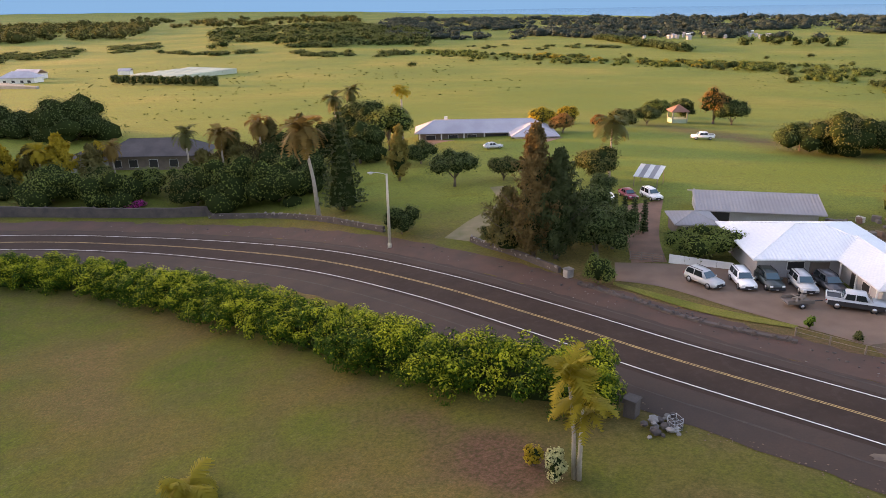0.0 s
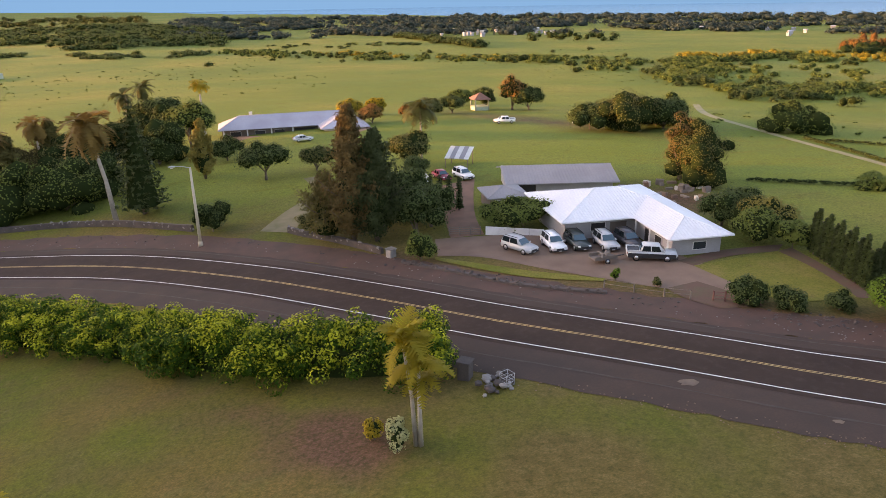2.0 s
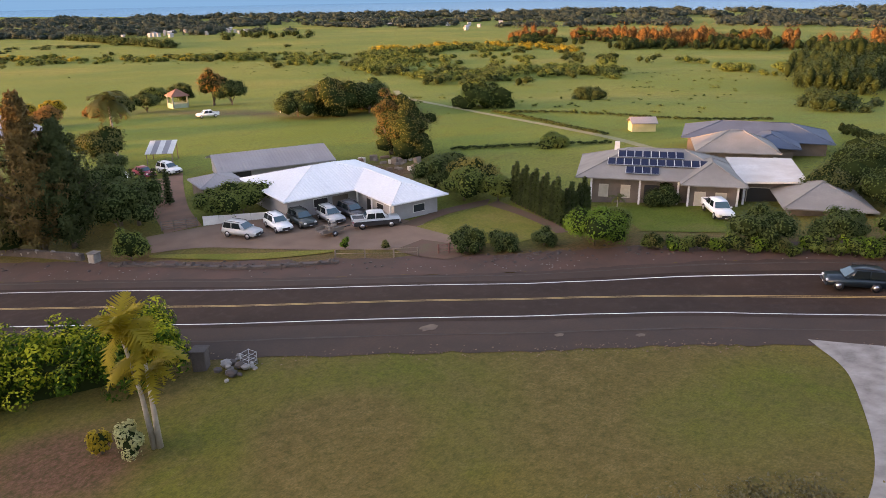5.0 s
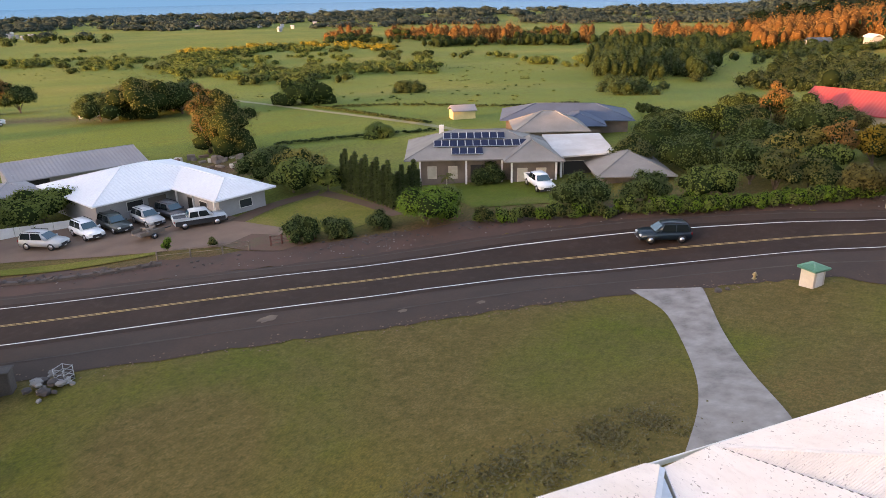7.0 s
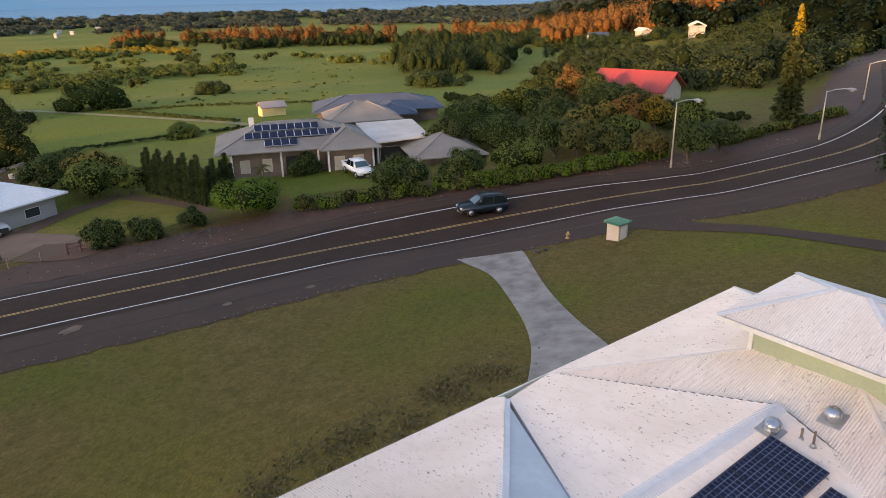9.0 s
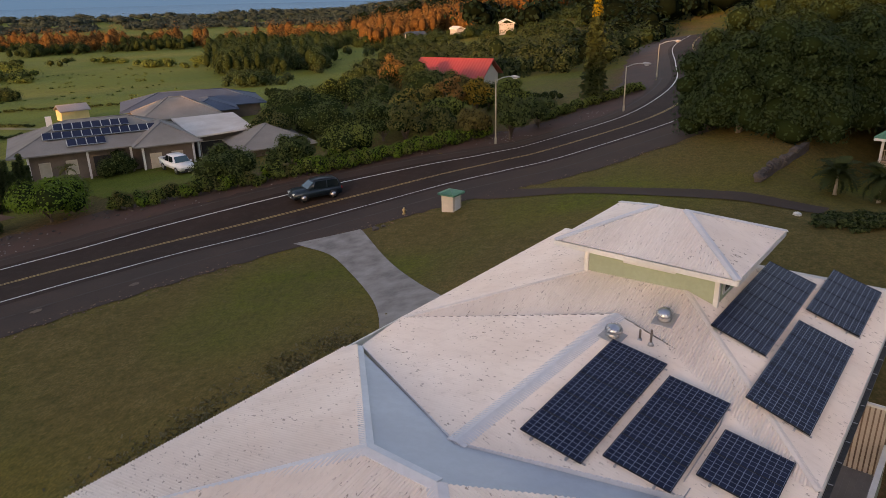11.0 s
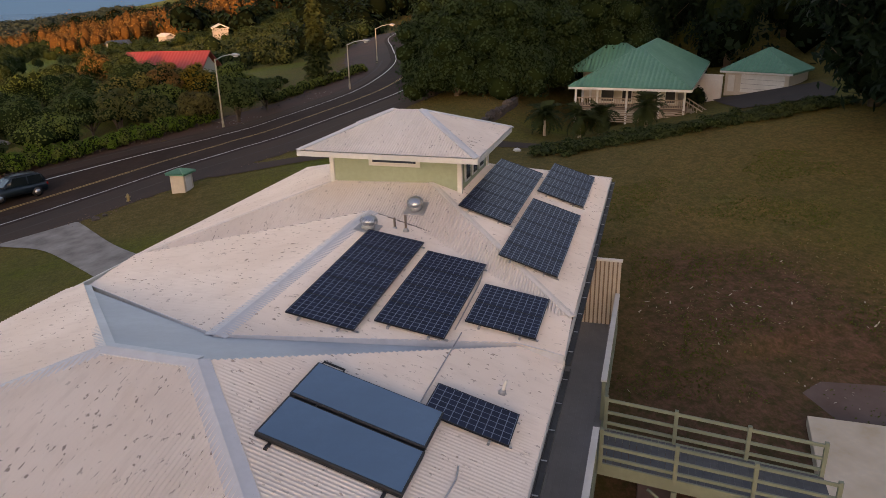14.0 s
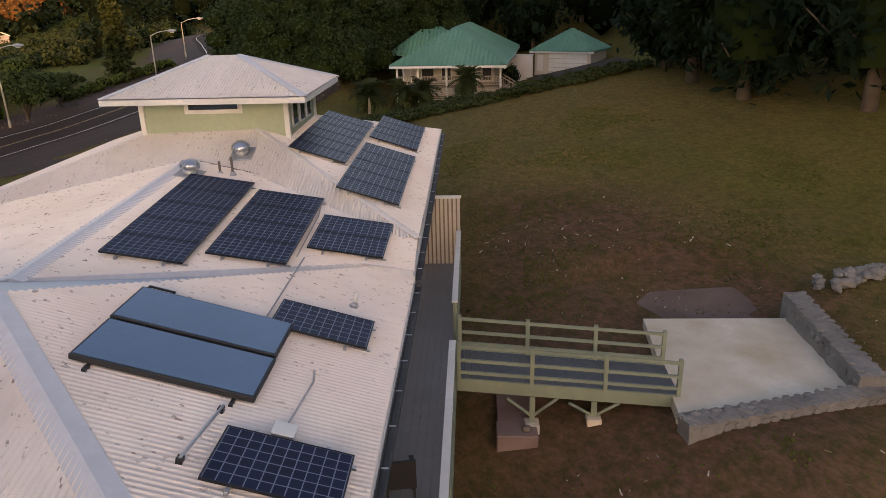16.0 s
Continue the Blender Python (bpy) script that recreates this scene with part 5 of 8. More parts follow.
box("panel", (-1.0, 0, -0.5), (2.6, 0.2, 1.9), WALL_WHITE, lw)
box("coping", (-1.05, -0.03, 1.9), (2.65, 0.23, 1.98), TRIM_WHITE, lw)
fcl = [Vector(q) for q in ((57.5, -38.5), (53.0, -36.0), (47.5, -33.0), (42.5, -30.5))]
fcr = [Vector(q) for q in ((51.0, -44.5), (47.0, -41.5), (42.0, -38.0), (38.5, -34.5))]
place("forecourt", drape("forecourt", fcl, fcr, SHOULDER, 0.06, cross=4), SHOULDER)
tagged(bpy.data.objects["forecourt"], "dark paved forecourt before the garage", "forecourt", kind="structure")

# far houses across the fields
FH = thing("house", at_plan(-7, 186, 0, -0.9), "long low house with pale grey roof", "house")
pl, cp = hip_planes(0, 0, 37, 11, 3.0, 2.7)
roof_on(FH, pl, cp, LAVENDER_ROOF, 0)
pl, cp = hip_planes(25, -7, 37.5, 7, 3.02, 2.4)
roof_on(FH, pl, cp, LAVENDER_ROOF, 0)
walls_on(FH, 1, 1.4, 36, 10, -0.8, 3.0, WALL_BROWN)
walls_on(FH, 26, -6, 36.5, 1.4, -0.8, 3.0, WALL_CREAM)
for x in (3, 9, 14):
    window(FH, x, 1.4, 0.1, 2.6, 2.2, "s", DARK)
window(FH, 19.0, 1.4, 0.0, 5.5, 2.4, "s", DARK, WALL_BROWN, "garage_door")
for x in (1.2, 7.0, 13.0, 18.4, 25.0):
    box("column", (x, 0.3, -0.8), (x + 0.35, 0.65, 3.0), TRIM_WHITE, FH)
box("chimney", (8.0, 6.0, 4.4), (8.9, 6.9, 6.4), WALL_WHITE, FH)
fy = [(-6, 176), (26, 172), (31, 179), (30, 187), (-4, 187)]
place("far_yard", mesh_of("far_yard", [(x, y, ground(x, y) + 0.07) for x, y in fy], [(0, 1, 2, 3, 4)]), GRAVEL)
tagged(bpy.data.objects["far_yard"], "reddish gravel forecourt of the far house", "yard", kind="structure")
DH = thing("house", at_plan(-92, 170), "house with dark brown hip roof among trees", "house")
pl, cp = hip_planes(8, 0, 34, 12, 3.2, 3.4)
roof_on(DH, pl, cp, DARK_SHINGLE, 0)
pl, cp = hip_planes(0, -3, 11, 8, 3.0, 2.0)
roof_on(DH, pl, cp, DARK_SHINGLE, 0)
walls_on(DH, 9.2, 1.2, 33, 11, -1, 3.2, WALL_BROWN)
walls_on(DH, 1, -2, 10, 7, -1, 3.0, WALL_GREY)
for x in (11, 15, 20, 25):
    window(DH, x, 1.2, 0.2, 2.2, 2.0, "s", DARK)
LF = thing("house", at_plan(-306, 500), "pale grey-roofed farmhouse on terraced ground", "house")
pl, cp = hip_planes(0, 0, 26, 14, 4, 4)
roof_on(LF, pl, cp, LAVENDER_ROOF, 0)
walls_on(LF, 1, 1, 25, 13, -4, 4, WALL_WHITE)
for x in (3, 9, 15, 20):
    window(LF, x, 1, 0.5, 2.4, 1.8, "s", DARK)
LT = thing("shed", at_plan(-249, 560), "white field hut with shallow roof", "shed")
pl, cp = gable_planes(0, 0, 10, 7, 3, 1.6)
roof_on(LT, pl, cp, LAVENDER_ROOF, 0)
walls_on(LT, 0.4, 0.4, 9.6, 6.6, -2, 3, WALL_WHITE)
NET_M = worn("pale_green_netting", (0.42, 0.46, 0.36), (0.32, 0.36, 0.28), 0.08, 0.9, 0.6)
NH = thing("net_house", at_plan(-216, 505, -27), "pale green net-covered growing house behind a hedge", "net house")
for i in range(5):
    x = i * 8.6
    for j in range(4):
        y = j * 15.0
        me = mesh_of("net_bay", [(x, y, 3.2), (x + 8.4, y, 3.2), (x + 8.4, y + 14.8, 3.2), (x, y + 14.8, 3.2), (x + 4.2, y + 7.4, 4.1), (x, y, -1), (x + 8.4, y, -1), (x + 8.4, y + 14.8, -1), (x, y + 14.8, -1)],
                     [(0, 1, 4), (1, 2, 4), (2, 3, 4), (3, 0, 4), (0, 5, 6, 1), (1, 6, 7, 2), (2, 7, 8, 3), (3, 8, 5, 0)])
        place("net_bay", me, NET_M, NH)
TERRACE = worn("terrace_stone", (0.3, 0.29, 0.26), (0.2, 0.2, 0.16), 0.1, 0.9, 1.0)
for i, (x, y, w) in enumerate(((-285, 470, 40), (-268, 452, 46), (-300, 486, 34))):
    tw = thing("terrace_wall", at_plan(x, y, -24), "grey terrace wall below the farmhouse", "wall", "terrace walls")
    part("wall", bm_box(bmesh.new(), -w / 2, -1.2, -1, w / 2, 1.2, 2.2, 0.3), TERRACE, tw)
LG = thing("house", at_plan(-322, 545, -20), "farmhouse with dark grey roof beside terraces", "house")
pl, cp = gable_planes(0, 0, 24, 12, 4, 3)
roof_on(LG, pl, cp, LAVENDER_ROOF, 0)
walls_on(LG, 0.5, 0.8, 23.5, 11.2, -3, 4, WALL_WHITE)
for x in (3, 9, 16):
    window(LG, x, 0.8, 0.8, 2.4, 1.8, "s", DARK)
SQ = thing("garden_pavilion", at_plan(70.2, 216), "small square pavilion with brown roof", "pavilion")
pl, cp = hip_planes(0.6, 0.6, 6.2, 6.2, 3.4, 1.9)
roof_on(SQ, pl, cp, worn("brown_tile", (0.28, 0.13, 0.09), (0.2, 0.1, 0.07), 0.6), 0)
for x, y in ((1.0, 1.0), (5.4, 1.0), (1.0, 5.4), (5.4, 5.4)):
    box("post", (x, y, -0.5), (x + 0.4, y + 0.4, 3.4), SAGE, SQ)
box("parapet", (1.1, 1.1, -0.5), (5.7, 5.7, 1.1), WALL_GREEN, SQ)
YS = thing("shed", at_plan(114.5, 84.5, -40), "yellow shed with grey roof in the pasture", "shed")
pl, cp = gable_planes(0, 0, 5.2, 4.0, 1.7, 0.9)
roof_on(YS, pl, cp, GREY_METAL, 0.4)
walls_on(YS, 0.3, 0.4, 4.9, 3.6, -1, 1.7, WALL_YELLOW)
WHUT = thing("hut", at_plan(24.0, 106.2), "small white hut with flat roof in the shrubs", "hut")
box("walls", (0, 0, -0.3), (3.0, 2.6, 2.3), WALL_GREY, WHUT)
place("roof", slab_mesh("roof", [Vector(q) for q in ((-0.3, -0.4, 2.4), (3.3, -0.4, 2.4), (3.3, 3.0, 2.75), (-0.3, 3.0, 2.75))], 0.12), WALL_WHITE, WHUT)
CP_ = thing("carport", at_plan(35.0, 123.5, -32), "carport with white and dark striped sloping roof", "carport")
for i in range(5):
    x = i * 0.9
    place("roof_strip", slab_mesh("roof_strip", [Vector(q) for q in ((x, -2, 1.9), (x + 0.87, -2, 1.9), (x + 0.87, 2.4, 3.3), (x, 2.4, 3.3))], 0.08), WALL_WHITE if i % 2 == 0 else GREY_METAL, CP_)
for x in (0.1, 4.2):
    for y, h in ((-1.8, 1.85), (2.1, 3.1)):
        box("post", (x, y, -0.3), (x + 0.12, y + 0.12, h), WOOD, CP_)
RB = thing("builders_yard", at_plan(62, 92), "heap of brown timber, crates and earth", "scrap heap")
rr = random.Random(4)
for k in range(46):
    x, y, s = rr.uniform(-6, 6), rr.uniform(-5, 7), rr.uniform(0.25, 0.85)
    o = box("crate", (-s, -s * 0.5, 0), (s, s * 0.5, s * rr.uniform(0.5, 1.5)), rr.choice((WOOD, WALL_CREAM, GRAVEL, WALL_BROWN, WOOD, RED_LANE, WALL_BROWN)), RB, bevel=0.04)
    o.matrix_local = pose(x, y, -0.1, rr.uniform(-10, 10), 0, rr.uniform(0, 180))
GR = thing("farm_machine", at_plan(84.6, 169), "pale grey farm machinery parked in the field", "machinery")
for k in range(9):
    s = rr.uniform(0.5, 1.2)
    o = part("crate", bm_box(bmesh.new(), -s, -s, 0, s, s, s * 2.2, 0.08), rr.choice((WALL_WHITE, LAVENDER_ROOF, GREY_METAL)), GR)
    o.matrix_local = pose(rr.uniform(-2, 2), rr.uniform(-1, 1), -0.1, 0, 0, rr.uniform(0, 90))
# town and homesteads in the distance
TOWN = []
rt = random.Random(8)
for k in range(48):
    az = radians(rt.choice((rt.gauss(17, 1.6), rt.gauss(22.5, 2.2), rt.gauss(41, 2.2), rt.gauss(20, 3))))
    r = rt.uniform(1020, 1330)
    TOWN.append((r * math.sin(az), r * math.cos(az), rt.uniform(4.5, 8), rt.choice((WALL_WHITE, LAVENDER_ROOF, LAVENDER_ROOF, GREY_METAL))))
for az, r, s, m in ((80.9, 440, 12, BLUE_SHINGLE), (84.3, 400, 9, WALL_WHITE), (88.1, 356, 13, WALL_WHITE)):
    TOWN.append((r * math.sin(radians(az)), r * math.cos(radians(az)), s, m))
for x, y, s, m in TOWN:
    t = thing("distant_house", at_plan(x, y, rt.uniform(0, 180), 0.8), "small distant house with pale roof", "house", "distant houses")
    pl, cp = gable_planes(0, 0, s, s * 0.6, 3.5, s * 0.14)
    roof_on(t, pl, [], m, 0, thick=0.4)
    box("wall", (0.5, 0.5, -4), (s - 0.5, s * 0.6 - 0.5, 3.5), WALL_GREY, t)


# ---------------------------------------------------------------- vehicles
def car_paint(name, base, metal=0.0):
    m = mat(name, base, 0.28, metal, 0.6)
    v = coords(m)
    n = noise_tex(m, v, 1.2, 3)
    return paint(m, ramp(m, n, [(0.3, tuple(c * 0.9 for c in base)), (0.7, base)]))


CAR_WHITE, CAR_SILVER, CAR_GREEN, CAR_BLACK, CAR_RED, CAR_TEAL, CAR_PALE = (car_paint(n, c) for n, c in (
    ("car_white", (0.88, 0.87, 0.85)), ("car_silver", (0.52, 0.52, 0.51)), ("car_dark_green", (0.04, 0.055, 0.05)), ("car_charcoal", (0.06, 0.06, 0.065)), ("car_red", (0.32, 0.03, 0.06)), ("car_teal", (0.012, 0.026, 0.036)), ("car_pale_silver", (0.56, 0.57, 0.57))))
LAMP_W = mat("headlight_lens", (0.75, 0.75, 0.72), 0.15)
LAMP_R = mat("taillight_lens", (0.35, 0.02, 0.02), 0.2)
CAR_GLASS = mat("car_glass", (0.04, 0.09, 0.11), 0.06, 0.0, 0.8)
SIDE_GLASS = mat("car_side_glass", (0.012, 0.018, 0.02), 0.12, 0.0, 0.25)


def extrude_profile(name, prof, half, inset, material, parent, label="", tumble=0.0):
    """A body from a side outline (x, z): flat sides that lean in towards the top, with a bevelled edge."""
    bm = bmesh.new()
    zs = [z for _, z in prof]
    lo, hi = min(zs), max(zs)
    rows = []
    for s in (-1, 1):
        rows.append([bm.verts.new((x, s * (half - tumble * (z - lo) / (hi - lo)), z)) for x, z in prof])
    n = len(prof)
    for i in range(n):
        bm.faces.new((rows[0][i], rows[0][(i + 1) % n], rows[1][(i + 1) % n], rows[1][i]))
    bm.faces.new(rows[0][::-1])
    bm.faces.new(rows[1])
    bmesh.ops.recalc_face_normals(bm, faces=bm.faces)
    if inset:
        bmesh.ops.bevel(bm, geom=list(bm.edges), offset=inset, segments=3, affect="EDGES")
    return part(name, bm, material, parent, label, smooth=True)


def vehicle(kind, x, y, deg, material, label, category="car", dz=0.0, group="parked vehicles"):
    """kind: suv, sedan or pickup. The front looks along +x of its own pose."""
    zz = ground(x, y) + 0.06 + dz
    t = thing("pickup_truck" if kind == "pickup" else "car", Matrix.Translation((x, y, zz)) @ rot(deg), label, category, group)
    if kind == "sedan":
        L, H, half, belt = 4.6, 1.5, 0.90, 0.92
        body = [(-2.25, 0.32), (2.2, 0.32), (2.28, 0.6), (2.1, 0.78), (0.95, belt), (-1.9, belt + 0.06), (-2.28, 0.8)]
        cab = [(1.05, belt - 0.03), (0.25, H), (-1.0, H + 0.02), (-2.0, belt)]
    elif kind == "suv":
        L, H, half, belt = 4.6, 1.80, 0.94, 1.03
        body = [(-2.2, 0.36), (2.2, 0.36), (2.32, 0.6), (2.28, 0.88), (1.95, 1.0), (0.98, belt + 0.05), (-2.2, belt + 0.07), (-2.28, 0.75)]
        cab = [(1.12, belt + 0.02), (0.22, H - 0.07), (-0.5, H), (-1.9, H - 0.04), (-2.25, belt)]
    else:
        L, H, half, belt = 5.6, 1.85, 0.98, 1.12
        body = [(-2.75, 0.5), (2.7, 0.5), (2.8, 0.8), (2.7, 1.08), (1.35, belt + 0.04), (-1.2, belt), (-1.23, belt + 0.02), (-2.75, belt + 0.02)]
        cab = [(1.55, belt - 0.02), (0.75, H), (-1.0, H), (-1.3, belt)]
    b = extrude_profile("body", body, half, 0.09, material, t, tumble=0.05)
    c = extrude_profile("cabin", cab, half - 0.07, 0.07, material, t, tumble=0.2)
    # glass band standing 6 mm proud of the cabin
    x_f0, x_f1 = cab[0][0], cab[1][0]
    z0, z1 = belt + 0.06, H - 0.09
    w0, w1 = half - 0.17, half - 0.30
    for a0, a1, fwd in ((cab[0], cab[1], 1), (cab[-1], cab[-2], -1)):
        k0, k1 = 0.14, 0.86
        p0 = (a0[0] + (a1[0] - a0[0]) * k0 + 0.03 * fwd, a0[1] + (a1[1] - a0[1]) * k0 + 0.01)
        p1 = (a0[0] + (a1[0] - a0[0]) * k1 + 0.03 * fwd, a0[1] + (a1[1] - a0[1]) * k1 + 0.01)
        if kind == "suv" and fwd < 0:
            p0, p1 = (p0[0] - 0.02, p0[1]), (p1[0] - 0.02, p1[1])
        bm = bmesh.new()
        bm.faces.new([bm.verts.new(q) for q in ((p0[0], -w0, p0[1]), (p0[0], w0, p0[1]), (p1[0], w1, p1[1]), (p1[0], -w1, p1[1]))])
        part("windscreen" if fwd > 0 else "rear_window", bm, CAR_GLASS, t)
    for s in (-1, 1):
        xm = (cab[1][0] + cab[-2][0]) / 2
        for xa, xb in ((xm + 0.05, cab[1][0] - 0.02), (cab[-2][0] + 0.06, xm - 0.05)):
            bm = bmesh.new()
            y0, y1 = s * (half - 0.078), s * (half - 0.205)
            fr = 0.28 if xa > xm else 0.02
            bk = 0.02 if xa > xm else -0.16
            q = [bm.verts.new(v) for v in ((xa + bk, y0, z0), (xb + fr, y0, z0), (xb, y1, z1), (xa, y1, z1))]
            bm.faces.new(q if s < 0 else q[::-1])
            part("side_window", bm, SIDE_GLASS, t)
        box("mirror", (cab[0][0] - 0.35, s * (half + 0.02) - 0.09, belt + 0.02), (cab[0][0] - 0.2, s * (half + 0.02) + 0.09, belt + 0.18), material, t, bevel=0.02)
    front, rear = body[2][0], body[-1][0]
    for s in (-1, 1):
        box("headlight", (front - 0.14, s * (half - 0.28) - 0.16, 0.68), (front + 0.015, s * (half - 0.28) + 0.16, 0.86), LAMP_W, t, bevel=0.02)
        box("taillight", (rear - 0.015, s * (half - 0.16) - 0.09, 0.80), (rear + 0.1, s * (half - 0.16) + 0.09, 1.0), LAMP_R, t, bevel=0.01)
    box("grille", (front - 0.08, -0.45, 0.52), (front + 0.02, 0.45, 0.72), BLACK, t)
    box("front_bumper", (front - 0.1, -half + 0.06, 0.36), (front + 0.06, half - 0.06, 0.5), BLACK if kind != "sedan" else material, t, bevel=0.02)
    box("plate", (front + 0.062, -0.16, 0.38), (front + 0.07, 0.16, 0.47), WALL_WHITE, t)
    r = 0.33 if kind == "sedan" else (0.38 if kind == "suv" else 0.41)
    for wx in (L * 0.30, -L * 0.30):
        for s in (-1, 1):
            w = tube("wheel", [(wx, s * (half - 0.2), r), (wx, s * (half + 0.015), r)], r, BLACK, t, sides=18)
            tube("rim", [(wx, s * (half + 0.0), r), (wx, s * (half + 0.028), r)], r * 0.6, CHROME, w, sides=14)
    if kind == "pickup":
        box("bed_floor", (-2.68, -half + 0.1, belt + 0.022), (-1.36, half - 0.1, belt + 0.03), BLACK, t, "dark open load bed")
        for s in (-1, 1):
            box("bed_side", (-2.75, s * (half - 0.06) - 0.05, belt - 0.02), (-1.3, s * (half - 0.06) + 0.05, belt + 0.16), material, t, bevel=0.015)
        box("tailgate", (-2.78, -half + 0.08, belt - 0.3), (-2.70, half - 0.08, belt + 0.16), material, t)
    if kind == "suv":
        for s in (-1, 1):
            box("roof_rail", (-1.7, s * 0.62 - 0.02, H + 0.005), (0.25, s * 0.62 + 0.02, H + 0.06), BLACK, t)
    return t


vehicle("suv", 30.1, 75.4, -62, CAR_SILVER, "silver sport utility car parked on gravel")
vehicle("suv", 34.2, 74.6, -93, CAR_WHITE, "white sport utility car parked on gravel")
vehicle("suv", 37.0, 74.0, -92, CAR_GREEN, "dark green sport utility car with roof rack")
vehicle("suv", 40.1, 72.6, -95, CAR_SILVER, "large pale silver sport utility car parked nose out")
vehicle("suv", 42.9, 72.2, -90, CAR_BLACK, "charcoal sport utility car by the house wall")
pk = vehicle("pickup", 42.6, 66.6, -26, CAR_PALE, "silver pickup truck with black lower trim", "pickup truck")
for s in (-1, 1):
    box("side_trim", (-2.6, s * 0.985 - 0.02, 0.42), (2.6, s * 0.985 + 0.02, 0.94), BLACK, pk)
vehicle("sedan", 31.3, 114.4, -80, CAR_RED, "dark red car parked beside the carport")
vehicle("suv", 34.8, 113.2, -75, CAR_WHITE, "white car parked beside the carport")
vehicle("pickup", 65.1, 174, 170, CAR_WHITE, "white pickup truck standing in the field", "pickup truck")
vehicle("sedan", 12.4, 166.5, 15, CAR_SILVER, "pale silver car before the far house")
vehicle("pickup", 70.6, 40.4, -130, CAR_WHITE, "white pickup truck on the house drive", "pickup truck")
vehicle("suv", 59.6, 21.6, 127, CAR_TEAL, "dark teal sport utility car on the road", "car", group="cars on the road")

tr = thing("utility_trailer", Matrix.Translation((37.3, 67.8, ground(37.3, 67.8) + 0.05)) @ rot(2), "small rusty utility trailer loaded with wood", "trailer")
box("bed", (-1.5, -0.8, 0.5), (1.3, 0.8, 0.6), WALL_BROWN, tr)
for y in (-0.82, 0.76):
    box("side", (-1.5, y, 0.6), (1.3, y + 0.06, 0.95), WALL_BROWN, tr)
box("tongue", (1.3, -0.06, 0.48), (2.6, 0.06, 0.58), BLACK, tr)
for s in (-1, 1):
    w = tube("wheel", [(0, s * 0.78, 0.32), (0, s * 0.98, 0.32)], 0.32, BLACK, tr, sides=14)
    tube("rim", [(0, s * 0.97, 0.32), (0, s * 0.99, 0.32)], 0.18, CHROME, w, sides=12)
rr = random.Random(2)
for k in range(7):
    o = box("log", (-0.7, -0.1, -0.08), (0.7, 0.1, 0.08), WOOD, tr, bevel=0.03)
    o.matrix_local = pose(rr.uniform(-0.5, 0.5), rr.uniform(-0.5, 0.5), 0.75 + rr.uniform(0, 0.3), 0, 0, rr.uniform(0, 180))

# ---------------------------------------------------------------- street furniture
POLE = worn("pale_concrete_pole", (0.50, 0.44, 0.33), (0.42, 0.36, 0.27), 0.8, 0.7, 8)
LAMP_GLASS = mat("lamp_lens", (0.75, 0.74, 0.70), 0.3)


def street_lamp(x, y, h, r, arm, z=None, label="pale street lamp with a curved bracket arm"):
    zz = ground(x, y) if z is None else z
    t = thing("street_lamp", Matrix.Translation((x, y, zz)), label, "street lamp", "street lamps")
    tube("pole", [(0, 0, -0.3), (0, 0, h * 0.5), (0, 0, h)], [r, r * 0.82, r * 0.62], POLE, t, sides=10)
    tube("base", [(0, 0, -0.2), (0, 0, 0.55), (0, 0, 0.7)], [r * 1.4, r * 1.35, r], POLE, t, sides=10)
    ax, ay, rise = arm
    tube("arm", [(0, 0, h - 0.12), (ax * 0.4, ay * 0.4, h + rise * 0.6), (ax * 0.8, ay * 0.8, h + rise), (ax, ay, h + rise)], 0.05, GALV, t, sides=6)
    d = Vector((ax, ay, 0)).normalized()
    hd = part("lamp_head", bm_tube(bmesh.new(), [Vector((ax, ay, h + rise)) - d * 0.1, Vector((ax, ay, h + rise)) + d * 0.25, Vector((ax, ay, h + rise)) + d * 0.75], [0.09, 0.17, 0.08], 8), GALV, t, smooth=True)
    c = Vector((ax, ay, h + rise - 0.12)) + d * 0.3
    tube("lens", [c - d * 0.2, c + d * 0.2], [0.1, 0.1], LAMP_GLASS, hd, sides=8)
    return t


street_lamp(-7.97, 99.9, 11.3, 0.24, (-2.0, -0.2, 0.25), label="tall pale street lamp with a short arm")
street_lamp(71.88, 5.94, 6.5, 0.09, (-1.0, -1.7, 0.4))
street_lamp(79.6, -7.7, 4.9, 0.085, (-1.0, -1.7, 0.35))
street_lamp(101.8, -14.6, 4.5, 0.085, (-0.4, -2.0, 0.4))

wb = thing("meter_shed", at_plan(52.9, 8.4, -28), "cream roadside meter box with green tiled roof", "meter box")
box("wall", (-0.58, -0.56, -0.3), (0.58, 0.56, 1.35), WALL_CREAM, wb, bevel=0.02)
box("door", (-0.36, -0.585, 0.05), (0.36, -0.561, 1.2), TRIM_WHITE, wb, bevel=0.008)
pl, cp = hip_planes(-0.78, -0.76, 0.78, 0.76, 1.36, 0.26)
roof_on(wb, pl, cp, GREEN_METAL, 0.2, thick=0.08)
HYD = worn("hydrant_yellow", (0.38, 0.29, 0.14), (0.30, 0.20, 0.10), 3, 0.5)
hy = thing("fire_hydrant", at_plan(53.3, 12.3), "small yellow fire hydrant on the verge", "fire hydrant")
tube("barrel", [(0, 0, -0.1), (0, 0, 0.42), (0, 0, 0.52), (0, 0, 0.6)], [0.11, 0.11, 0.10, 0.03], HYD, hy, sides=12)
for s in (-1, 1):
    tube("nozzle", [(0, s * 0.09, 0.36), (0, s * 0.18, 0.36)], 0.05, HYD, hy)
tube("flange", [(0, 0, 0.0), (0, 0, 0.06)], 0.19, HYD, hy, sides=12)
rr = random.Random(31)
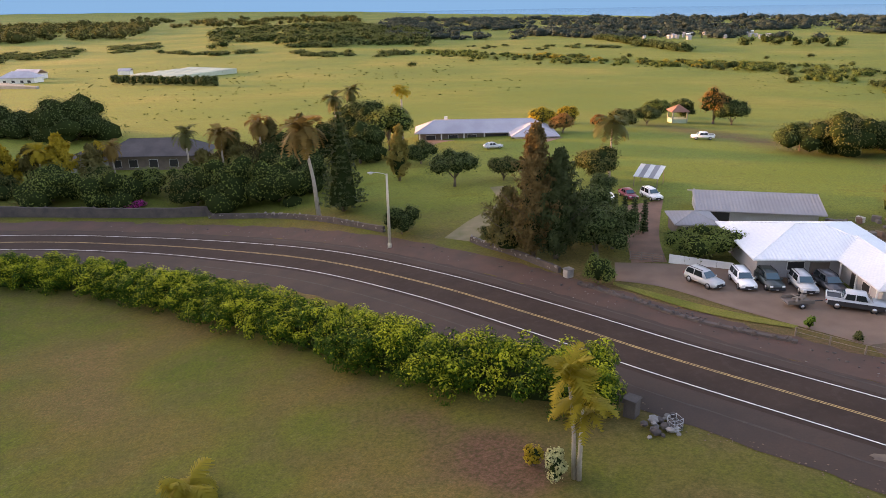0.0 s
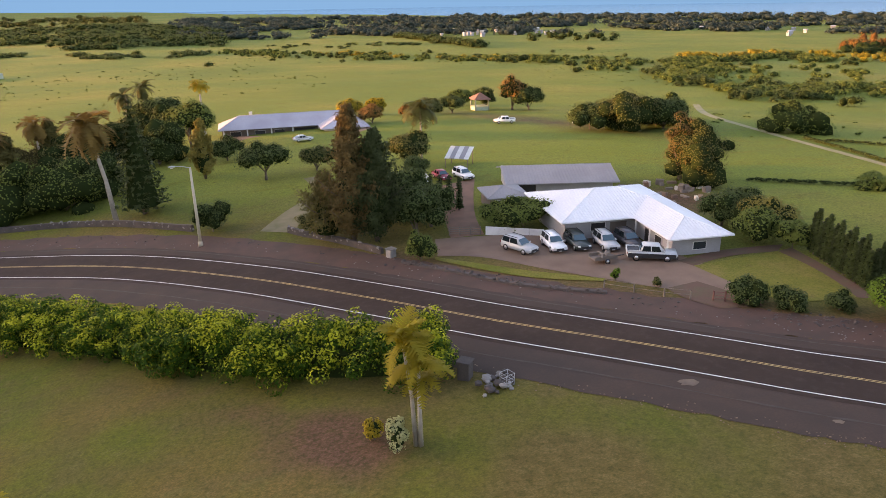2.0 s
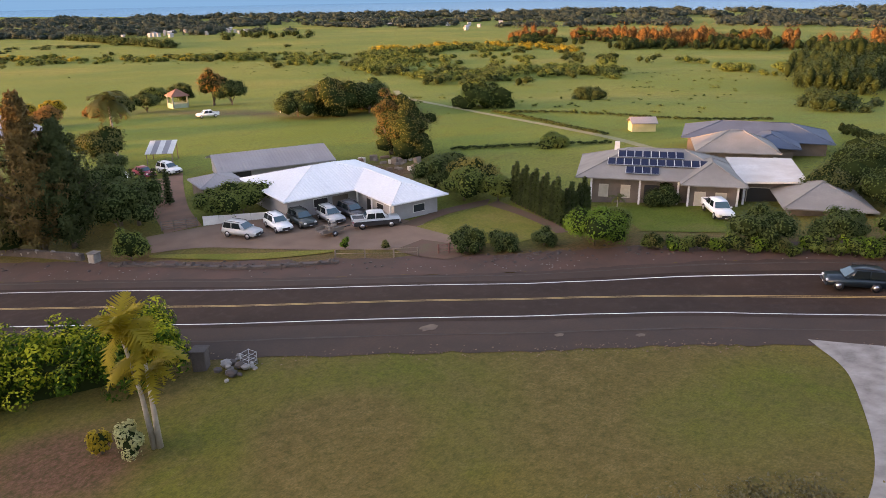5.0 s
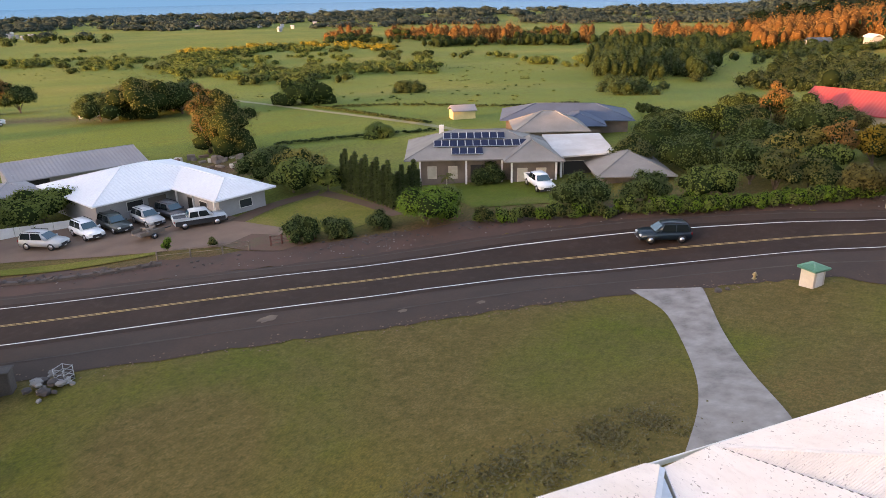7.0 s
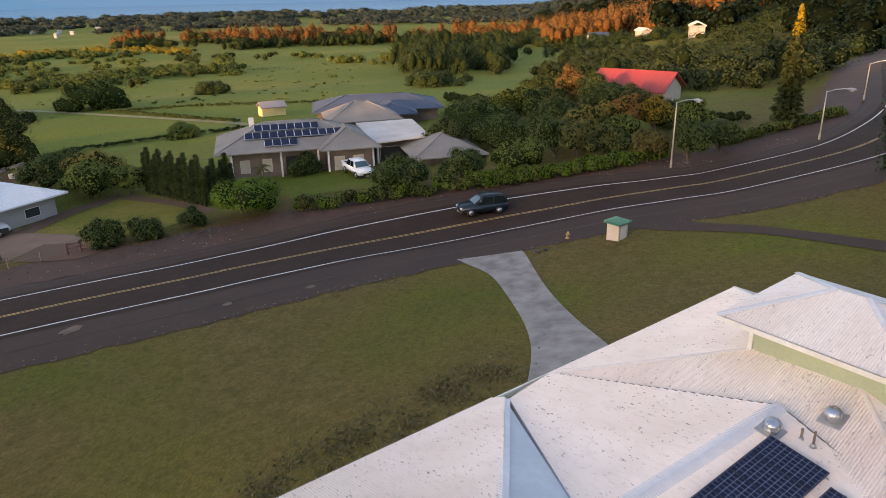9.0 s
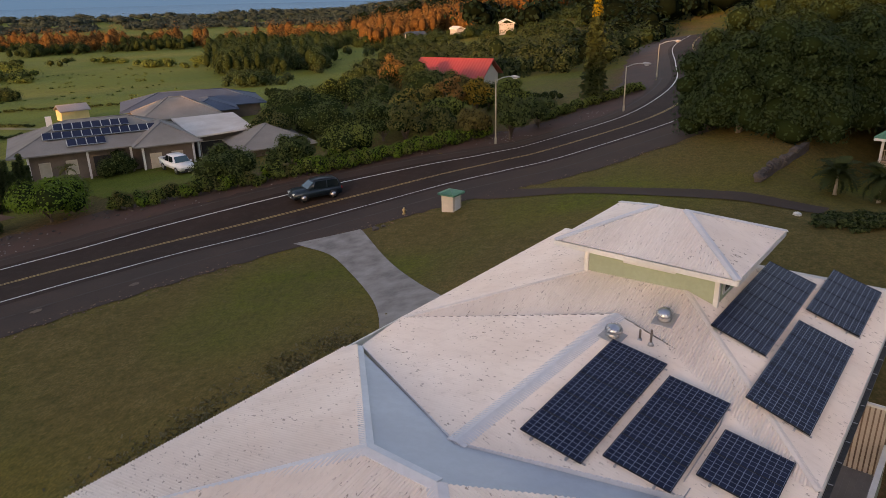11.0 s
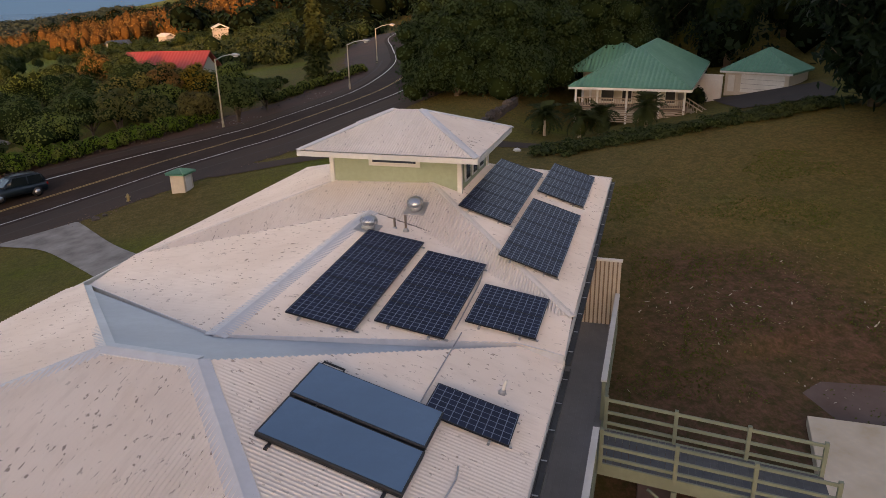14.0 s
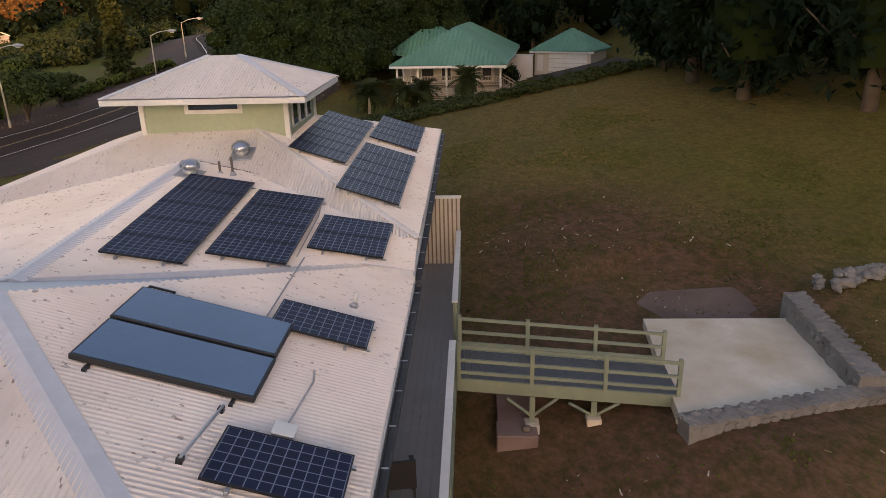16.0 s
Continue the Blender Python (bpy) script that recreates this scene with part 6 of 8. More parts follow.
for x, y, s in ((50.2, 14.0, 0.4), (50.7, 13.5, 0.25), (40.9, -13.2, 0.3)):
    o = place("boulder", stone_mesh(rr, (s, s * 0.8, s * 0.6)), LAVA if x > 44 else WALL_WHITE)
    o.matrix_world = at_plan(x, y, rr.uniform(0, 90), 0.05)
    tagged(o, "single rough boulder lying on the grass", "boulder", "boulders")

# gate pillar, rocks and odd things at the end of the hedge
gp = thing("gate_pillar", at_plan(14.6, 47.9, -40), "dark mossy stone gate pillar with a square cap", "pillar")
part("shaft", bm_box(bmesh.new(), -0.5, -0.5, -0.3, 0.5, 0.5, 1.5, 0.06), LAVA, gp)
part("cap", bm_box(bmesh.new(), -0.58, -0.58, 1.5, 0.58, 0.58, 1.62, 0.03), LAVA, gp)
hp_ = thing("rock_heap", at_plan(16.2, 45.6), "low heap of grey rocks and concrete scraps", "rock heap")
for k in range(30):
    s = rr.uniform(0.18, 0.5)
    o = place("stone", stone_mesh(rr, (s, s * 0.8, s * 0.55)), rr.choice((STONE, LAVA, CONCRETE)), hp_)
    o.matrix_local = pose(rr.uniform(-1.3, 1.5), rr.uniform(-1.3, 1.4), rr.uniform(0.05, 0.35), 0, 0, rr.uniform(0, 360))
cage = thing("wire_crate", at_plan(17.2, 45.4, 20), "grey wire crate standing among the rocks", "crate")
for x in (-0.4, 0.4):
    for y in (-0.4, 0.4):
        tube("post", [(x, y, 0), (x, y, 1.1)], 0.03, GALV, cage, sides=4)
for z in (0.1, 0.4, 0.7, 1.05):
    for a, b in (((-0.4, -0.4), (0.4, -0.4)), ((0.4, -0.4), (0.4, 0.4)), ((0.4, 0.4), (-0.4, 0.4)), ((-0.4, 0.4), (-0.4, -0.4))):
        tube("wire", [(*a, z), (*b, z)], 0.022, GALV, cage, sides=4)

# road mend patches
PATCH = worn("pale_road_patch", (0.17, 0.12, 0.085), (0.09, 0.065, 0.05), 1.0, 0.9, 6, space="World")
for x, y, s in ((29.7, 40.3, 0.7), (35.8, 32.4, 0.35), (40.2, 28.4, 0.35)):
    pts = [(x + s * (1 + 0.3 * math.sin(3 * k)) * math.cos(k * 0.5236), y + 0.8 * s * (1 + 0.25 * math.cos(5 * k)) * math.sin(k * 0.5236)) for k in range(12)]
    me = mesh_of("road_patch", [(px_, py_, ground(px_, py_) + 0.066) for px_, py_ in pts], [tuple(range(12))])
    tagged(place("road_patch", me, PATCH), "small pale mended patch in the asphalt", "patch", "road patches", kind="structure")


# ---------------------------------------------------------------- walls, fences, gate on the seaward side
def wall_line(name, pts, h, thick, material, label, capmat=None):
    """A rough wall along plan points, following the land."""
    P = spline(pts, 8)
    rnd = random.Random(len(pts) * 7 + int(h * 10))
    bm = bmesh.new()
    prev = None
    for i, p in enumerate(P):
        q = P[min(i + 1, len(P) - 1)] - P[max(i - 1, 0)]
        n = Vector((-q.y, q.x)).normalized() * thick / 2
        z = ground(p.x, p.y)
        hh = h * rnd.uniform(0.93, 1.07)
        ring_ = [bm.verts.new((p.x + s * n.x * k, p.y + s * n.y * k, z + zz)) for s, zz, k in ((-1, -0.3, 1.1), (-1, hh, 0.9), (1, hh, 0.9), (1, -0.3, 1.1))]
        if prev:
            for k in range(4):
                bm.faces.new((prev[k], prev[(k + 1) % 4], ring_[(k + 1) % 4], ring_[k]))
        else:
            bm.faces.new(ring_[::-1])
        prev = ring_
    bm.faces.new(prev)
    bmesh.ops.recalc_face_normals(bm, faces=bm.faces)
    w = thing(name, Matrix.Identity(4), label, "wall", kind="structure")
    part("courses", bm, material, w)
    kinds = [stone_mesh(rnd, (0.42, 0.3, 0.22)) for _ in range(5)]
    for k in kinds:
        k.materials.append(capmat or material)
    n = 0
    for i in range(len(P) - 1):
        seg = P[i + 1] - P[i]
        for k in range(max(1, int(seg.length / 0.75))):
            if n > 140:
                break
            f = P[i] + seg * rnd.random()
            o = place("stone", rnd.choice(kinds), None, w)
            o.matrix_local = pose(f.x, f.y, ground(f.x, f.y) + rnd.uniform(0.2, h), rnd.uniform(0, 60), rnd.uniform(0, 60), rnd.uniform(0, 360))
            n += 1
    return w


wall_line("wall_west", [(-120, 132), (-88, 135.2), (-66, 135), (-45.5, 133.6)], 2.0, 0.6, LAVA, "dark lava stone wall along the curve of the road")
wall_line("wall_middle", [(-45.5, 132.0), (-33, 127.5), (-21.9, 119.9), (-9.4, 107.8)], 0.95, 0.5, LAVA, "low dark stone wall along the road", STONE)
wall_line("wall_east", [(4.2, 98.2), (6.2, 95.0), (9.6, 90.6), (14.6, 82.4)], 0.8, 0.5, LAVA, "low curving dark stone wall before the tall trees", STONE)
wall_line("wall_bank", [(47.8, -12.9), (50.0, -14.4), (52.1, -15.9), (56.4, -18.8)], 0.5, 0.45, LAVA, "low dark lava stone edging across the neighbouring lawn")
wall_line("wall_yard", [(16.2, 78.0), (21.3, 71.4), (26.0, 64.9), (33, 59.0)], 0.25, 0.6, LAVA, "crumbling edge of stones beside the gravel yard")
for x, y in ((15.4, 80.8),):
    p = thing("gate_pillar", at_plan(x, y, 30), "short weathered stone gate pillar", "pillar", "gate pillars")
    part("shaft", bm_box(bmesh.new(), -0.5, -0.5, -0.3, 0.5, 0.5, 1.0, 0.1), CONCRETE, p)
    part("cap", bm_box(bmesh.new(), -0.56, -0.56, 1.0, 0.56, 0.56, 1.12, 0.04), STONE, p)
ww = thing("garden_wall", at_plan(28.5, 83.2, -28), "pale rendered low wall beside the gate", "wall")
for i in range(4):
    box("panel", (i * 1.9, 0, -0.4), (i * 1.9 + 1.86, 0.2, 1.15), WALL_WHITE, ww, bevel=0.02)
gt = thing("gate", at_plan(24.0, 84.9, -19), "brown barred farm gate across the lane", "gate")
for z in (0.3, 0.6, 0.9, 1.2):
    box("bar", (0, 0, z), (4.2, 0.06, z + 0.08), WALL_BROWN, gt)
for x in (0, 1.4, 2.8, 4.1):
    box("upright", (x, -0.01, 0.1), (x + 0.1, 0.07, 1.35), WALL_BROWN, gt)


def post_fence(pts, label, h=1.1, gap=2.4, material=None, rails=(0.5, 0.95)):
    f = thing("fence", Matrix.Identity(4), label, "fence", "fences")
    P = spline(pts, 10)
    run, last = 0.0, None
    for i, p in enumerate(P):
        if last is not None:
            run += (p - P[i - 1]).length
        if last is None or run >= gap:
            z = ground(p.x, p.y)
            box("post", (p.x - 0.06, p.y - 0.06, z - 0.2), (p.x + 0.06, p.y + 0.06, z + h), material or WOOD, f)
            if last is not None:
                for r in rails:
                    tube("rail", [(last.x, last.y, ground(last.x, last.y) + r), (p.x, p.y, z + r)], 0.03, material or WOOD, f, sides=4)
            last, run = p, 0.0
    return f


post_fence([(33.5, 60.5), (38.0, 55.6), (41.0, 53.4)], "low grey post and rail fence by the yard", 0.9)
RUST = worn("rusty_red_paint", (0.22, 0.085, 0.065), (0.15, 0.06, 0.045), 2, 0.7)
post_fence([(41.2, 53.3), (43.2, 52.0), (45.0, 50.6)], "rusty red metal gate panels across the drive", 1.1, 0.9, RUST, (0.3, 0.6, 0.95))
trl = spline([(150, 215), (130, 179), (114, 130), (106, 85), (98, 66)], 8)
trr = spline([(152.2, 214.4), (132.2, 178), (115.9, 129.4), (108, 84.7), (99.8, 64.7)], 8)
tagged(place("farm_track", drape("farm_track", trl, trr, PALE_TRACK, 0.08, cross=2), PALE_TRACK), "pale earth track across the pasture", "track", kind="structure")
WORN_PATH = worn("worn_earth_path", (0.22, 0.165, 0.085), (0.14, 0.125, 0.045), 0.5, 0.95, 4, space="World")
pth_l = spline([(0.2, 101.0), (4, 108), (9.5, 117), (9, 128)], 6)
pth_r = spline([(4.6, 97.6), (8, 106), (12.5, 116), (12, 128)], 6)
tagged(place("garden_path", drape("garden_path", pth_l, pth_r, WORN_PATH, 0.06, cross=2), WORN_PATH), "worn earth path up the lawn", "path", kind="structure")


# ---------------------------------------------------------------- plants
LEAF = {
    "hedge": leafy("hedge_leaves", (0.003, 0.014, 0.002), (0.045, 0.110, 0.008), (0.52, 0.52, 0.035), patch=0.4, cut=0.92, mottle=0.15),
    "dark": leafy("dark_leaves", (0.034, 0.058, 0.020), (0.078, 0.106, 0.034)),
    "mid": leafy("mid_leaves", (0.060, 0.096, 0.022), (0.135, 0.170, 0.040)),
    "olive": leafy("olive_leaves", (0.058, 0.070, 0.022), (0.115, 0.116, 0.036)),
    # blue-grey tone puts distance haze into the leaf colour
    "far": leafy("hazed_distant_leaves", (0.028, 0.046, 0.042), (0.048, 0.066, 0.052)),
    "bright": leafy("bright_leaves", (0.050, 0.105, 0.014), (0.120, 0.200, 0.024)),
    # besides yellow plants, gold paints low sunlight onto lit crowns
    "gold": leafy("gold_leaves", (0.14, 0.12, 0.012), (0.38, 0.27, 0.025)),
    "iron": leafy("ironwood_needles", (0.048, 0.056, 0.020), (0.135, 0.115, 0.036)),
    "pale": leafy("variegated_leaves", (0.16, 0.18, 0.07), (0.48, 0.46, 0.22)),
    "cypress": leafy("cypress_scales", (0.022, 0.040, 0.015), (0.060, 0.078, 0.028)),
    "pink": leafy("bougainvillea", (0.35, 0.02, 0.16), (0.55, 0.04, 0.28)),
    "palm": leafy("palm_leaflets", (0.075, 0.095, 0.010), (0.37, 0.27, 0.028), patch=0.9),
    # orange puts the low red sun into the leaf colour
    "orange": leafy("sun_orange_leaves", (0.13, 0.076, 0.026), (0.26, 0.138, 0.042)),
    # near-black tone puts the hillside's shade into the leaf colour
    "shade": leafy("shaded_wood_leaves", (0.0045, 0.012, 0.006), (0.0110, 0.0245, 0.0110)),
    # orange-brown carries the sunset glow on the palm crowns
    "redpalm": leafy("sunlit_palm_leaflets", (0.085, 0.068, 0.02), (0.25, 0.15, 0.042)),
    "grove": leafy("grove_leaves", (0.015, 0.032, 0.014), (0.044, 0.072, 0.028)),
    # rust tone paints orange sunlight onto the needles
    "rust": leafy("sunlit_rust_needles", (0.052, 0.046, 0.018), (0.150, 0.100, 0.035)),
    "amber": leafy("amber_leaves", (0.105, 0.085, 0.014), (0.27, 0.185, 0.028)),
    "lit": leafy("yellow_green_leaves", (0.095, 0.090, 0.022), (0.235, 0.190, 0.048)),
}
# dark solids inside crowns paint the shade between the leaves
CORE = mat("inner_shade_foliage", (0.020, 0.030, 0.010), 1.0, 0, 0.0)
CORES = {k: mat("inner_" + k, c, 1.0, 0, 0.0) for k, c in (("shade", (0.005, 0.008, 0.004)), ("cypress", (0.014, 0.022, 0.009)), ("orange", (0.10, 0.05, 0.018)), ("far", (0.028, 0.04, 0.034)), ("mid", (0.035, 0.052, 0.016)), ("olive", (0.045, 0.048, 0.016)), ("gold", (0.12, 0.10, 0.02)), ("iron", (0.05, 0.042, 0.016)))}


def mesh_arrays(name, verts, quads):
    me = bpy.data.meshes.new(name)
    me.vertices.add(len(verts))
    me.vertices.foreach_set("co", np.asarray(verts, np.float32).ravel())
    n = len(quads)
    me.loops.add(4 * n)
    me.loops.foreach_set("vertex_index", np.asarray(quads, np.int32).ravel())
    me.polygons.add(n)
    me.polygons.foreach_set("loop_start", np.arange(0, 4 * n, 4, dtype=np.int32))
    me.update(calc_edges=True)
    return me


def leaf_quads(pos, nrm, size, rng, aspect=1.7, loose=0.55):
    """Leaf-shaped quads at pos, facing roughly along nrm."""
    n = len(pos)
    d = nrm + rng.normal(0, loose, (n, 3))
    d /= np.linalg.norm(d, axis=1)[:, None] + 1e-9
    t = np.cross(d, rng.normal(0, 1, (n, 3)))
    t /= np.linalg.norm(t, axis=1)[:, None] + 1e-9
    b = np.cross(d, t)
    s = size * rng.uniform(0.6, 1.3, n)[:, None]
    q = np.stack([pos - t * s * aspect * 0.5, pos + b * s * 0.42 + d * s * 0.12, pos + t * s * aspect * 0.5, pos - b * s * 0.42 + d * s * 0.12], 1)
    return q.reshape(-1, 3)


def clump_crown(name, clumps, per, size, material, seed, aspect=1.7, inner=0.72, loose=0.42, top_light=0.0, clump_tone=None):
    """A crown of leaf clumps. clumps: (x, y, z, rx, ry, rz)."""
    rng = np.random.default_rng(seed)
    C = np.asarray(clumps, float)
    idx = np.repeat(np.arange(len(C)), per)
    v = rng.normal(0, 1, (len(idx), 3))
    v /= np.linalg.norm(v, axis=1)[:, None]
    r = rng.uniform(inner, 1.18, len(idx))[:, None] ** 0.9
    pos = C[idx, :3] + v * r * C[idx, 3:6]
    keep = v[:, 2] > -0.75
    pos, v, idx = pos[keep], v[keep], idx[keep]
    verts = leaf_quads(pos, v + np.array((0, 0, 0.35)), size, rng, aspect, loose)
    me = mesh_arrays(name, verts, np.arange(len(verts)).reshape(-1, 4))
    me.materials.append(material)
    if top_light:
        at = me.attributes.new("top_light", "FLOAT", "POINT")
        # leaves on top of a clump are painted lighter, as if lit
        k = 0.62 * v[:, 2] + 0.38 * rng.uniform(0, 1, len(v)) * top_light
        if clump_tone is not None:
            k = k + np.asarray(clump_tone)[idx]
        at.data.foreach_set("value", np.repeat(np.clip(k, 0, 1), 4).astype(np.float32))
    return me


def ico():
    bm = bmesh.new()
    bmesh.ops.create_icosphere(bm, subdivisions=1, radius=1)
    bm.verts.ensure_lookup_table()
    v = np.array([q.co[:] for q in bm.verts])
    f = np.array([[q.index for q in p.verts] for p in bm.faces])
    bm.free()
    return v, f


ICO_V, ICO_F = ico()


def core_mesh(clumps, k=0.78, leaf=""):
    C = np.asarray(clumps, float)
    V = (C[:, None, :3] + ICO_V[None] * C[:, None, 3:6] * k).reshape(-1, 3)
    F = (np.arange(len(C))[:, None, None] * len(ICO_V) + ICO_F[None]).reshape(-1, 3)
    me = bpy.data.meshes.new("shade_core")
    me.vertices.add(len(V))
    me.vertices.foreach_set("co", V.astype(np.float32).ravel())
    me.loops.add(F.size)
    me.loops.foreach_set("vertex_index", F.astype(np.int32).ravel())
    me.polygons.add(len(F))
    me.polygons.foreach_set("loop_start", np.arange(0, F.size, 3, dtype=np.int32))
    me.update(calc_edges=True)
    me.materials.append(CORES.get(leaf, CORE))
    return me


def broadleaf(x, y, h, w, leaf="mid", label="broad green tree with a dense rounded crown", seed=1, trunk=0.28, per=90, size=0.42, clumps=26, name="tree", category="tree", dz=0.0, group=""):
    """Trunk, limbs and an uneven crown of leaf clumps."""
    rnd = random.Random(seed * 13 + 5)
    t = thing(name, at_plan(x, y, 0, dz), label, category, group)
    th = h * trunk
    C = []
    for k in range(clumps):
        a, e = rnd.uniform(0, 2 * math.pi), rnd.uniform(-0.35 if trunk > 0.05 else -0.95, 1.0)
        rr_ = rnd.uniform(0.45, 0.95)
        f = math.sqrt(max(0, 1 - max(0, e) ** 2)) * rr_
        cz = th + (h - th) * (0.42 + 0.45 * e * rr_)
        s = rnd.uniform(0.20, 0.34) * w * 0.5 * (1.25 - 0.3 * e)
        C.append((f * w * 0.42 * math.cos(a), f * w * 0.42 * math.sin(a), cz, s * 1.15, s * 1.15, s * rnd.uniform(0.75, 1.0)))
    C.append((0, 0, th + (h - th) * 0.5, w * 0.3, w * 0.3, (h - th) * 0.38))
    tr_ = max(0.08, h * 0.028)
    tk = tube("trunk", [(0, 0, -0.3), (rnd.uniform(-0.1, 0.1), rnd.uniform(-0.1, 0.1), th * 0.6), (0, 0, th + (h - th) * 0.35)], [tr_ * 1.5, tr_ * 1.1, tr_ * 0.5], BARK, t)
    for k in range(5):
        c = C[k]
        tube("limb", [(0, 0, th * 0.7), (c[0] * 0.5, c[1] * 0.5, (th * 0.7 + c[2]) / 2 + 0.1 * h * 0.3), c[:3]], [tr_ * 0.6, tr_ * 0.42, tr_ * 0.15], BARK, tk, sides=6)
    place("crown", clump_crown("crown", C, int(per * 1.8), size * 0.58, LEAF[leaf], seed, 1.25, loose=0.3, top_light=0.6), None, t)
    place("shade_core", core_mesh(C, 0.78, "iron" if leaf == "iron" else ""), None, t)
    return t


def shrub(x, y, h, w, leaf="mid", label="rounded green garden shrub", seed=1, per=80, size=0.28, clumps=12, group="", dz=0.0):
    rnd = random.Random(seed * 7 + 1)
    t = thing("shrub", at_plan(x, y, 0, dz), label, "shrub", group)
    C = [(0, 0, h * 0.45, w * 0.34, w * 0.34, h * 0.42)]
    for k in range(clumps):
        a = rnd.uniform(0, 2 * math.pi)
        f = rnd.uniform(0.4, 0.9) * w * 0.36
        s = rnd.uniform(0.28, 0.42) * w * 0.5
        C.append((f * math.cos(a), f * math.sin(a), h * rnd.uniform(0.22, 0.78), s, s, min(s, h * 0.3)))
    tube("stem", [(0, 0, -0.2), (0, 0, h * 0.5)], [0.09, 0.04], BARK, t, sides=6)
    place("crown", clump_crown("crown", C, int(per * 1.5), size * 0.62, LEAF[leaf], seed + 100, 1.25, loose=0.3, top_light=0.6), None, t)
    place("shade_core", core_mesh(C, 0.82), None, t)
    return t


def conifer(x, y, h, w, leaf="dark", label="dark layered pine with drooping branches", seed=1, tiers=16, name="conifer_tree", power=0.85, per=26, size=0.42):
    """A straight trunk with whorls of flat branches."""
    rnd = random.Random(seed * 3 + 2)
    rng = np.random.default_rng(seed)
    t = thing(name, at_plan(x, y), label, "tree")
    tube("trunk", [(0, 0, -0.3), (0, 0, h * 0.6), (0, 0, h)], [h * 0.018 + 0.06, h * 0.011 + 0.03, 0.03], BARK, t)
    P, Nn = [], []
    for k in range(tiers):
        f = (k + 0.5) / tiers
        z = h * (0.06 + 0.92 * f)
        reach = w * 0.5 * (1 - f) ** power * rnd.uniform(0.82, 1.1) + 0.12
        nb = 9 if reach > 1 else 6
        for b in range(nb):
            a = 2 * math.pi * (b + rnd.random() * 0.7) / nb
            L = reach * rnd.uniform(0.75, 1.08)
            m = int(per * max(0.25, L / (w * 0.5)))
            s = rng.uniform(0.1, 1.0, m) ** 0.75
            side = rng.normal(0, 0.11, m) * L * s
            droop = -0.16 * L * s + 0.10 * L * s ** 3
            px_ = np.cos(a) * L * s - np.sin(a) * side
            py_ = np.sin(a) * L * s + np.cos(a) * side
            P.append(np.stack([px_, py_, z + droop + rng.normal(0, 0.05, m) * h * 0.08], 1))
            Nn.append(np.tile((0.25 * math.cos(a), 0.25 * math.sin(a), 1.0), (m, 1)))
    P, Nn = np.concatenate(P), np.concatenate(Nn)
    v = leaf_quads(P, Nn, size, rng, 2.2)
    me = mesh_arrays("foliage", v, np.arange(len(v)).reshape(-1, 4))
    me.materials.append(LEAF[leaf])
    place("foliage", me, None, t)
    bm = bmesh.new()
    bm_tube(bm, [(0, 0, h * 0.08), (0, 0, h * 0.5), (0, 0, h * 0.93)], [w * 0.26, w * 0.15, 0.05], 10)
    part("shade_core", bm, CORE, t)
    return t


def frond_mesh(L, seed, droop=0.9, width=0.62, n=20):
    """One feather frond: a bent midrib with drooping leaflets that grow from it."""
    rng = np.random.default_rng(seed)
    s = np.linspace(0.04, 1, n + 1)
    x = L * (s - 0.18 * s ** 3)
    z = L * (0.55 * s - droop * s ** 2)
    V = [(x[i], 0, z[i]) for i in range(n + 1)]
    Q = []
    for i in range(n):
        wl = width * L * 0.5 * math.sin(math.pi * min(1, 0.12 + s[i] * 0.85)) * rng.uniform(0.75, 1.15)
        for sd in (-1, 1):
            k = len(V)
            dz = -wl * rng.uniform(0.3, 0.9)
            e = L / n * 0.55
            V += [(x[i] + wl * 0.5 + e, sd * wl, z[i] + dz), (x[i] + wl * 0.5, sd * wl, z[i] + dz)]
            Q.append((i, i + 1, k, k + 1) if sd > 0 else (i + 1, i, k + 1, k))
    return mesh_arrays("frond", np.array(V), np.array(Q))


def palm(x, y, h, crown, leaf="palm", fronds=14, label="feather palm with a pale ringed trunk", seed=1, lean=0.0, stems=1, bend=0.0, droop=0.9, trunk_r=None, spread=0.9, fall=0.14, rise=(-32, 42)):
    rnd = random.Random(seed)
    t = thing("palm_tree", at_plan(x, y), label, "palm")
    kinds = [frond_mesh(crown * 0.5, seed * 10 + k, droop * rnd.uniform(0.85, 1.15)) for k in range(4)]
    for k in kinds:
        k.materials.append(LEAF[leaf])
    r = trunk_r or max(0.07, h * 0.018)
    for s in range(stems):
        a = 2 * math.pi * s / max(1, stems) + seed
        ox, oy = (0.2 * math.cos(a), 0.2 * math.sin(a)) if stems > 1 else (0, 0)
        hh = h * (1 - fall * s) if stems > 1 else h
        tx, ty = ox * (1 + spread * 2) + lean * hh, oy * (1 + spread * 2) + bend * hh
        top = Vector((tx, ty, hh * 0.86))
        tk = tube("trunk", [(ox, oy, -0.2), (ox + (tx - ox) * 0.3, oy + (ty - oy) * 0.3, hh * 0.42), top], [r * 1.5, r, r * 0.75], PALM_BARK, t)
        tube("crownshaft", [top, top + Vector((0, 0, hh * 0.06))], [r * 0.9, r * 0.5], LEAF["gold"], tk)
        for k in range(fronds):
            o = place("frond", kinds[k % 4], None, t)
            up = rnd.uniform(*rise)
            o.matrix_local = Matrix.Translation(top + Vector((0, 0, hh * 0.05))) @ rot(k * 360 / fronds + rnd.uniform(-14, 14)) @ Matrix.Rotation(radians(-up), 4, "Y") @ Matrix.Diagonal((rnd.uniform(0.8, 1.1),) * 3 + (1,))
    return t


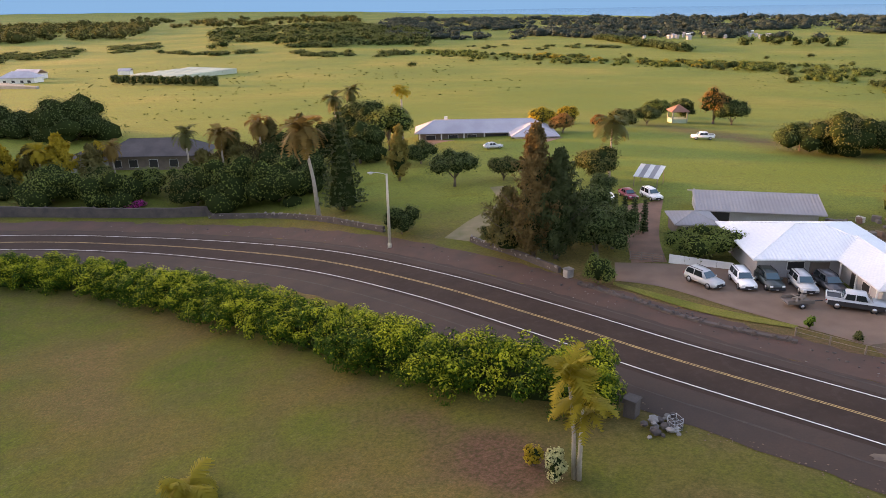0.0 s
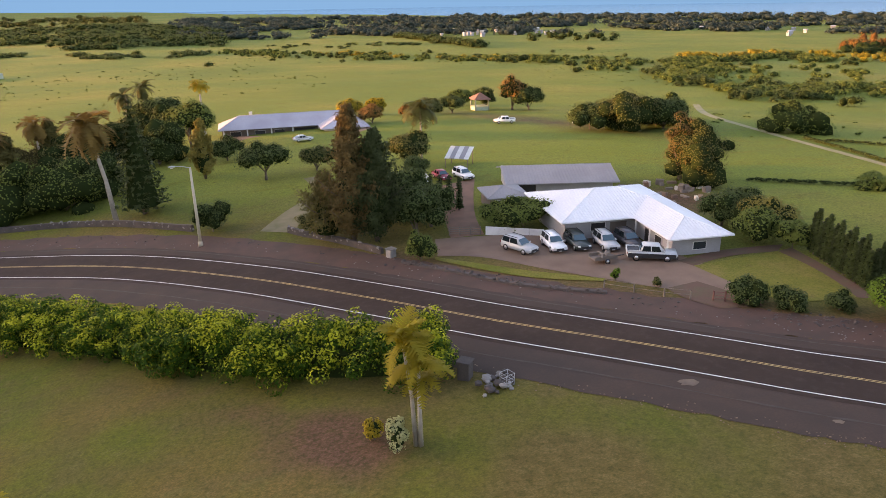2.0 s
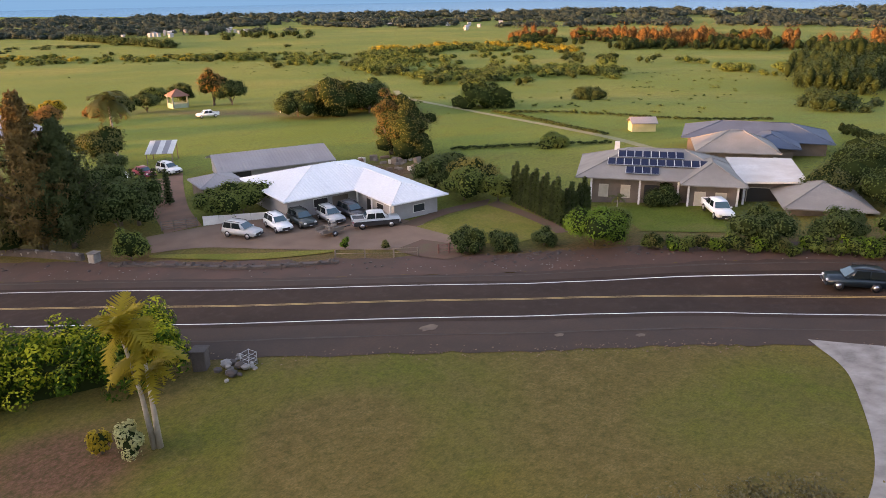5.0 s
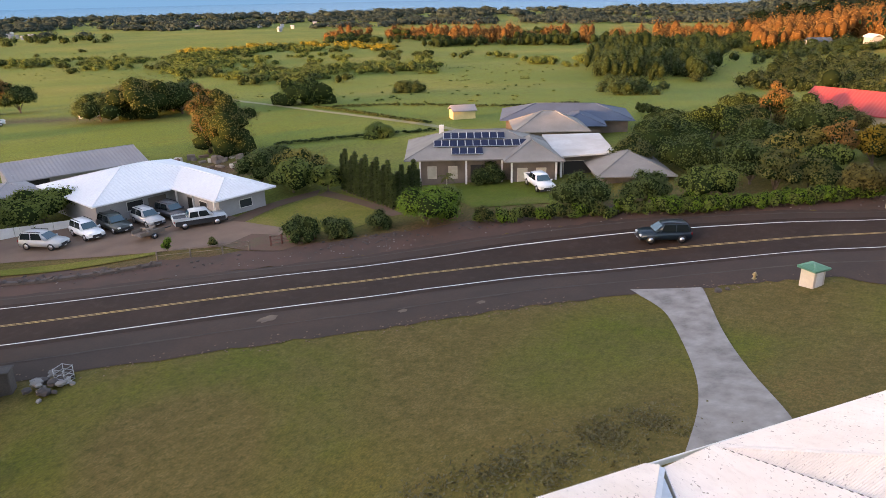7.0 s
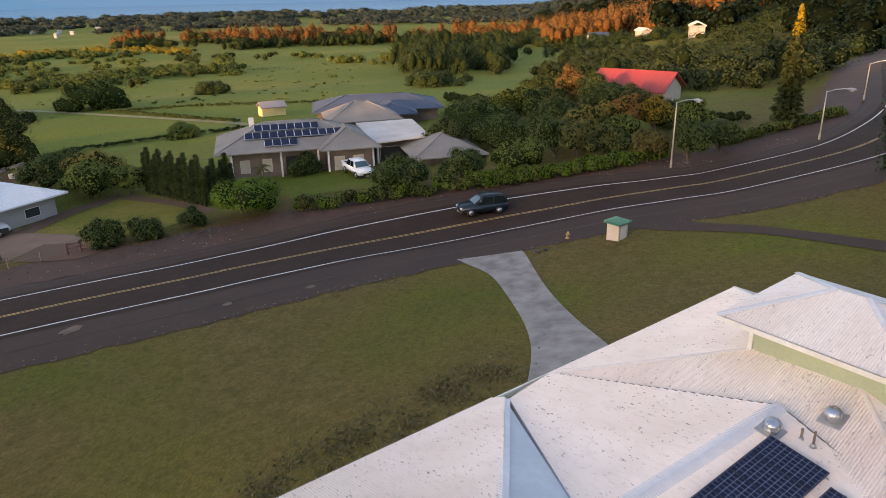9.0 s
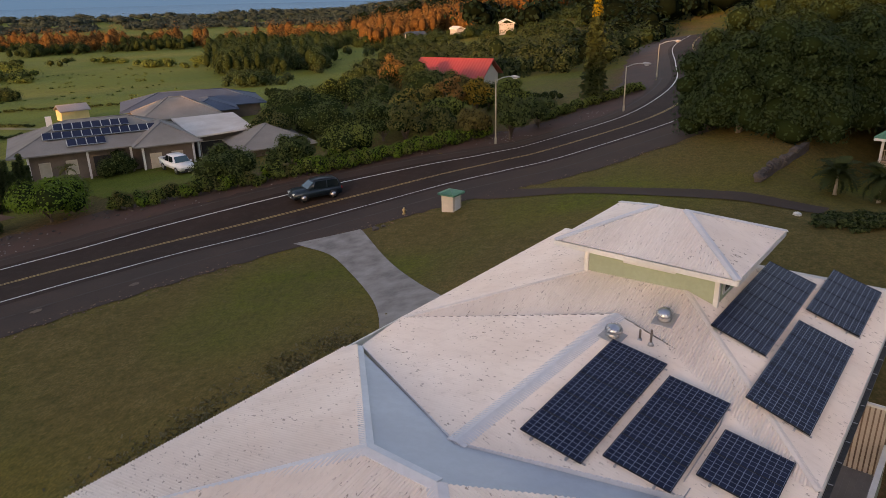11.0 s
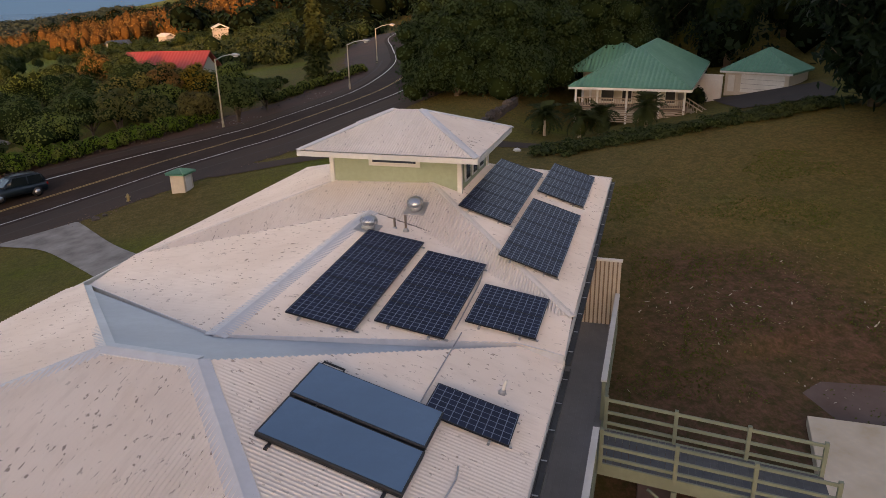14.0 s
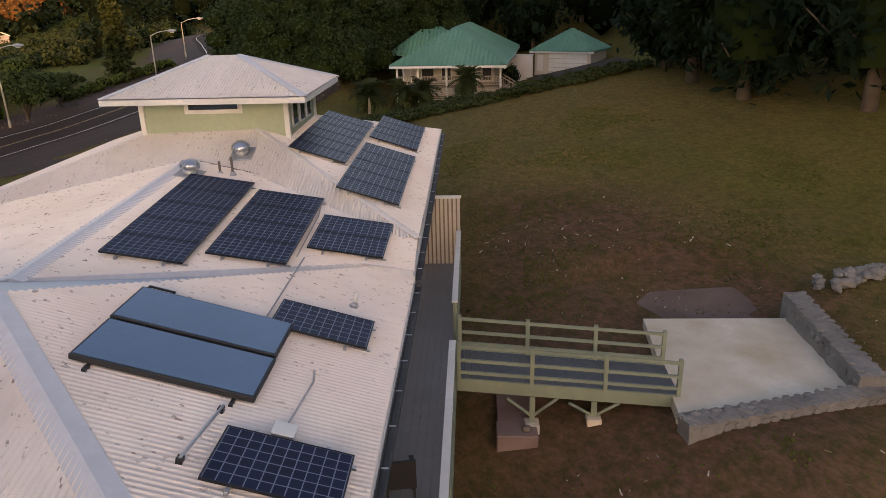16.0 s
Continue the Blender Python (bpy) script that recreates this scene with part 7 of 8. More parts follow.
def plume_tree(x, y, h, w, leaf, label, seed=1, plumes=60, per=70, size=0.3, category="tree"):
    """A ragged feathery conifer: many upswept plumes of needles on a tall trunk."""
    rnd = random.Random(seed * 5 + 3)
    rng = np.random.default_rng(seed + 900)
    t = thing("ironwood_tree", at_plan(x, y), label, category)
    tk = tube("trunk", [(0, 0, -0.3), (0.1, 0, h * 0.5), (0, 0, h * 0.97)], [h * 0.02 + 0.05, h * 0.013, 0.03], BARK, t)
    P, Nn = [], []
    for k in range(plumes):
        f = rnd.random() ** 0.8
        z = h * (0.04 + 0.86 * f)
        a = rnd.uniform(0, 2 * math.pi)
        L = w * 0.56 * (1.08 - 0.98 * f) * rnd.uniform(0.5, 1.1) * (0.6 + 0.6 * min(1, f * 4))
        rise_ = rnd.uniform(0.2, 0.7) * L + h * 0.05
        sc = rng.uniform(0.12, 1.0, per)
        rad = 0.15 * L * (1.15 - sc) + 0.13
        px_ = np.cos(a) * L * sc + rng.normal(0, 1, per) * rad
        py_ = np.sin(a) * L * sc + rng.normal(0, 1, per) * rad
        pz_ = z + rise_ * sc ** 1.3 + rng.normal(0, 0.8, per) * rad
        P.append(np.stack([px_, py_, pz_], 1))
        Nn.append(np.tile((math.cos(a), math.sin(a), 0.4), (per, 1)))
        if k % 6 == 0:
            tube("limb", [(0, 0, z), (math.cos(a) * L * 0.5, math.sin(a) * L * 0.5, z + rise_ * 0.4), (math.cos(a) * L, math.sin(a) * L, z + rise_)], [0.09, 0.06, 0.02], BARK, tk, sides=5)
    P, Nn = np.concatenate(P), np.concatenate(Nn)
    v = leaf_quads(P, Nn, size, rng, 2.6)
    me = mesh_arrays("foliage", v, np.arange(len(v)).reshape(-1, 4))
    me.materials.append(LEAF[leaf])
    place("foliage", me, None, t)
    bm = bmesh.new()
    bm_tube(bm, [(0, 0, h * 0.12), (0, 0, h * 0.35), (0, 0, h * 0.8)], [w * 0.16, w * 0.22, 0.08], 9)
    part("shade_core", bm, CORE, t)
    return t


# --- the clipped hedge along the inside of the curve
HEDGE = spline([(-92, 104.2), (-72, 103.2), (-55.5, 100.4), (-37.2, 89.6), (-18.7, 73.7), (-5.2, 61.4), (4.8, 54.6), (11.6, 51.6), (12.9, 51.1)], 10)


def build_hedge():
    rnd = random.Random(77)
    C, clump_tone = [], []
    for i in range(len(HEDGE) - 1):
        seg = HEDGE[i + 1] - HEDGE[i]
        n = Vector((-seg.y, seg.x)).normalized()
        for k in range(max(1, int(seg.length / 0.27))):
            # one upright bush of the row: rounded heads of leaves over a drawn-in foot
            p = HEDGE[i] + seg * rnd.random()
            off = rnd.uniform(-3.3, 2.0)
            q = p + n * off
            z0, top, wide = ground(q.x, q.y), (5.3 - 0.30 * abs(off + 0.3)) * rnd.uniform(0.74, 1.10), rnd.uniform(0.9, 1.4)
            bush_tone = rnd.uniform(-0.52, 0.34)
            for j in range(6):
                a, e = rnd.uniform(0, 2 * math.pi), rnd.random() ** 0.65
                rad = wide * (0.25 + 0.75 * math.sin(math.pi * min(1, 0.22 + 0.70 * e)))
                s = rnd.uniform(0.55, 1.0)
                C.append((q.x + rad * math.cos(a), q.y + rad * math.sin(a), z0 + 0.4 + (top - 0.4 - s * 0.7) * e, s, s, s * 0.8))
                # painted lighter towards the head, darker towards the foot
                clump_tone.append(bush_tone + rnd.uniform(-0.12, 0.12) + 0.3 * (e - 0.6))
    t = thing("hedge", Matrix.Identity(4), "long thick green hedge with yellowish tips along the road", "hedge")
    place("foliage", clump_crown("foliage", C, 104, 0.19, LEAF["hedge"], 5, 1.5, 0.86, 0.2, 1.0, clump_tone), None, t)
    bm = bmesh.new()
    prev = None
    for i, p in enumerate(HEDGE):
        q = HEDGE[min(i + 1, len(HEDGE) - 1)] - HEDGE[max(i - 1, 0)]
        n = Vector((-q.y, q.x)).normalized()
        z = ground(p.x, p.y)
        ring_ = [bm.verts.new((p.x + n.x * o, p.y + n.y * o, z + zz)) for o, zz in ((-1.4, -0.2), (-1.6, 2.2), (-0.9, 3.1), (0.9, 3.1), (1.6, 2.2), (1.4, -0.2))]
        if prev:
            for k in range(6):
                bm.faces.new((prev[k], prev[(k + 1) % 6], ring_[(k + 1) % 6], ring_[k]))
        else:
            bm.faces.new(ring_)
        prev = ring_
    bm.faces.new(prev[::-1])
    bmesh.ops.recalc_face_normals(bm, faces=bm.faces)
    part("shade_core", bm, CORE, t)
    for i in range(4, len(HEDGE) - 1, 5):
        p = HEDGE[i]
        z = ground(p.x, p.y)
        tube("stem", [(p.x, p.y, z - 0.2), (p.x, p.y, z + 1.5)], 0.12, BARK, t, sides=6)


build_hedge()
palm(8.9, 40.2, 8.6, 4.7, "palm", 13, "clump of golden-green palms with pale slender trunks", 3, stems=3, lean=-0.03, droop=1.15, trunk_r=0.13, fall=0.19, spread=0.9, rise=(-25, 85))
shrub(6.2, 42.2, 1.9, 1.7, "gold", "yellow-leaved shrub beside the palm", 4, 60, 0.26)
shrub(7.4, 40.0, 2.6, 1.9, "pale", "pale variegated shrub beside the palm", 5, 70, 0.26)
palm(-18.7, 42.4, 1.7, 5.4, "palm", 30, "low golden cycad-like palm on the lawn", 9, droop=0.75, trunk_r=0.3)
# beyond the road, from the dark roof to the tall pines
broadleaf(-108, 208, 13.5, 24, "dark", "large dark spreading tree behind the brown roof", 11, 0.02, clumps=44, per=110, size=0.7)
broadleaf(-128, 210, 9, 16, "dark", "dark spreading tree behind the brown roof", 12, 0.02, clumps=26, size=0.7)
for i, (x, y, h, w, lf) in enumerate(((-83, 145.5, 8.4, 15, "mid"), (-70, 145, 7.4, 15, "mid"), (-96, 147, 7.0, 10, "olive"), (-51, 142, 8.0, 13, "olive"), (-42, 140, 11, 15, "mid"),
                                      (-33, 138, 9.8, 13, "mid"), (-29, 144, 10, 11, "dark"), (-46, 163, 10, 15, "iron"), (-36, 160, 11, 13, "olive"), (-19, 163, 12.4, 12, "dark"), (-26, 172, 12, 13, "olive"), (-55, 149, 8, 11, "mid"), (-64, 150, 7.0, 9, "mid"), (-74, 150, 7.5, 9, "olive"), (-108, 152, 9, 13, "mid"))):
    broadleaf(x, y, h, w, lf, "dense dark green roadside tree" if lf in ("mid", "dark") else "sunlit rust-brown garden tree", 20 + i, 0.04, 90, 0.5, 30, group="roadside trees")
for i, (x, y, h, w, lf) in enumerate(((-97, 153, 10.5, 9, "gold"), (-92, 156, 9.7, 8, "iron"), (-86, 157, 12.3, 9, "gold"), (-80, 159, 9.5, 8, "iron"), (-84, 171, 7, 7, "gold"), (-52, 152, 9.5, 8, "iron"), (-47, 158, 12.0, 9, "iron"), (-40, 166, 13, 10, "iron"), (-103, 159, 10, 9, "gold"), (-34, 171, 12.5, 9, "iron"))):
    plume_tree(x, y, h, w, lf, "sunlit golden garden tree" if lf == "gold" else "sunlit rust-brown garden tree", 440 + i, 60, 90, 0.42)
for i, (x, y, h, w, lf) in enumerate(((-56, 154, 13.6, 6.5, "olive"), (-49, 156, 12.5, 7.5, "redpalm"), (-42, 163, 13.5, 7.5, "redpalm"), (-23, 186, 16.0, 6.0, "olive"), (-28, 189, 14.0, 7, "olive"), (-89, 154, 9.5, 6.5, "gold"), (-76, 161, 9.0, 6, "redpalm"))):
    palm(x, y, h, w, lf, 26, "sunlit shaggy palm among the garden trees", 40 + i, droop=1.3, rise=(-55, 75))
shrub(-64, 141.2, 1.6, 5.2, "pink", "bright magenta flowering shrub by the wall", 6, 80, 0.3)
palm(-22.1, 121.4, 17.6, 9.6, "redpalm", 34, "tall palm with a pale leaning trunk and windblown crown", 13, lean=-0.10, droop=1.25, rise=(-50, 70))
conifer(-18.0, 124.0, 19.5, 10.0, "cypress", "tall dark layered island pine beside the palm", 2, 20)
broadleaf(-20, 184, 13, 15, "dark", "dark leafy tree behind the lawn", 60, clumps=26, size=0.7)
broadleaf(-13, 176, 12, 13, "mid", "leafy tree beside the far house", 61, clumps=24, size=0.7)
plume_tree(-8.6, 141, 12.0, 5.6, "lit", "narrow shaggy tree lit yellow on the lawn", 62, 60, 90, 0.36)
palm(-10, 184, 15.4, 6.4, "gold", 18, "yellow-lit palm beside the far house", 63)
broadleaf(-11, 181, 10.8, 8, "olive", "round olive tree beside the far house", 59, 0.2, 90, 0.5)
shrub(-6.4, 105.4, 5.2, 6.6, "dark", "large rounded dark shrub by the lamp", 7, 110, 0.35, 18)
broadleaf(2.5, 131.5, 7.2, 9.4, "dark", "round-headed dark tree on a short trunk", 64, 0.3, 110, 0.45, 26)
broadleaf(-4.6, 155, 5.6, 8, "dark", "low dark leafy tree before the far house", 65, 0.1, 80, 0.5)
broadleaf(12.0, 132.5, 5.0, 7.5, "olive", "low brownish leafy tree on the lawn", 66, 0.12, 90, 0.45)
shrub(7.2, 97.9, 2.0, 4.2, "olive", "reddish-brown low shrub by the wall", 8, 80, 0.3)
plume_tree(12.0, 88.6, 19.0, 8.0, "rust", "tall sunlit feathery conifer with a ragged top", 7, 210, 90, 0.22)
plume_tree(15.0, 87.8, 15.4, 8.6, "cypress", "tall dark conifer beside the sunlit one", 8, 210, 90, 0.22)
plume_tree(9.0, 91.5, 9.5, 9.0, "iron", "feathery brown-green tree at the foot of the conifers", 67, 120, 80, 0.22)
for i, (x, y, h, w) in enumerate(((20.0, 86.2, 7.2, 7.0), (23.0, 90.0, 7.0, 7.0), (21.0, 96.0, 7.5, 8.0), (16.5, 95.0, 8.0, 8.0), (22.5, 102, 6.5, 6.0), (26.2, 112, 6.0, 5.5))):
    broadleaf(x, y, h, w, "dark", "dark dense tree beside the lane", 70 + i, 0.1, 100, 0.45, group="lane trees")
for i in range(4):
    conifer(25.4 + i * 1.1, 99.5 - i * 1.3, 5.2, 1.2, "cypress", "slim dark cypress by the hut", 30 + i, 12, power=0.5, per=16, size=0.25)
palm(31.2, 128, 11.4, 9.5, "olive", 22, "shaggy palm behind the carport", 64)
broadleaf(28.5, 124, 8.0, 9, "olive", "brownish tree behind the carport", 79, 0.15, 90, 0.5)
shrub(18.4, 77.6, 4.0, 4.3, "mid", "ball-shaped clipped green tree by the road", 10, 130, 0.26, 18)
broadleaf(34.2, 84.2, 4.2, 8.0, "mid", "low spreading tree over the pale wall", 80, 0.12, 120, 0.4)
broadleaf(31.0, 86.0, 3.6, 5.0, "mid", "low leafy tree over the pale wall", 81, 0.12, 100, 0.4)
shrub(35.6, 62.0, 1.7, 1.3, "bright", "small leafy shrub at the yard's edge", 11, 60, 0.2, 8)
shrub(38.6, 58.8, 0.9, 1.5, "olive", "low dry shrub at the yard's edge", 12, 50, 0.2, 7)
# behind the white-roofed house
broadleaf(70.2, 97.4, 12.0, 10.5, "olive", "tall rounded olive tree behind the house", 90, 0.04, 130, 0.34, 44)
broadleaf(68.2, 99.8, 12.8, 7.0, "rust", "tree behind the house in painted sunset orange", 91, 0.04, 130, 0.32, 36)
for i, (x, y, h, w, lf) in enumerate(((58.5, 75.5, 5.2, 7.0, "dark"), (57.5, 68.0, 4.6, 6.4, "mid"), (61.5, 71.0, 5.4, 7.0, "lit"), (63.5, 78.0, 4.5, 6.5, "dark"), (60.0, 64.5, 3.8, 5.0, "mid"))):
    broadleaf(x, y, h, w, lf, "round leafy tree beside the white-roofed house", 100 + i, 0.1, 110, 0.38, group="garden trees")
for i, (x, y, h, w, lf) in enumerate(((87, 150, 9, 17, "olive"), (97, 150, 8, 14, "dark"), (80, 155, 7, 12, "dark"), (83.5, 216, 12.5, 10, "orange"), (76, 222, 8, 9, "dark"), (88, 213, 8, 11, "dark"), (62, 212, 6, 9, "dark"), (50.5, 196, 6.6, 8, "olive"), (73.7, 240, 6, 10, "mid"), (33, 190, 6, 7, "orange"), (28, 196, 7, 8, "gold"))):
    broadleaf(x, y, h, w, lf, "spreading tree at the edge of the field", 110 + i, 0.1, 100, 0.6, group="field trees")
for i in range(21):
    f = i / 14
    x, y = (60.8 - 4.2 * f, 62.5 - 11.6 * f) if i < 15 else (57.3 + 0.95 * (i - 15), 50.7 + 0.2 * (i - 15))
    conifer(x, y, (4.9 if i < 15 else 4.2) + 0.8 * math.sin(i * 2.1), 0.78, "dark" if i % 3 else "cypress", "slim cypress in a close row", 130 + i, 26, "cypress_tree", 0.3, 15, 0.15)
for i, (x, y, h, w) in enumerate(((44.0, 51.9, 2.4, 4.6), (46.6, 49.4, 2.2, 4.0), (50.1, 47.3, 1.8, 3.2))):
    shrub(x, y, h, w, "dark", "rounded dark green shrub by the road", 150 + i, 110, 0.26, 14, "road shrubs")
broadleaf(53.2, 43.4, 4.1, 7.0, "bright", "bright green low tree by the road", 160, 0.1, 150, 0.32)
broadleaf(56.0, 43.8, 3.6, 4.6, "mid", "green shrubby tree by the road", 161, 0.1, 110, 0.32)
for i in range(26):
    f = i / 25
    x, y = 55.8 + 12.0 * f, 38.8 - 19.0 * f
    shrub(x + random.Random(i).uniform(-0.5, 0.5), y, 1.5 + 0.5 * math.sin(i * 1.7), 2.3, ("mid", "olive", "mid", "bright")[i % 4], "low mixed shrub in the roadside border", 170 + i, 70, 0.24, 8, "border shrubs")
shrub(71.0, 47.8, 2.6, 5.2, "dark", "clipped dark shrub before the solar house", 200, 120, 0.26, 16)
for i, (x, y, h, w, lf) in enumerate(((63.2, 31.2, 4.6, 6.4, "mid"), (66.0, 26.0, 4.2, 5.0, "dark"), (69.6, 20.6, 5.4, 6.6, "mid"), (73.2, 15.6, 4.8, 5.0, "olive"), (75.2, 13.0, 4.6, 5.0, "olive"), (78.0, 19.0, 5.0, 7.0, "dark"),
                                      (74.0, 8.4, 5.4, 3.6, "iron"), (73.0, 4.4, 4.6, 4.6, "dark"), (76.0, 1.6, 4.4, 4.4, "dark"), (81.0, 12.5, 4.0, 6.0, "mid"), (84, 27, 5.5, 9, "dark"), (90, 33, 5.0, 10, "dark"), (96, 33, 5.0, 9, "mid"),
                                      (93, 22, 5.0, 8, "mid"), (100, 24, 5.5, 9, "olive"), (99, 16, 5, 9, "dark"), (106, 27, 5.5, 9, "olive"), (108, 14, 4.4, 6, "iron"), (94, 8, 4.5, 8, "dark"), (86, 5, 4.2, 6, "mid"), (104, 36, 6, 10, "dark"), (82, 34, 4.5, 6, "mid"), (113, 22, 6.4, 7, "iron"), (110, 20, 5.6, 8, "mid"), (106, 18, 5.2, 8, "dark"), (115, 30, 6.5, 9, "mid"), (88, 20, 4.2, 7, "mid"), (101, 30, 5.6, 9, "mid"), (84, 16, 4.2, 7, "olive"))):
    broadleaf(x, y, h * (0.86, 1.0, 0.72, 1.14)[i % 4], w, ("dark", "olive", "mid", "dark", "mid")[i % 5] if lf == "mid" else lf, "garden tree in the thick planting by the road", 210 + i, 0.1, 105, 0.34, 20, group="roadside planting")
broadleaf(86.7, 8.9, 5.4, 4.4, "amber", "yellow-leaved garden tree near the street lamp", 250, 0.15, 105, 0.34, 18)
broadleaf(85.0, 12.0, 6.6, 4.0, "orange", "rust-coloured garden tree near the street lamp", 251, 0.15, 105, 0.34, 16)
broadleaf(81.6, 16.9, 5.6, 5.4, "lit", "pale yellow-green round garden tree", 252, 0.15, 105, 0.34, 18)
broadleaf(84.6, 14.6, 5.2, 4.4, "lit", "pale yellow-green round garden tree", 253, 0.15, 105, 0.34, 16)
broadleaf(112.0, 24.5, 8.0, 6.0, "orange", "tree in painted sunlit orange before the red-roofed house", 254, 0.15, 105, 0.34, 18)
for i in range(30):
    f = i / 29
    x, y = 64.6 + 10.2 * f, 23.6 - 16.4 * f
    shrub(x, y, 1.7, 2.2, "bright" if i % 3 else "mid", "clipped bright green hedge bush", 240 + i, 70, 0.22, 8, "hedge bushes")
for i in range(22):
    f = i / 21
    x, y = 80.0 + 12.5 * f, 1.2 - 12.2 * f
    shrub(x, y, 1.2, 1.9, "mid", "low clipped hedge bush beyond the lamp", 280 + i, 60, 0.22, 7, "hedge bushes")
pine = conifer(87.5, -5.0, 12.0, 2.9, "cypress", "tall narrow pine with a sunlit golden tip", 41, 20, power=0.45)
# gold leaf clumps paint the low sun onto the pine's tip
place("sunlit_tip", clump_crown("sunlit_tip", [(0, 0, 10.4 + 0.55 * k, 0.62 - 0.1 * k, 0.62 - 0.1 * k, 0.5) for k in range(5)], 120, 0.2, LEAF["gold"], 43), None, pine)
palm(60, 46, 3.6, 2.5, "olive", 9, "small green garden palm among shrubs", 71)
# dark trees by the green-roofed house and the wood on the hill
for i, (x, y, h, w) in enumerate(((65.2, -13.6, 9.5, 6.6), (62.5, -15.4, 10.5, 7.5), (66.5, -15.5, 10.5, 8), (60.6, -18.0, 10.5, 7.5), (64, -20, 11.5, 8), (69, -18.5, 11, 8), (58.8, -19.4, 9.5, 6.5), (68, -24, 12.5, 9), (73, -22, 12, 9), (62.8, -23.6, 11.5, 7.5), (72, -29, 13, 10), (66.5, -32, 13, 9), (78, -28, 13, 10))):
    broadleaf(x, y, h * (1.0, 0.9, 1.08)[i % 3], w, "grove", "dense dark tree in the grove beside the road", 310 + i, 0.0, 90, 0.40, 80, group="grove trees")
for i, (x, y, h) in enumerate(((46.6, -17.4, 1.5), (44.6, -19.2, 1.6), (44.9, -20.9, 1.5), (43.0, -23.4, 1.5))):
    palm(x, y, h, 2.9, "cypress", 40, "small dark bushy palm before the veranda", 330 + i, droop=1.1, trunk_r=0.1, rise=(-50, 80))
for i, (x, y, h, w) in enumerate(((32.4, -31.6, 12, 9), (28.6, -29.8, 13, 9), (24.2, -28.8, 13, 9), (18.6, -30.4, 13, 10), (14, -34, 13, 11), (28, -39, 15, 12), (20, -40, 15, 12), (33, -43, 14, 11), (11, -38, 13, 11), (41, -52, 15, 12), (52, -55, 15, 12), (66, -46, 14, 11), (4, -40, 14, 12), (76, -42.5, 12, 9), (79, -46.5, 12, 10), (75, -50, 12, 10), (69, -55, 12, 10), (84, -50, 12, 11))):
    # heights raised by 1.3 so the trees block sky over the lawn
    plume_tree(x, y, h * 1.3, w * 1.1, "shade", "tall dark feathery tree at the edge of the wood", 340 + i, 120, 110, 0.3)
shrub(52.6, -33.4, 1.9, 2.6, "shade", "dark shrub before the white garden wall", 14, 70, 0.25, 9)
for i in range(44):
    f = i / 43
    y = -13.8 - 17.0 * f
    x = 37.0 + 0.21 * (y + 15.0) + 0.9 + 0.7 * math.sin(i * 2.3)
    shrub(x, y, 0.55 + 0.15 * math.sin(i * 1.9), 2.3, "cypress", "low bushy cover on the bank below the green house", 400 + i, 55, 0.2, 7, "bank shrubs")


def clipped_hedge(pts, h, w, leaf, label, seed):
    """A long hedge cut square, leaf by leaf over a dark inner mass."""
    t = thing("clipped_hedge", Matrix.Identity(4), label, "hedge", "clipped hedges")
    rnd = random.Random(seed)
    C = []
    P = spline(pts, 10)
    for p, q in zip(P[:-1], P[1:]):
        for k in range(max(2, int((q - p).length / 0.28))):
            c = p + (q - p) * rnd.random()
            C.append((c.x + rnd.uniform(-0.5, 0.5) * w, c.y + rnd.uniform(-0.5, 0.5) * w, ground(c.x, c.y) + h * rnd.uniform(0.3, 0.72), 0.55, 0.55, h * 0.3))
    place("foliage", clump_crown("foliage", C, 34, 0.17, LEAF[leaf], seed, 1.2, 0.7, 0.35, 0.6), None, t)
    place("shade_core", core_mesh(C, 0.85), None, t)


clipped_hedge([(137.2, 54.9), (122.4, 41.6), (111.0, 31.6)], 2.2, 1.6, "cypress", "long dark clipped hedge before the gardens", 901)
clipped_hedge([(99.6, 9.3), (96.5, 4.2), (93.2, -0.8)], 1.5, 1.3, "cypress", "dark clipped hedge on the lawn of the red-roofed house", 902)

for k, line in enumerate(([(78.5, 95.5), (86.6, 90.4), (94.7, 84.9), (101.7, 79.8)], [(118.6, 128.2), (113.0, 105.3), (108.6, 85.7)], [(120.4, 124.1), (131.0, 109.5), (138.9, 86.8), (151.6, 75.1)])):
    clipped_hedge(line, 0.7, 0.4, "dark", "low dark hedgerow dividing the green pasture", 905 + k)


def bush_clumps(rnd, C, x, y, s, hf, puffs):
    z = ground(x, y)
    for j in range(puffs):
        C.append((x + rnd.uniform(-0.9, 0.9) * s, y + rnd.uniform(-0.9, 0.9) * s, z + s * hf * rnd.uniform(0.25, 0.7), s * rnd.uniform(0.45, 0.9), s * rnd.uniform(0.45, 0.9), s * hf * rnd.uniform(0.4, 0.7)))


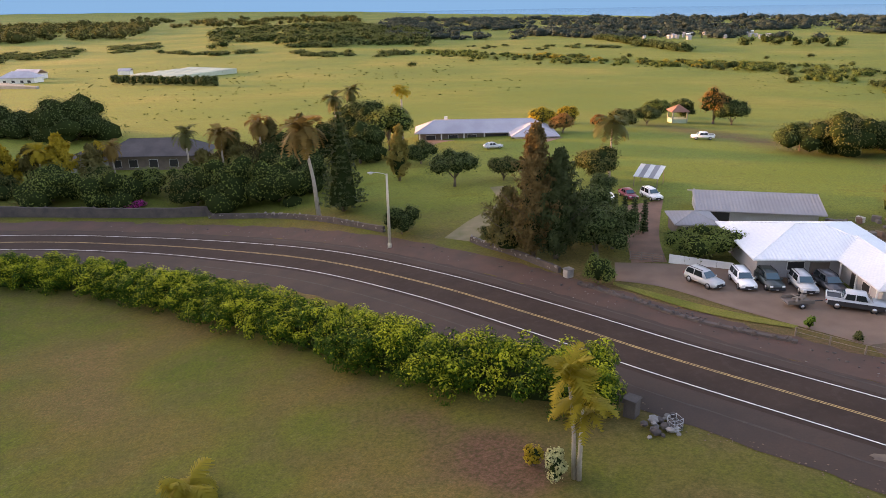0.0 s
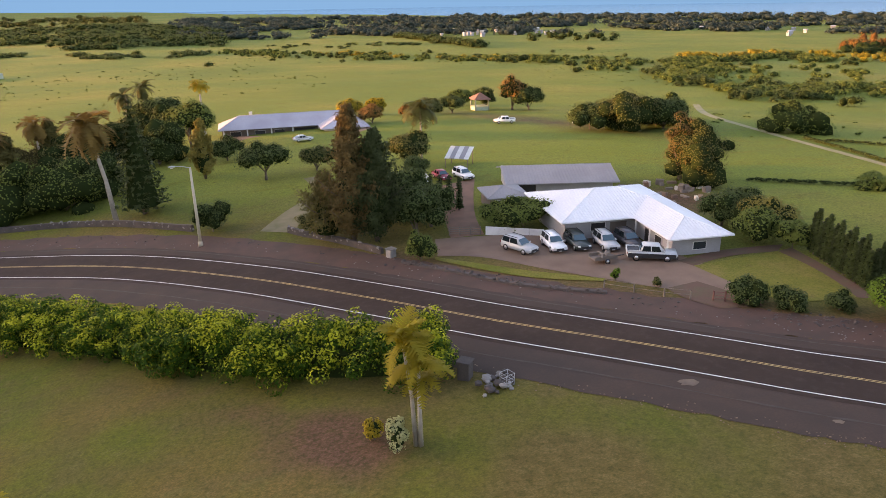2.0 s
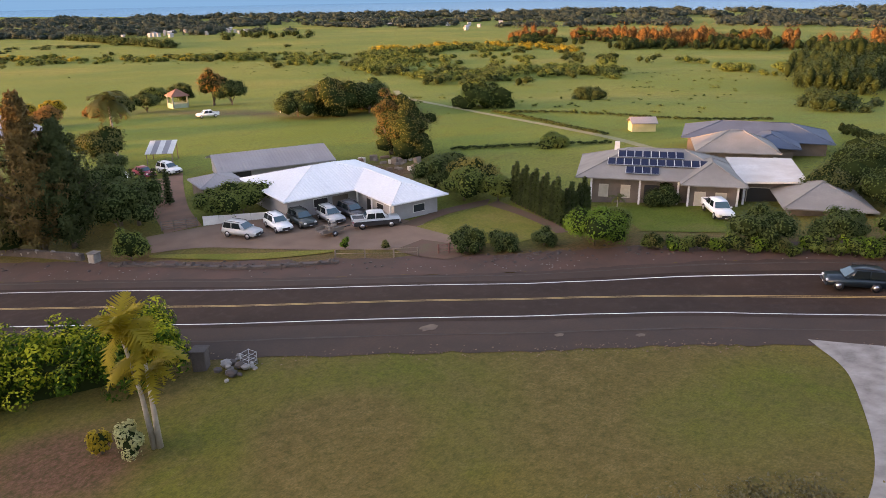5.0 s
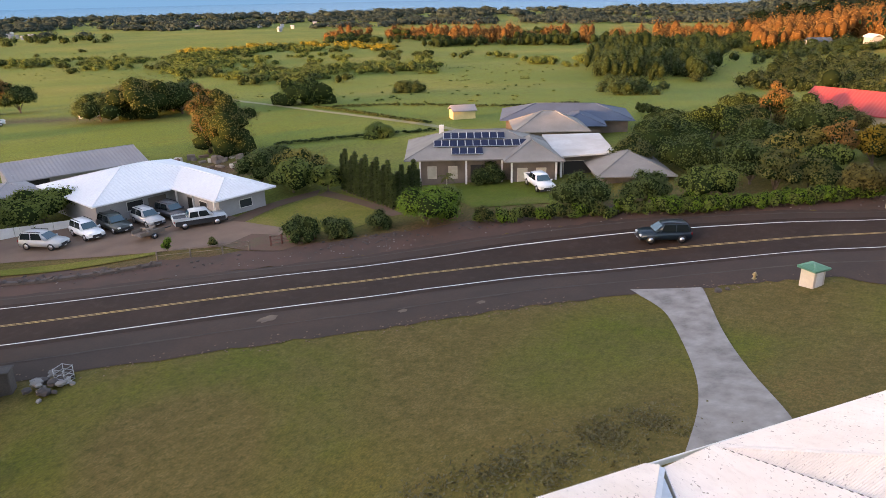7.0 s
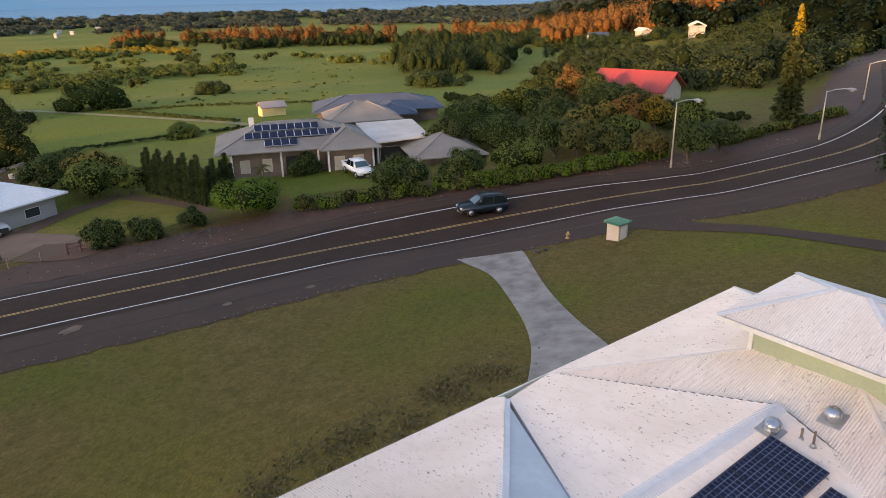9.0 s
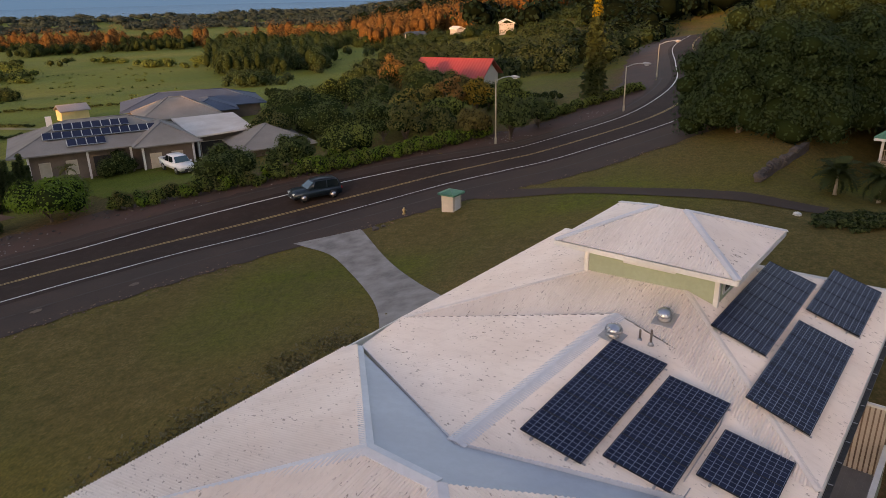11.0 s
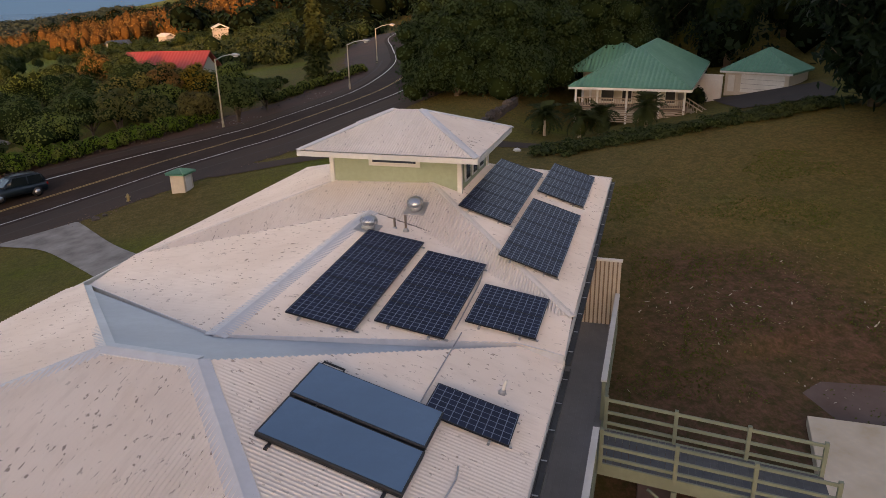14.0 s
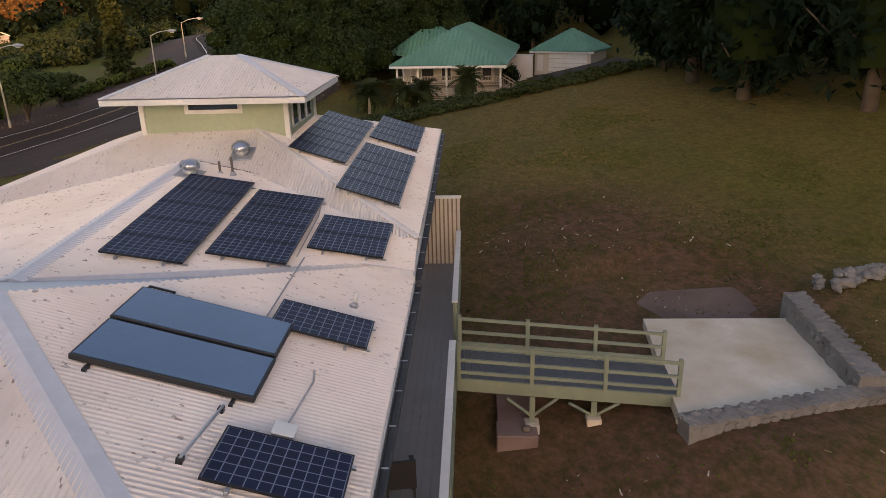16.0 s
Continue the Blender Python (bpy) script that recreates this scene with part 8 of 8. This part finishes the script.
def far_growth(name, label, areas, belts, leaf, seed, size, per, thin=-0.12, core=0.6, puffs=3):
    """Bushes and trees too far off to count.
    areas: azimuth from, to, distance from, to, count, radius from, to, height factor.
    belts: a line of (azimuth, distance), its width, count, radius from, to, height factor."""
    rnd = random.Random(seed)
    C = []
    for a0, a1, r0, r1, n, s0, s1, hf in areas:
        k = 0
        while k < n:
            deg, r = rnd.uniform(a0, a1), math.sqrt(rnd.uniform(r0 * r0, r1 * r1))
            x, y = r * math.sin(radians(deg)), r * math.cos(radians(deg))
            bare = noise.noise((x * 0.006 + seed, y * 0.006, 0)) < thin and rnd.random() < 0.975
            lawn = abs(deg - 75.5) < 2.6 and 255 < r < 345 or abs(deg - 79) < 1.2 and 395 < r < 440
            if bare or lawn or r < 260 and abs(road_offset(x, y)[0]) < 13:
                k += 0.1
                continue
            bush_clumps(rnd, C, x, y, rnd.uniform(s0, s1) * rnd.uniform(0.7, 1.2), hf, puffs)
            k += 1
    for line, width, n, s0, s1, hf in belts:
        for k in range(n):
            f = rnd.random() * (len(line) - 1)
            p, q = line[int(f)], line[int(f) + 1]
            deg, r = (p[m] + (q[m] - p[m]) * (f - int(f)) for m in (0, 1))
            if noise.noise((deg * 0.55 + seed, r * 0.01, 2.0)) < -0.22:
                continue
            r += rnd.gauss(0, 0.5) * width
            x, y = r * math.sin(radians(deg)), r * math.cos(radians(deg))
            bush_clumps(rnd, C, x, y, rnd.uniform(s0, s1) * rnd.uniform(0.7, 1.2), hf, puffs)
    t = thing(name, Matrix.Identity(4), label, "vegetation", kind="stuff")
    place("foliage", clump_crown("foliage", C, per, size, LEAF[leaf], seed, 1.3, 0.6, 0.4, 0.5), None, t)
    place("shade_core", core_mesh(C, core, leaf), None, t)


UPPER = [(-1, 760), (4, 690), (8, 640), (14, 600), (20, 560), (26, 520), (33, 510), (37, 555), (40, 604), (45.4, 564)]
LOWER = [(24, 480), (30, 455), (34, 375), (38, 315), (42, 318), (45, 330), (49, 350), (52.5, 343)]
far_growth("far_shrubs", "belts of round green bushes across the distant pasture", [], [(UPPER, 40, 230, 3.5, 6.5, 0.75), (LOWER, 30, 150, 2.8, 5, 0.85), ([(54, 447), (57, 442), (60, 384), (63, 356), (65, 406)], 20, 34, 2.4, 4.4, 0.85), ([(33, 440), (36, 420), (39, 440), (43, 460), (47, 450)], 60, 70, 3, 5, 0.8)], "mid", 501, 0.55, 80)
far_growth("far_dark_shrubs", "dark bushes among the distant pasture belts", [(-2, 62, 480, 700, 20, 2.5, 4.5, 0.8), (2, 12, 780, 900, 14, 4, 7, 0.4)], [(UPPER, 55, 110, 3, 6, 0.7), (LOWER, 40, 90, 2.8, 5, 0.8), ([(48, 470), (51, 455), (55, 430)], 25, 20, 3, 5, 0.8)], "dark", 502, 0.55, 80)
far_growth("far_lit_shrubs", "yellow-lit bushes along the top of the pasture belt", [], [([(33, 560), (36, 590), (39, 625), (42, 645), (46, 600), (49, 560)], 24, 60, 4, 7, 0.8), ([(4, 700), (14, 620), (24, 540)], 30, 24, 3.5, 5, 0.7)], "gold", 515, 0.55, 80)
far_growth("pasture_tussocks", "low tufts and small bushes dotted over the pasture", [(-28, 30, 230, 520, 330, 0.3, 1.0, 0.6), (30, 62, 170, 420, 160, 0.5, 1.1, 0.6), (-30, 30, 480, 720, 200, 0.8, 1.8, 0.5)], [], "mid", 517, 0.35, 9, -0.1, puffs=2)
far_growth("field_hedgerows", "dark hedgerows between the distant fields", [(22, 30, 800, 1000, 12, 6, 10, 1.0)], [([(-21, 943), (-17, 850), (-13.4, 885), (-9.6, 757), (-5, 745), (-0.5, 765)], 26, 130, 4, 7, 0.55), ([(10.5, 1180), (14.8, 917), (18.6, 754)], 9, 120, 6, 8, 0.9), ([(-33, 960), (-27, 1050), (-21, 1150)], 110, 160, 6, 10, 0.4), ([(8, 860), (13, 830), (16, 880)], 14, 16, 4, 6, 0.5)], "dark", 510, 1.4, 44)
far_growth("far_grove", "dark grove covering a distant rise", [(-17, -1, 900, 1600, 430, 9, 16, 0.6)], [], "dark", 503, 2.0, 44, -0.3)
far_growth("far_plantation", "brown-green plantation trees in the distance", [(-34, -22, 1430, 2100, 190, 12, 20, 1.0), (-22, -6, 1900, 2600, 90, 12, 22, 0.8)], [], "olive", 516, 3.0, 30, -0.3)
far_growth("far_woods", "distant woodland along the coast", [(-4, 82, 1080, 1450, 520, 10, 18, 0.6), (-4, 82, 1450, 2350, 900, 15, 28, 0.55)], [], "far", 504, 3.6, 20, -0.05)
# green trees painted orange as the setting sun lights them
far_growth("far_sunlit_trees", "line of sunlit rust-orange trees on the far slope", [(77, 97, 450, 620, 230, 5, 8, 2.3)], [([(44.5, 770), (50, 745), (56, 710), (62, 690)], 40, 90, 4.5, 7, 1.9), ([(53, 640), (60, 640), (66, 640), (72, 620), (76, 600), (80, 540), (84, 490), (90, 440)], 26, 330, 4.5, 7, 2.3)], "orange", 505, 0.8, 72, -0.7)
far_growth("far_slope_woods", "dark woodland below the rust-coloured trees", [(65, 74, 270, 500, 150, 3.2, 5.2, 2.2), (74, 82, 350, 480, 80, 3.0, 5.0, 1.4), (66, 70, 190, 240, 14, 2.5, 4.0, 1.0), (44, 62, 650, 800, 60, 6, 10, 0.9)], [([(52, 605), (60, 605), (66, 595), (72, 570), (76, 540), (79, 500)], 30, 190, 4.5, 7, 1.5), ([(79, 440), (86, 390), (95, 370)], 30, 80, 3.5, 5.5, 1.0)], "grove", 511, 0.5, 120, -0.25)
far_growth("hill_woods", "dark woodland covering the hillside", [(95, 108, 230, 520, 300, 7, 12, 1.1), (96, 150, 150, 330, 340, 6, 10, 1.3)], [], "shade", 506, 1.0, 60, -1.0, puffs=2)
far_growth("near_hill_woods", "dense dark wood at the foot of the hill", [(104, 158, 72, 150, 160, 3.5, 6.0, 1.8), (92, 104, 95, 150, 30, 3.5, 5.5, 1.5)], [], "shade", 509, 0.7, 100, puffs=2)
# a darker leaf is used to paint shade over the valley
far_growth("valley_trees", "mixed green trees round the distant gardens", [(66, 84, 190, 330, 90, 2.5, 5.0, 1.2), (76, 92, 140, 300, 130, 2.2, 4.4, 1.2), (85, 98, 118, 240, 110, 2.0, 4.0, 1.25)], [], "cypress", 507, 0.42, 110, -0.1)
far_growth("valley_dark_trees", "dark trees behind the distant gardens", [(76, 99, 260, 430, 170, 3.5, 6, 0.75), (88, 100, 130, 240, 50, 3, 5, 1.1)], [], "grove", 513, 0.5, 120, puffs=2)
far_growth("valley_olive_trees", "olive trees round the distant gardens", [(76, 92, 150, 320, 10, 1.2, 2.4, 1.6)], [], "olive", 512, 0.5, 90)
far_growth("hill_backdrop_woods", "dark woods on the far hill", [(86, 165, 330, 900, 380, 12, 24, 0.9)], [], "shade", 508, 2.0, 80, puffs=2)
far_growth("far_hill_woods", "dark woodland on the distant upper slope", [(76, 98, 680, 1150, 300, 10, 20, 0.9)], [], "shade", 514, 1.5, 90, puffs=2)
for i, (x, y, h, w, lf) in enumerate(((90, 153, 8.9, 15, "olive"), (110, 167, 7.7, 13, "mid"), (100, 158, 7.5, 11, "olive"), (125, 139, 7.5, 17, "mid"), (168, 139, 3.8, 10, "dark"), (93, 85, 2.6, 5.5, "mid"), (47, 210, 3.7, 4.5, "orange"), (39, 218, 5.7, 7, "gold"))):
    broadleaf(x, y, h, w, lf, "spreading bush standing in the pasture", 620 + i, 0.02, 110, 0.5, 26, group="pasture bushes")
NET = [(-207, 461), (-190, 452), (-173, 443), (-157, 434), (-141, 425), (-127, 417)]
for i, (x, y) in enumerate((a[0] + (b[0] - a[0]) * f, a[1] + (b[1] - a[1]) * f) for a, b in zip(NET[:-1], NET[1:]) for f in (0, 0.33, 0.66)):
    shrub(x, y, 6.0, 9.0, "dark", "dark clipped windbreak hedge before the net house", 640 + i, 80, 0.9, 10, "windbreak")


# ---------------------------------------------------------------- grass tufts and litter
def tufts(name, label, material, spots, size, seed, lean=0.5):
    """Short blades standing on the land, as one sheet of stuff."""
    rng = np.random.default_rng(seed)
    n = len(spots)
    P = np.array(spots)
    a = rng.uniform(0, 2 * math.pi, n)
    s = size * rng.uniform(0.5, 1.4, n)
    d = np.stack([np.cos(a), np.sin(a), np.zeros(n)], 1) * s[:, None]
    u = np.stack([rng.normal(0, lean, n), rng.normal(0, lean, n), np.ones(n)], 1) * s[:, None]
    V = np.stack([P - d * 0.5, P + d * 0.5, P + d * 0.35 + u * 0.8, P - d * 0.3 + u * 0.7], 1).reshape(-1, 3)
    me = mesh_arrays(name, V, np.arange(len(V)).reshape(-1, 4))
    me.materials.append(material)
    t = thing(name, Matrix.Identity(4), label, "grass", kind="stuff")
    place("blades", me, None, t)


def scatter(n, x0, x1, y0, y1, seed, low=0.0, freq=0.25, lift=0.0):
    rnd = random.Random(seed)
    out = []
    while len(out) < n:
        x, y = rnd.uniform(x0, x1), rnd.uniform(y0, y1)
        h = HOUSE_M.inverted() @ Vector((x, y, HZ))
        if -11 < h.x < 14.5 and -1.0 < h.y < 13.6 or -1.6 < h.x < 4.2 and -10 < h.y < -0.8:
            continue
        if noise.noise((x * freq, y * freq, seed)) + 0.35 * noise.noise((x * freq * 4, y * freq * 4, seed)) < low and rnd.random() < 0.9:
            continue
        drive = 41.0 > x > 24.0 and abs(y - (8.2 + 0.0135 * (x - 25) ** 2 - 2.2 * (1 - (x - 25) / 16))) < 3.2
        if drive or road_offset(x, y)[0] > -10.2:
            continue
        out.append((x, y, ground(x, y) + lift))
    return out


LEAF["grass"] = leafy("grass_blades", (0.055, 0.080, 0.012), (0.105, 0.120, 0.022), through_leaf=0.2)
LEAF["straw"] = leafy("straw_blades", (0.14, 0.10, 0.04), (0.25, 0.19, 0.09), through_leaf=0.2)
tufts("lawn_tufts", "uneven green tufts in the mown lawn", LEAF["grass"], scatter(20000, 2, 30, -24, 2, 3, 0.08), 0.05, 61)
tufts("dry_grass", "dry straw-coloured grass in the lawn", LEAF["straw"], scatter(1500, 2, 22, -18, 0, 5, 0.15, 0.2), 0.04, 63, 1.2)
LEAF["scrub"] = leafy("dead_scrub_stalks", (0.066, 0.062, 0.026), (0.150, 0.128, 0.066), through_leaf=0.1)
rs = random.Random(66)
patchy = []
while len(patchy) < 3600:
    f = rs.random()
    x, y = 18.5 + 11.5 * f + rs.gauss(0, 1.1), 17.2 - 6.4 * f + rs.gauss(0, 1.0)
    if noise.noise((x * 0.45, y * 0.45, 9.0)) + rs.gauss(0, 0.25) > 0.0:
        patchy.append((x, y, ground(x, y)))
tufts("dry_scrub", "dark dead scrub and stubble in the lawn near the eaves", LEAF["scrub"], patchy, 0.10, 65, 0.9)
TWIG = mat("pale_dry_twig", (0.5, 0.42, 0.33), 0.9)
tufts("fallen_twigs", "pale dry twigs scattered on bare earth", TWIG, scatter(170, 2, 20, -16, -2, 6, 0.0, 0.3, 0.01), 0.05, 64, 2.0)


# ---------------------------------------------------------------- loose stones along the road
def rubble(name, label, o0, o1, s0, s1, n, size, material, seed):
    rnd = random.Random(seed)
    C = []
    while len(C) < n:
        i = rnd.randrange(s0, s1)
        w = ROAD_WAY[i]
        o = rnd.uniform(o0, o1)
        x, y = ROAD_NP[i][0] - w[1] * o + rnd.uniform(-1, 1) * w[0], ROAD_NP[i][1] + w[0] * o + rnd.uniform(-1, 1) * w[1]
        if noise.noise((x * 0.12, y * 0.12, seed)) < -0.05 and rnd.random() < 0.8:
            continue
        q = size * rnd.uniform(0.4, 1.3)
        C.append((x, y, ground(x, y) + 0.04, q * rnd.uniform(0.8, 1.5), q, q * rnd.uniform(0.4, 0.7)))
    me = core_mesh(C, 1.0)
    me.materials.clear()
    me.materials.append(material)
    t = thing(name, Matrix.Identity(4), label, "stones", kind="stuff")
    place("stones", me, None, t)


rubble("verge_rubble", "scattered lava stones along the far verge", 8.4, 11.2, 50, 230, 380, 0.15, LAVA, 71)
rubble("verge_pebbles", "grey pebbles and grit on the road shoulder", 6.4, 9.0, 40, 230, 260, 0.07, STONE, 72)
rubble("lawn_edge_grit", "grit along the lawn edge of the road", -10.2, -8.9, 100, 240, 500, 0.06, GRAVEL, 73)
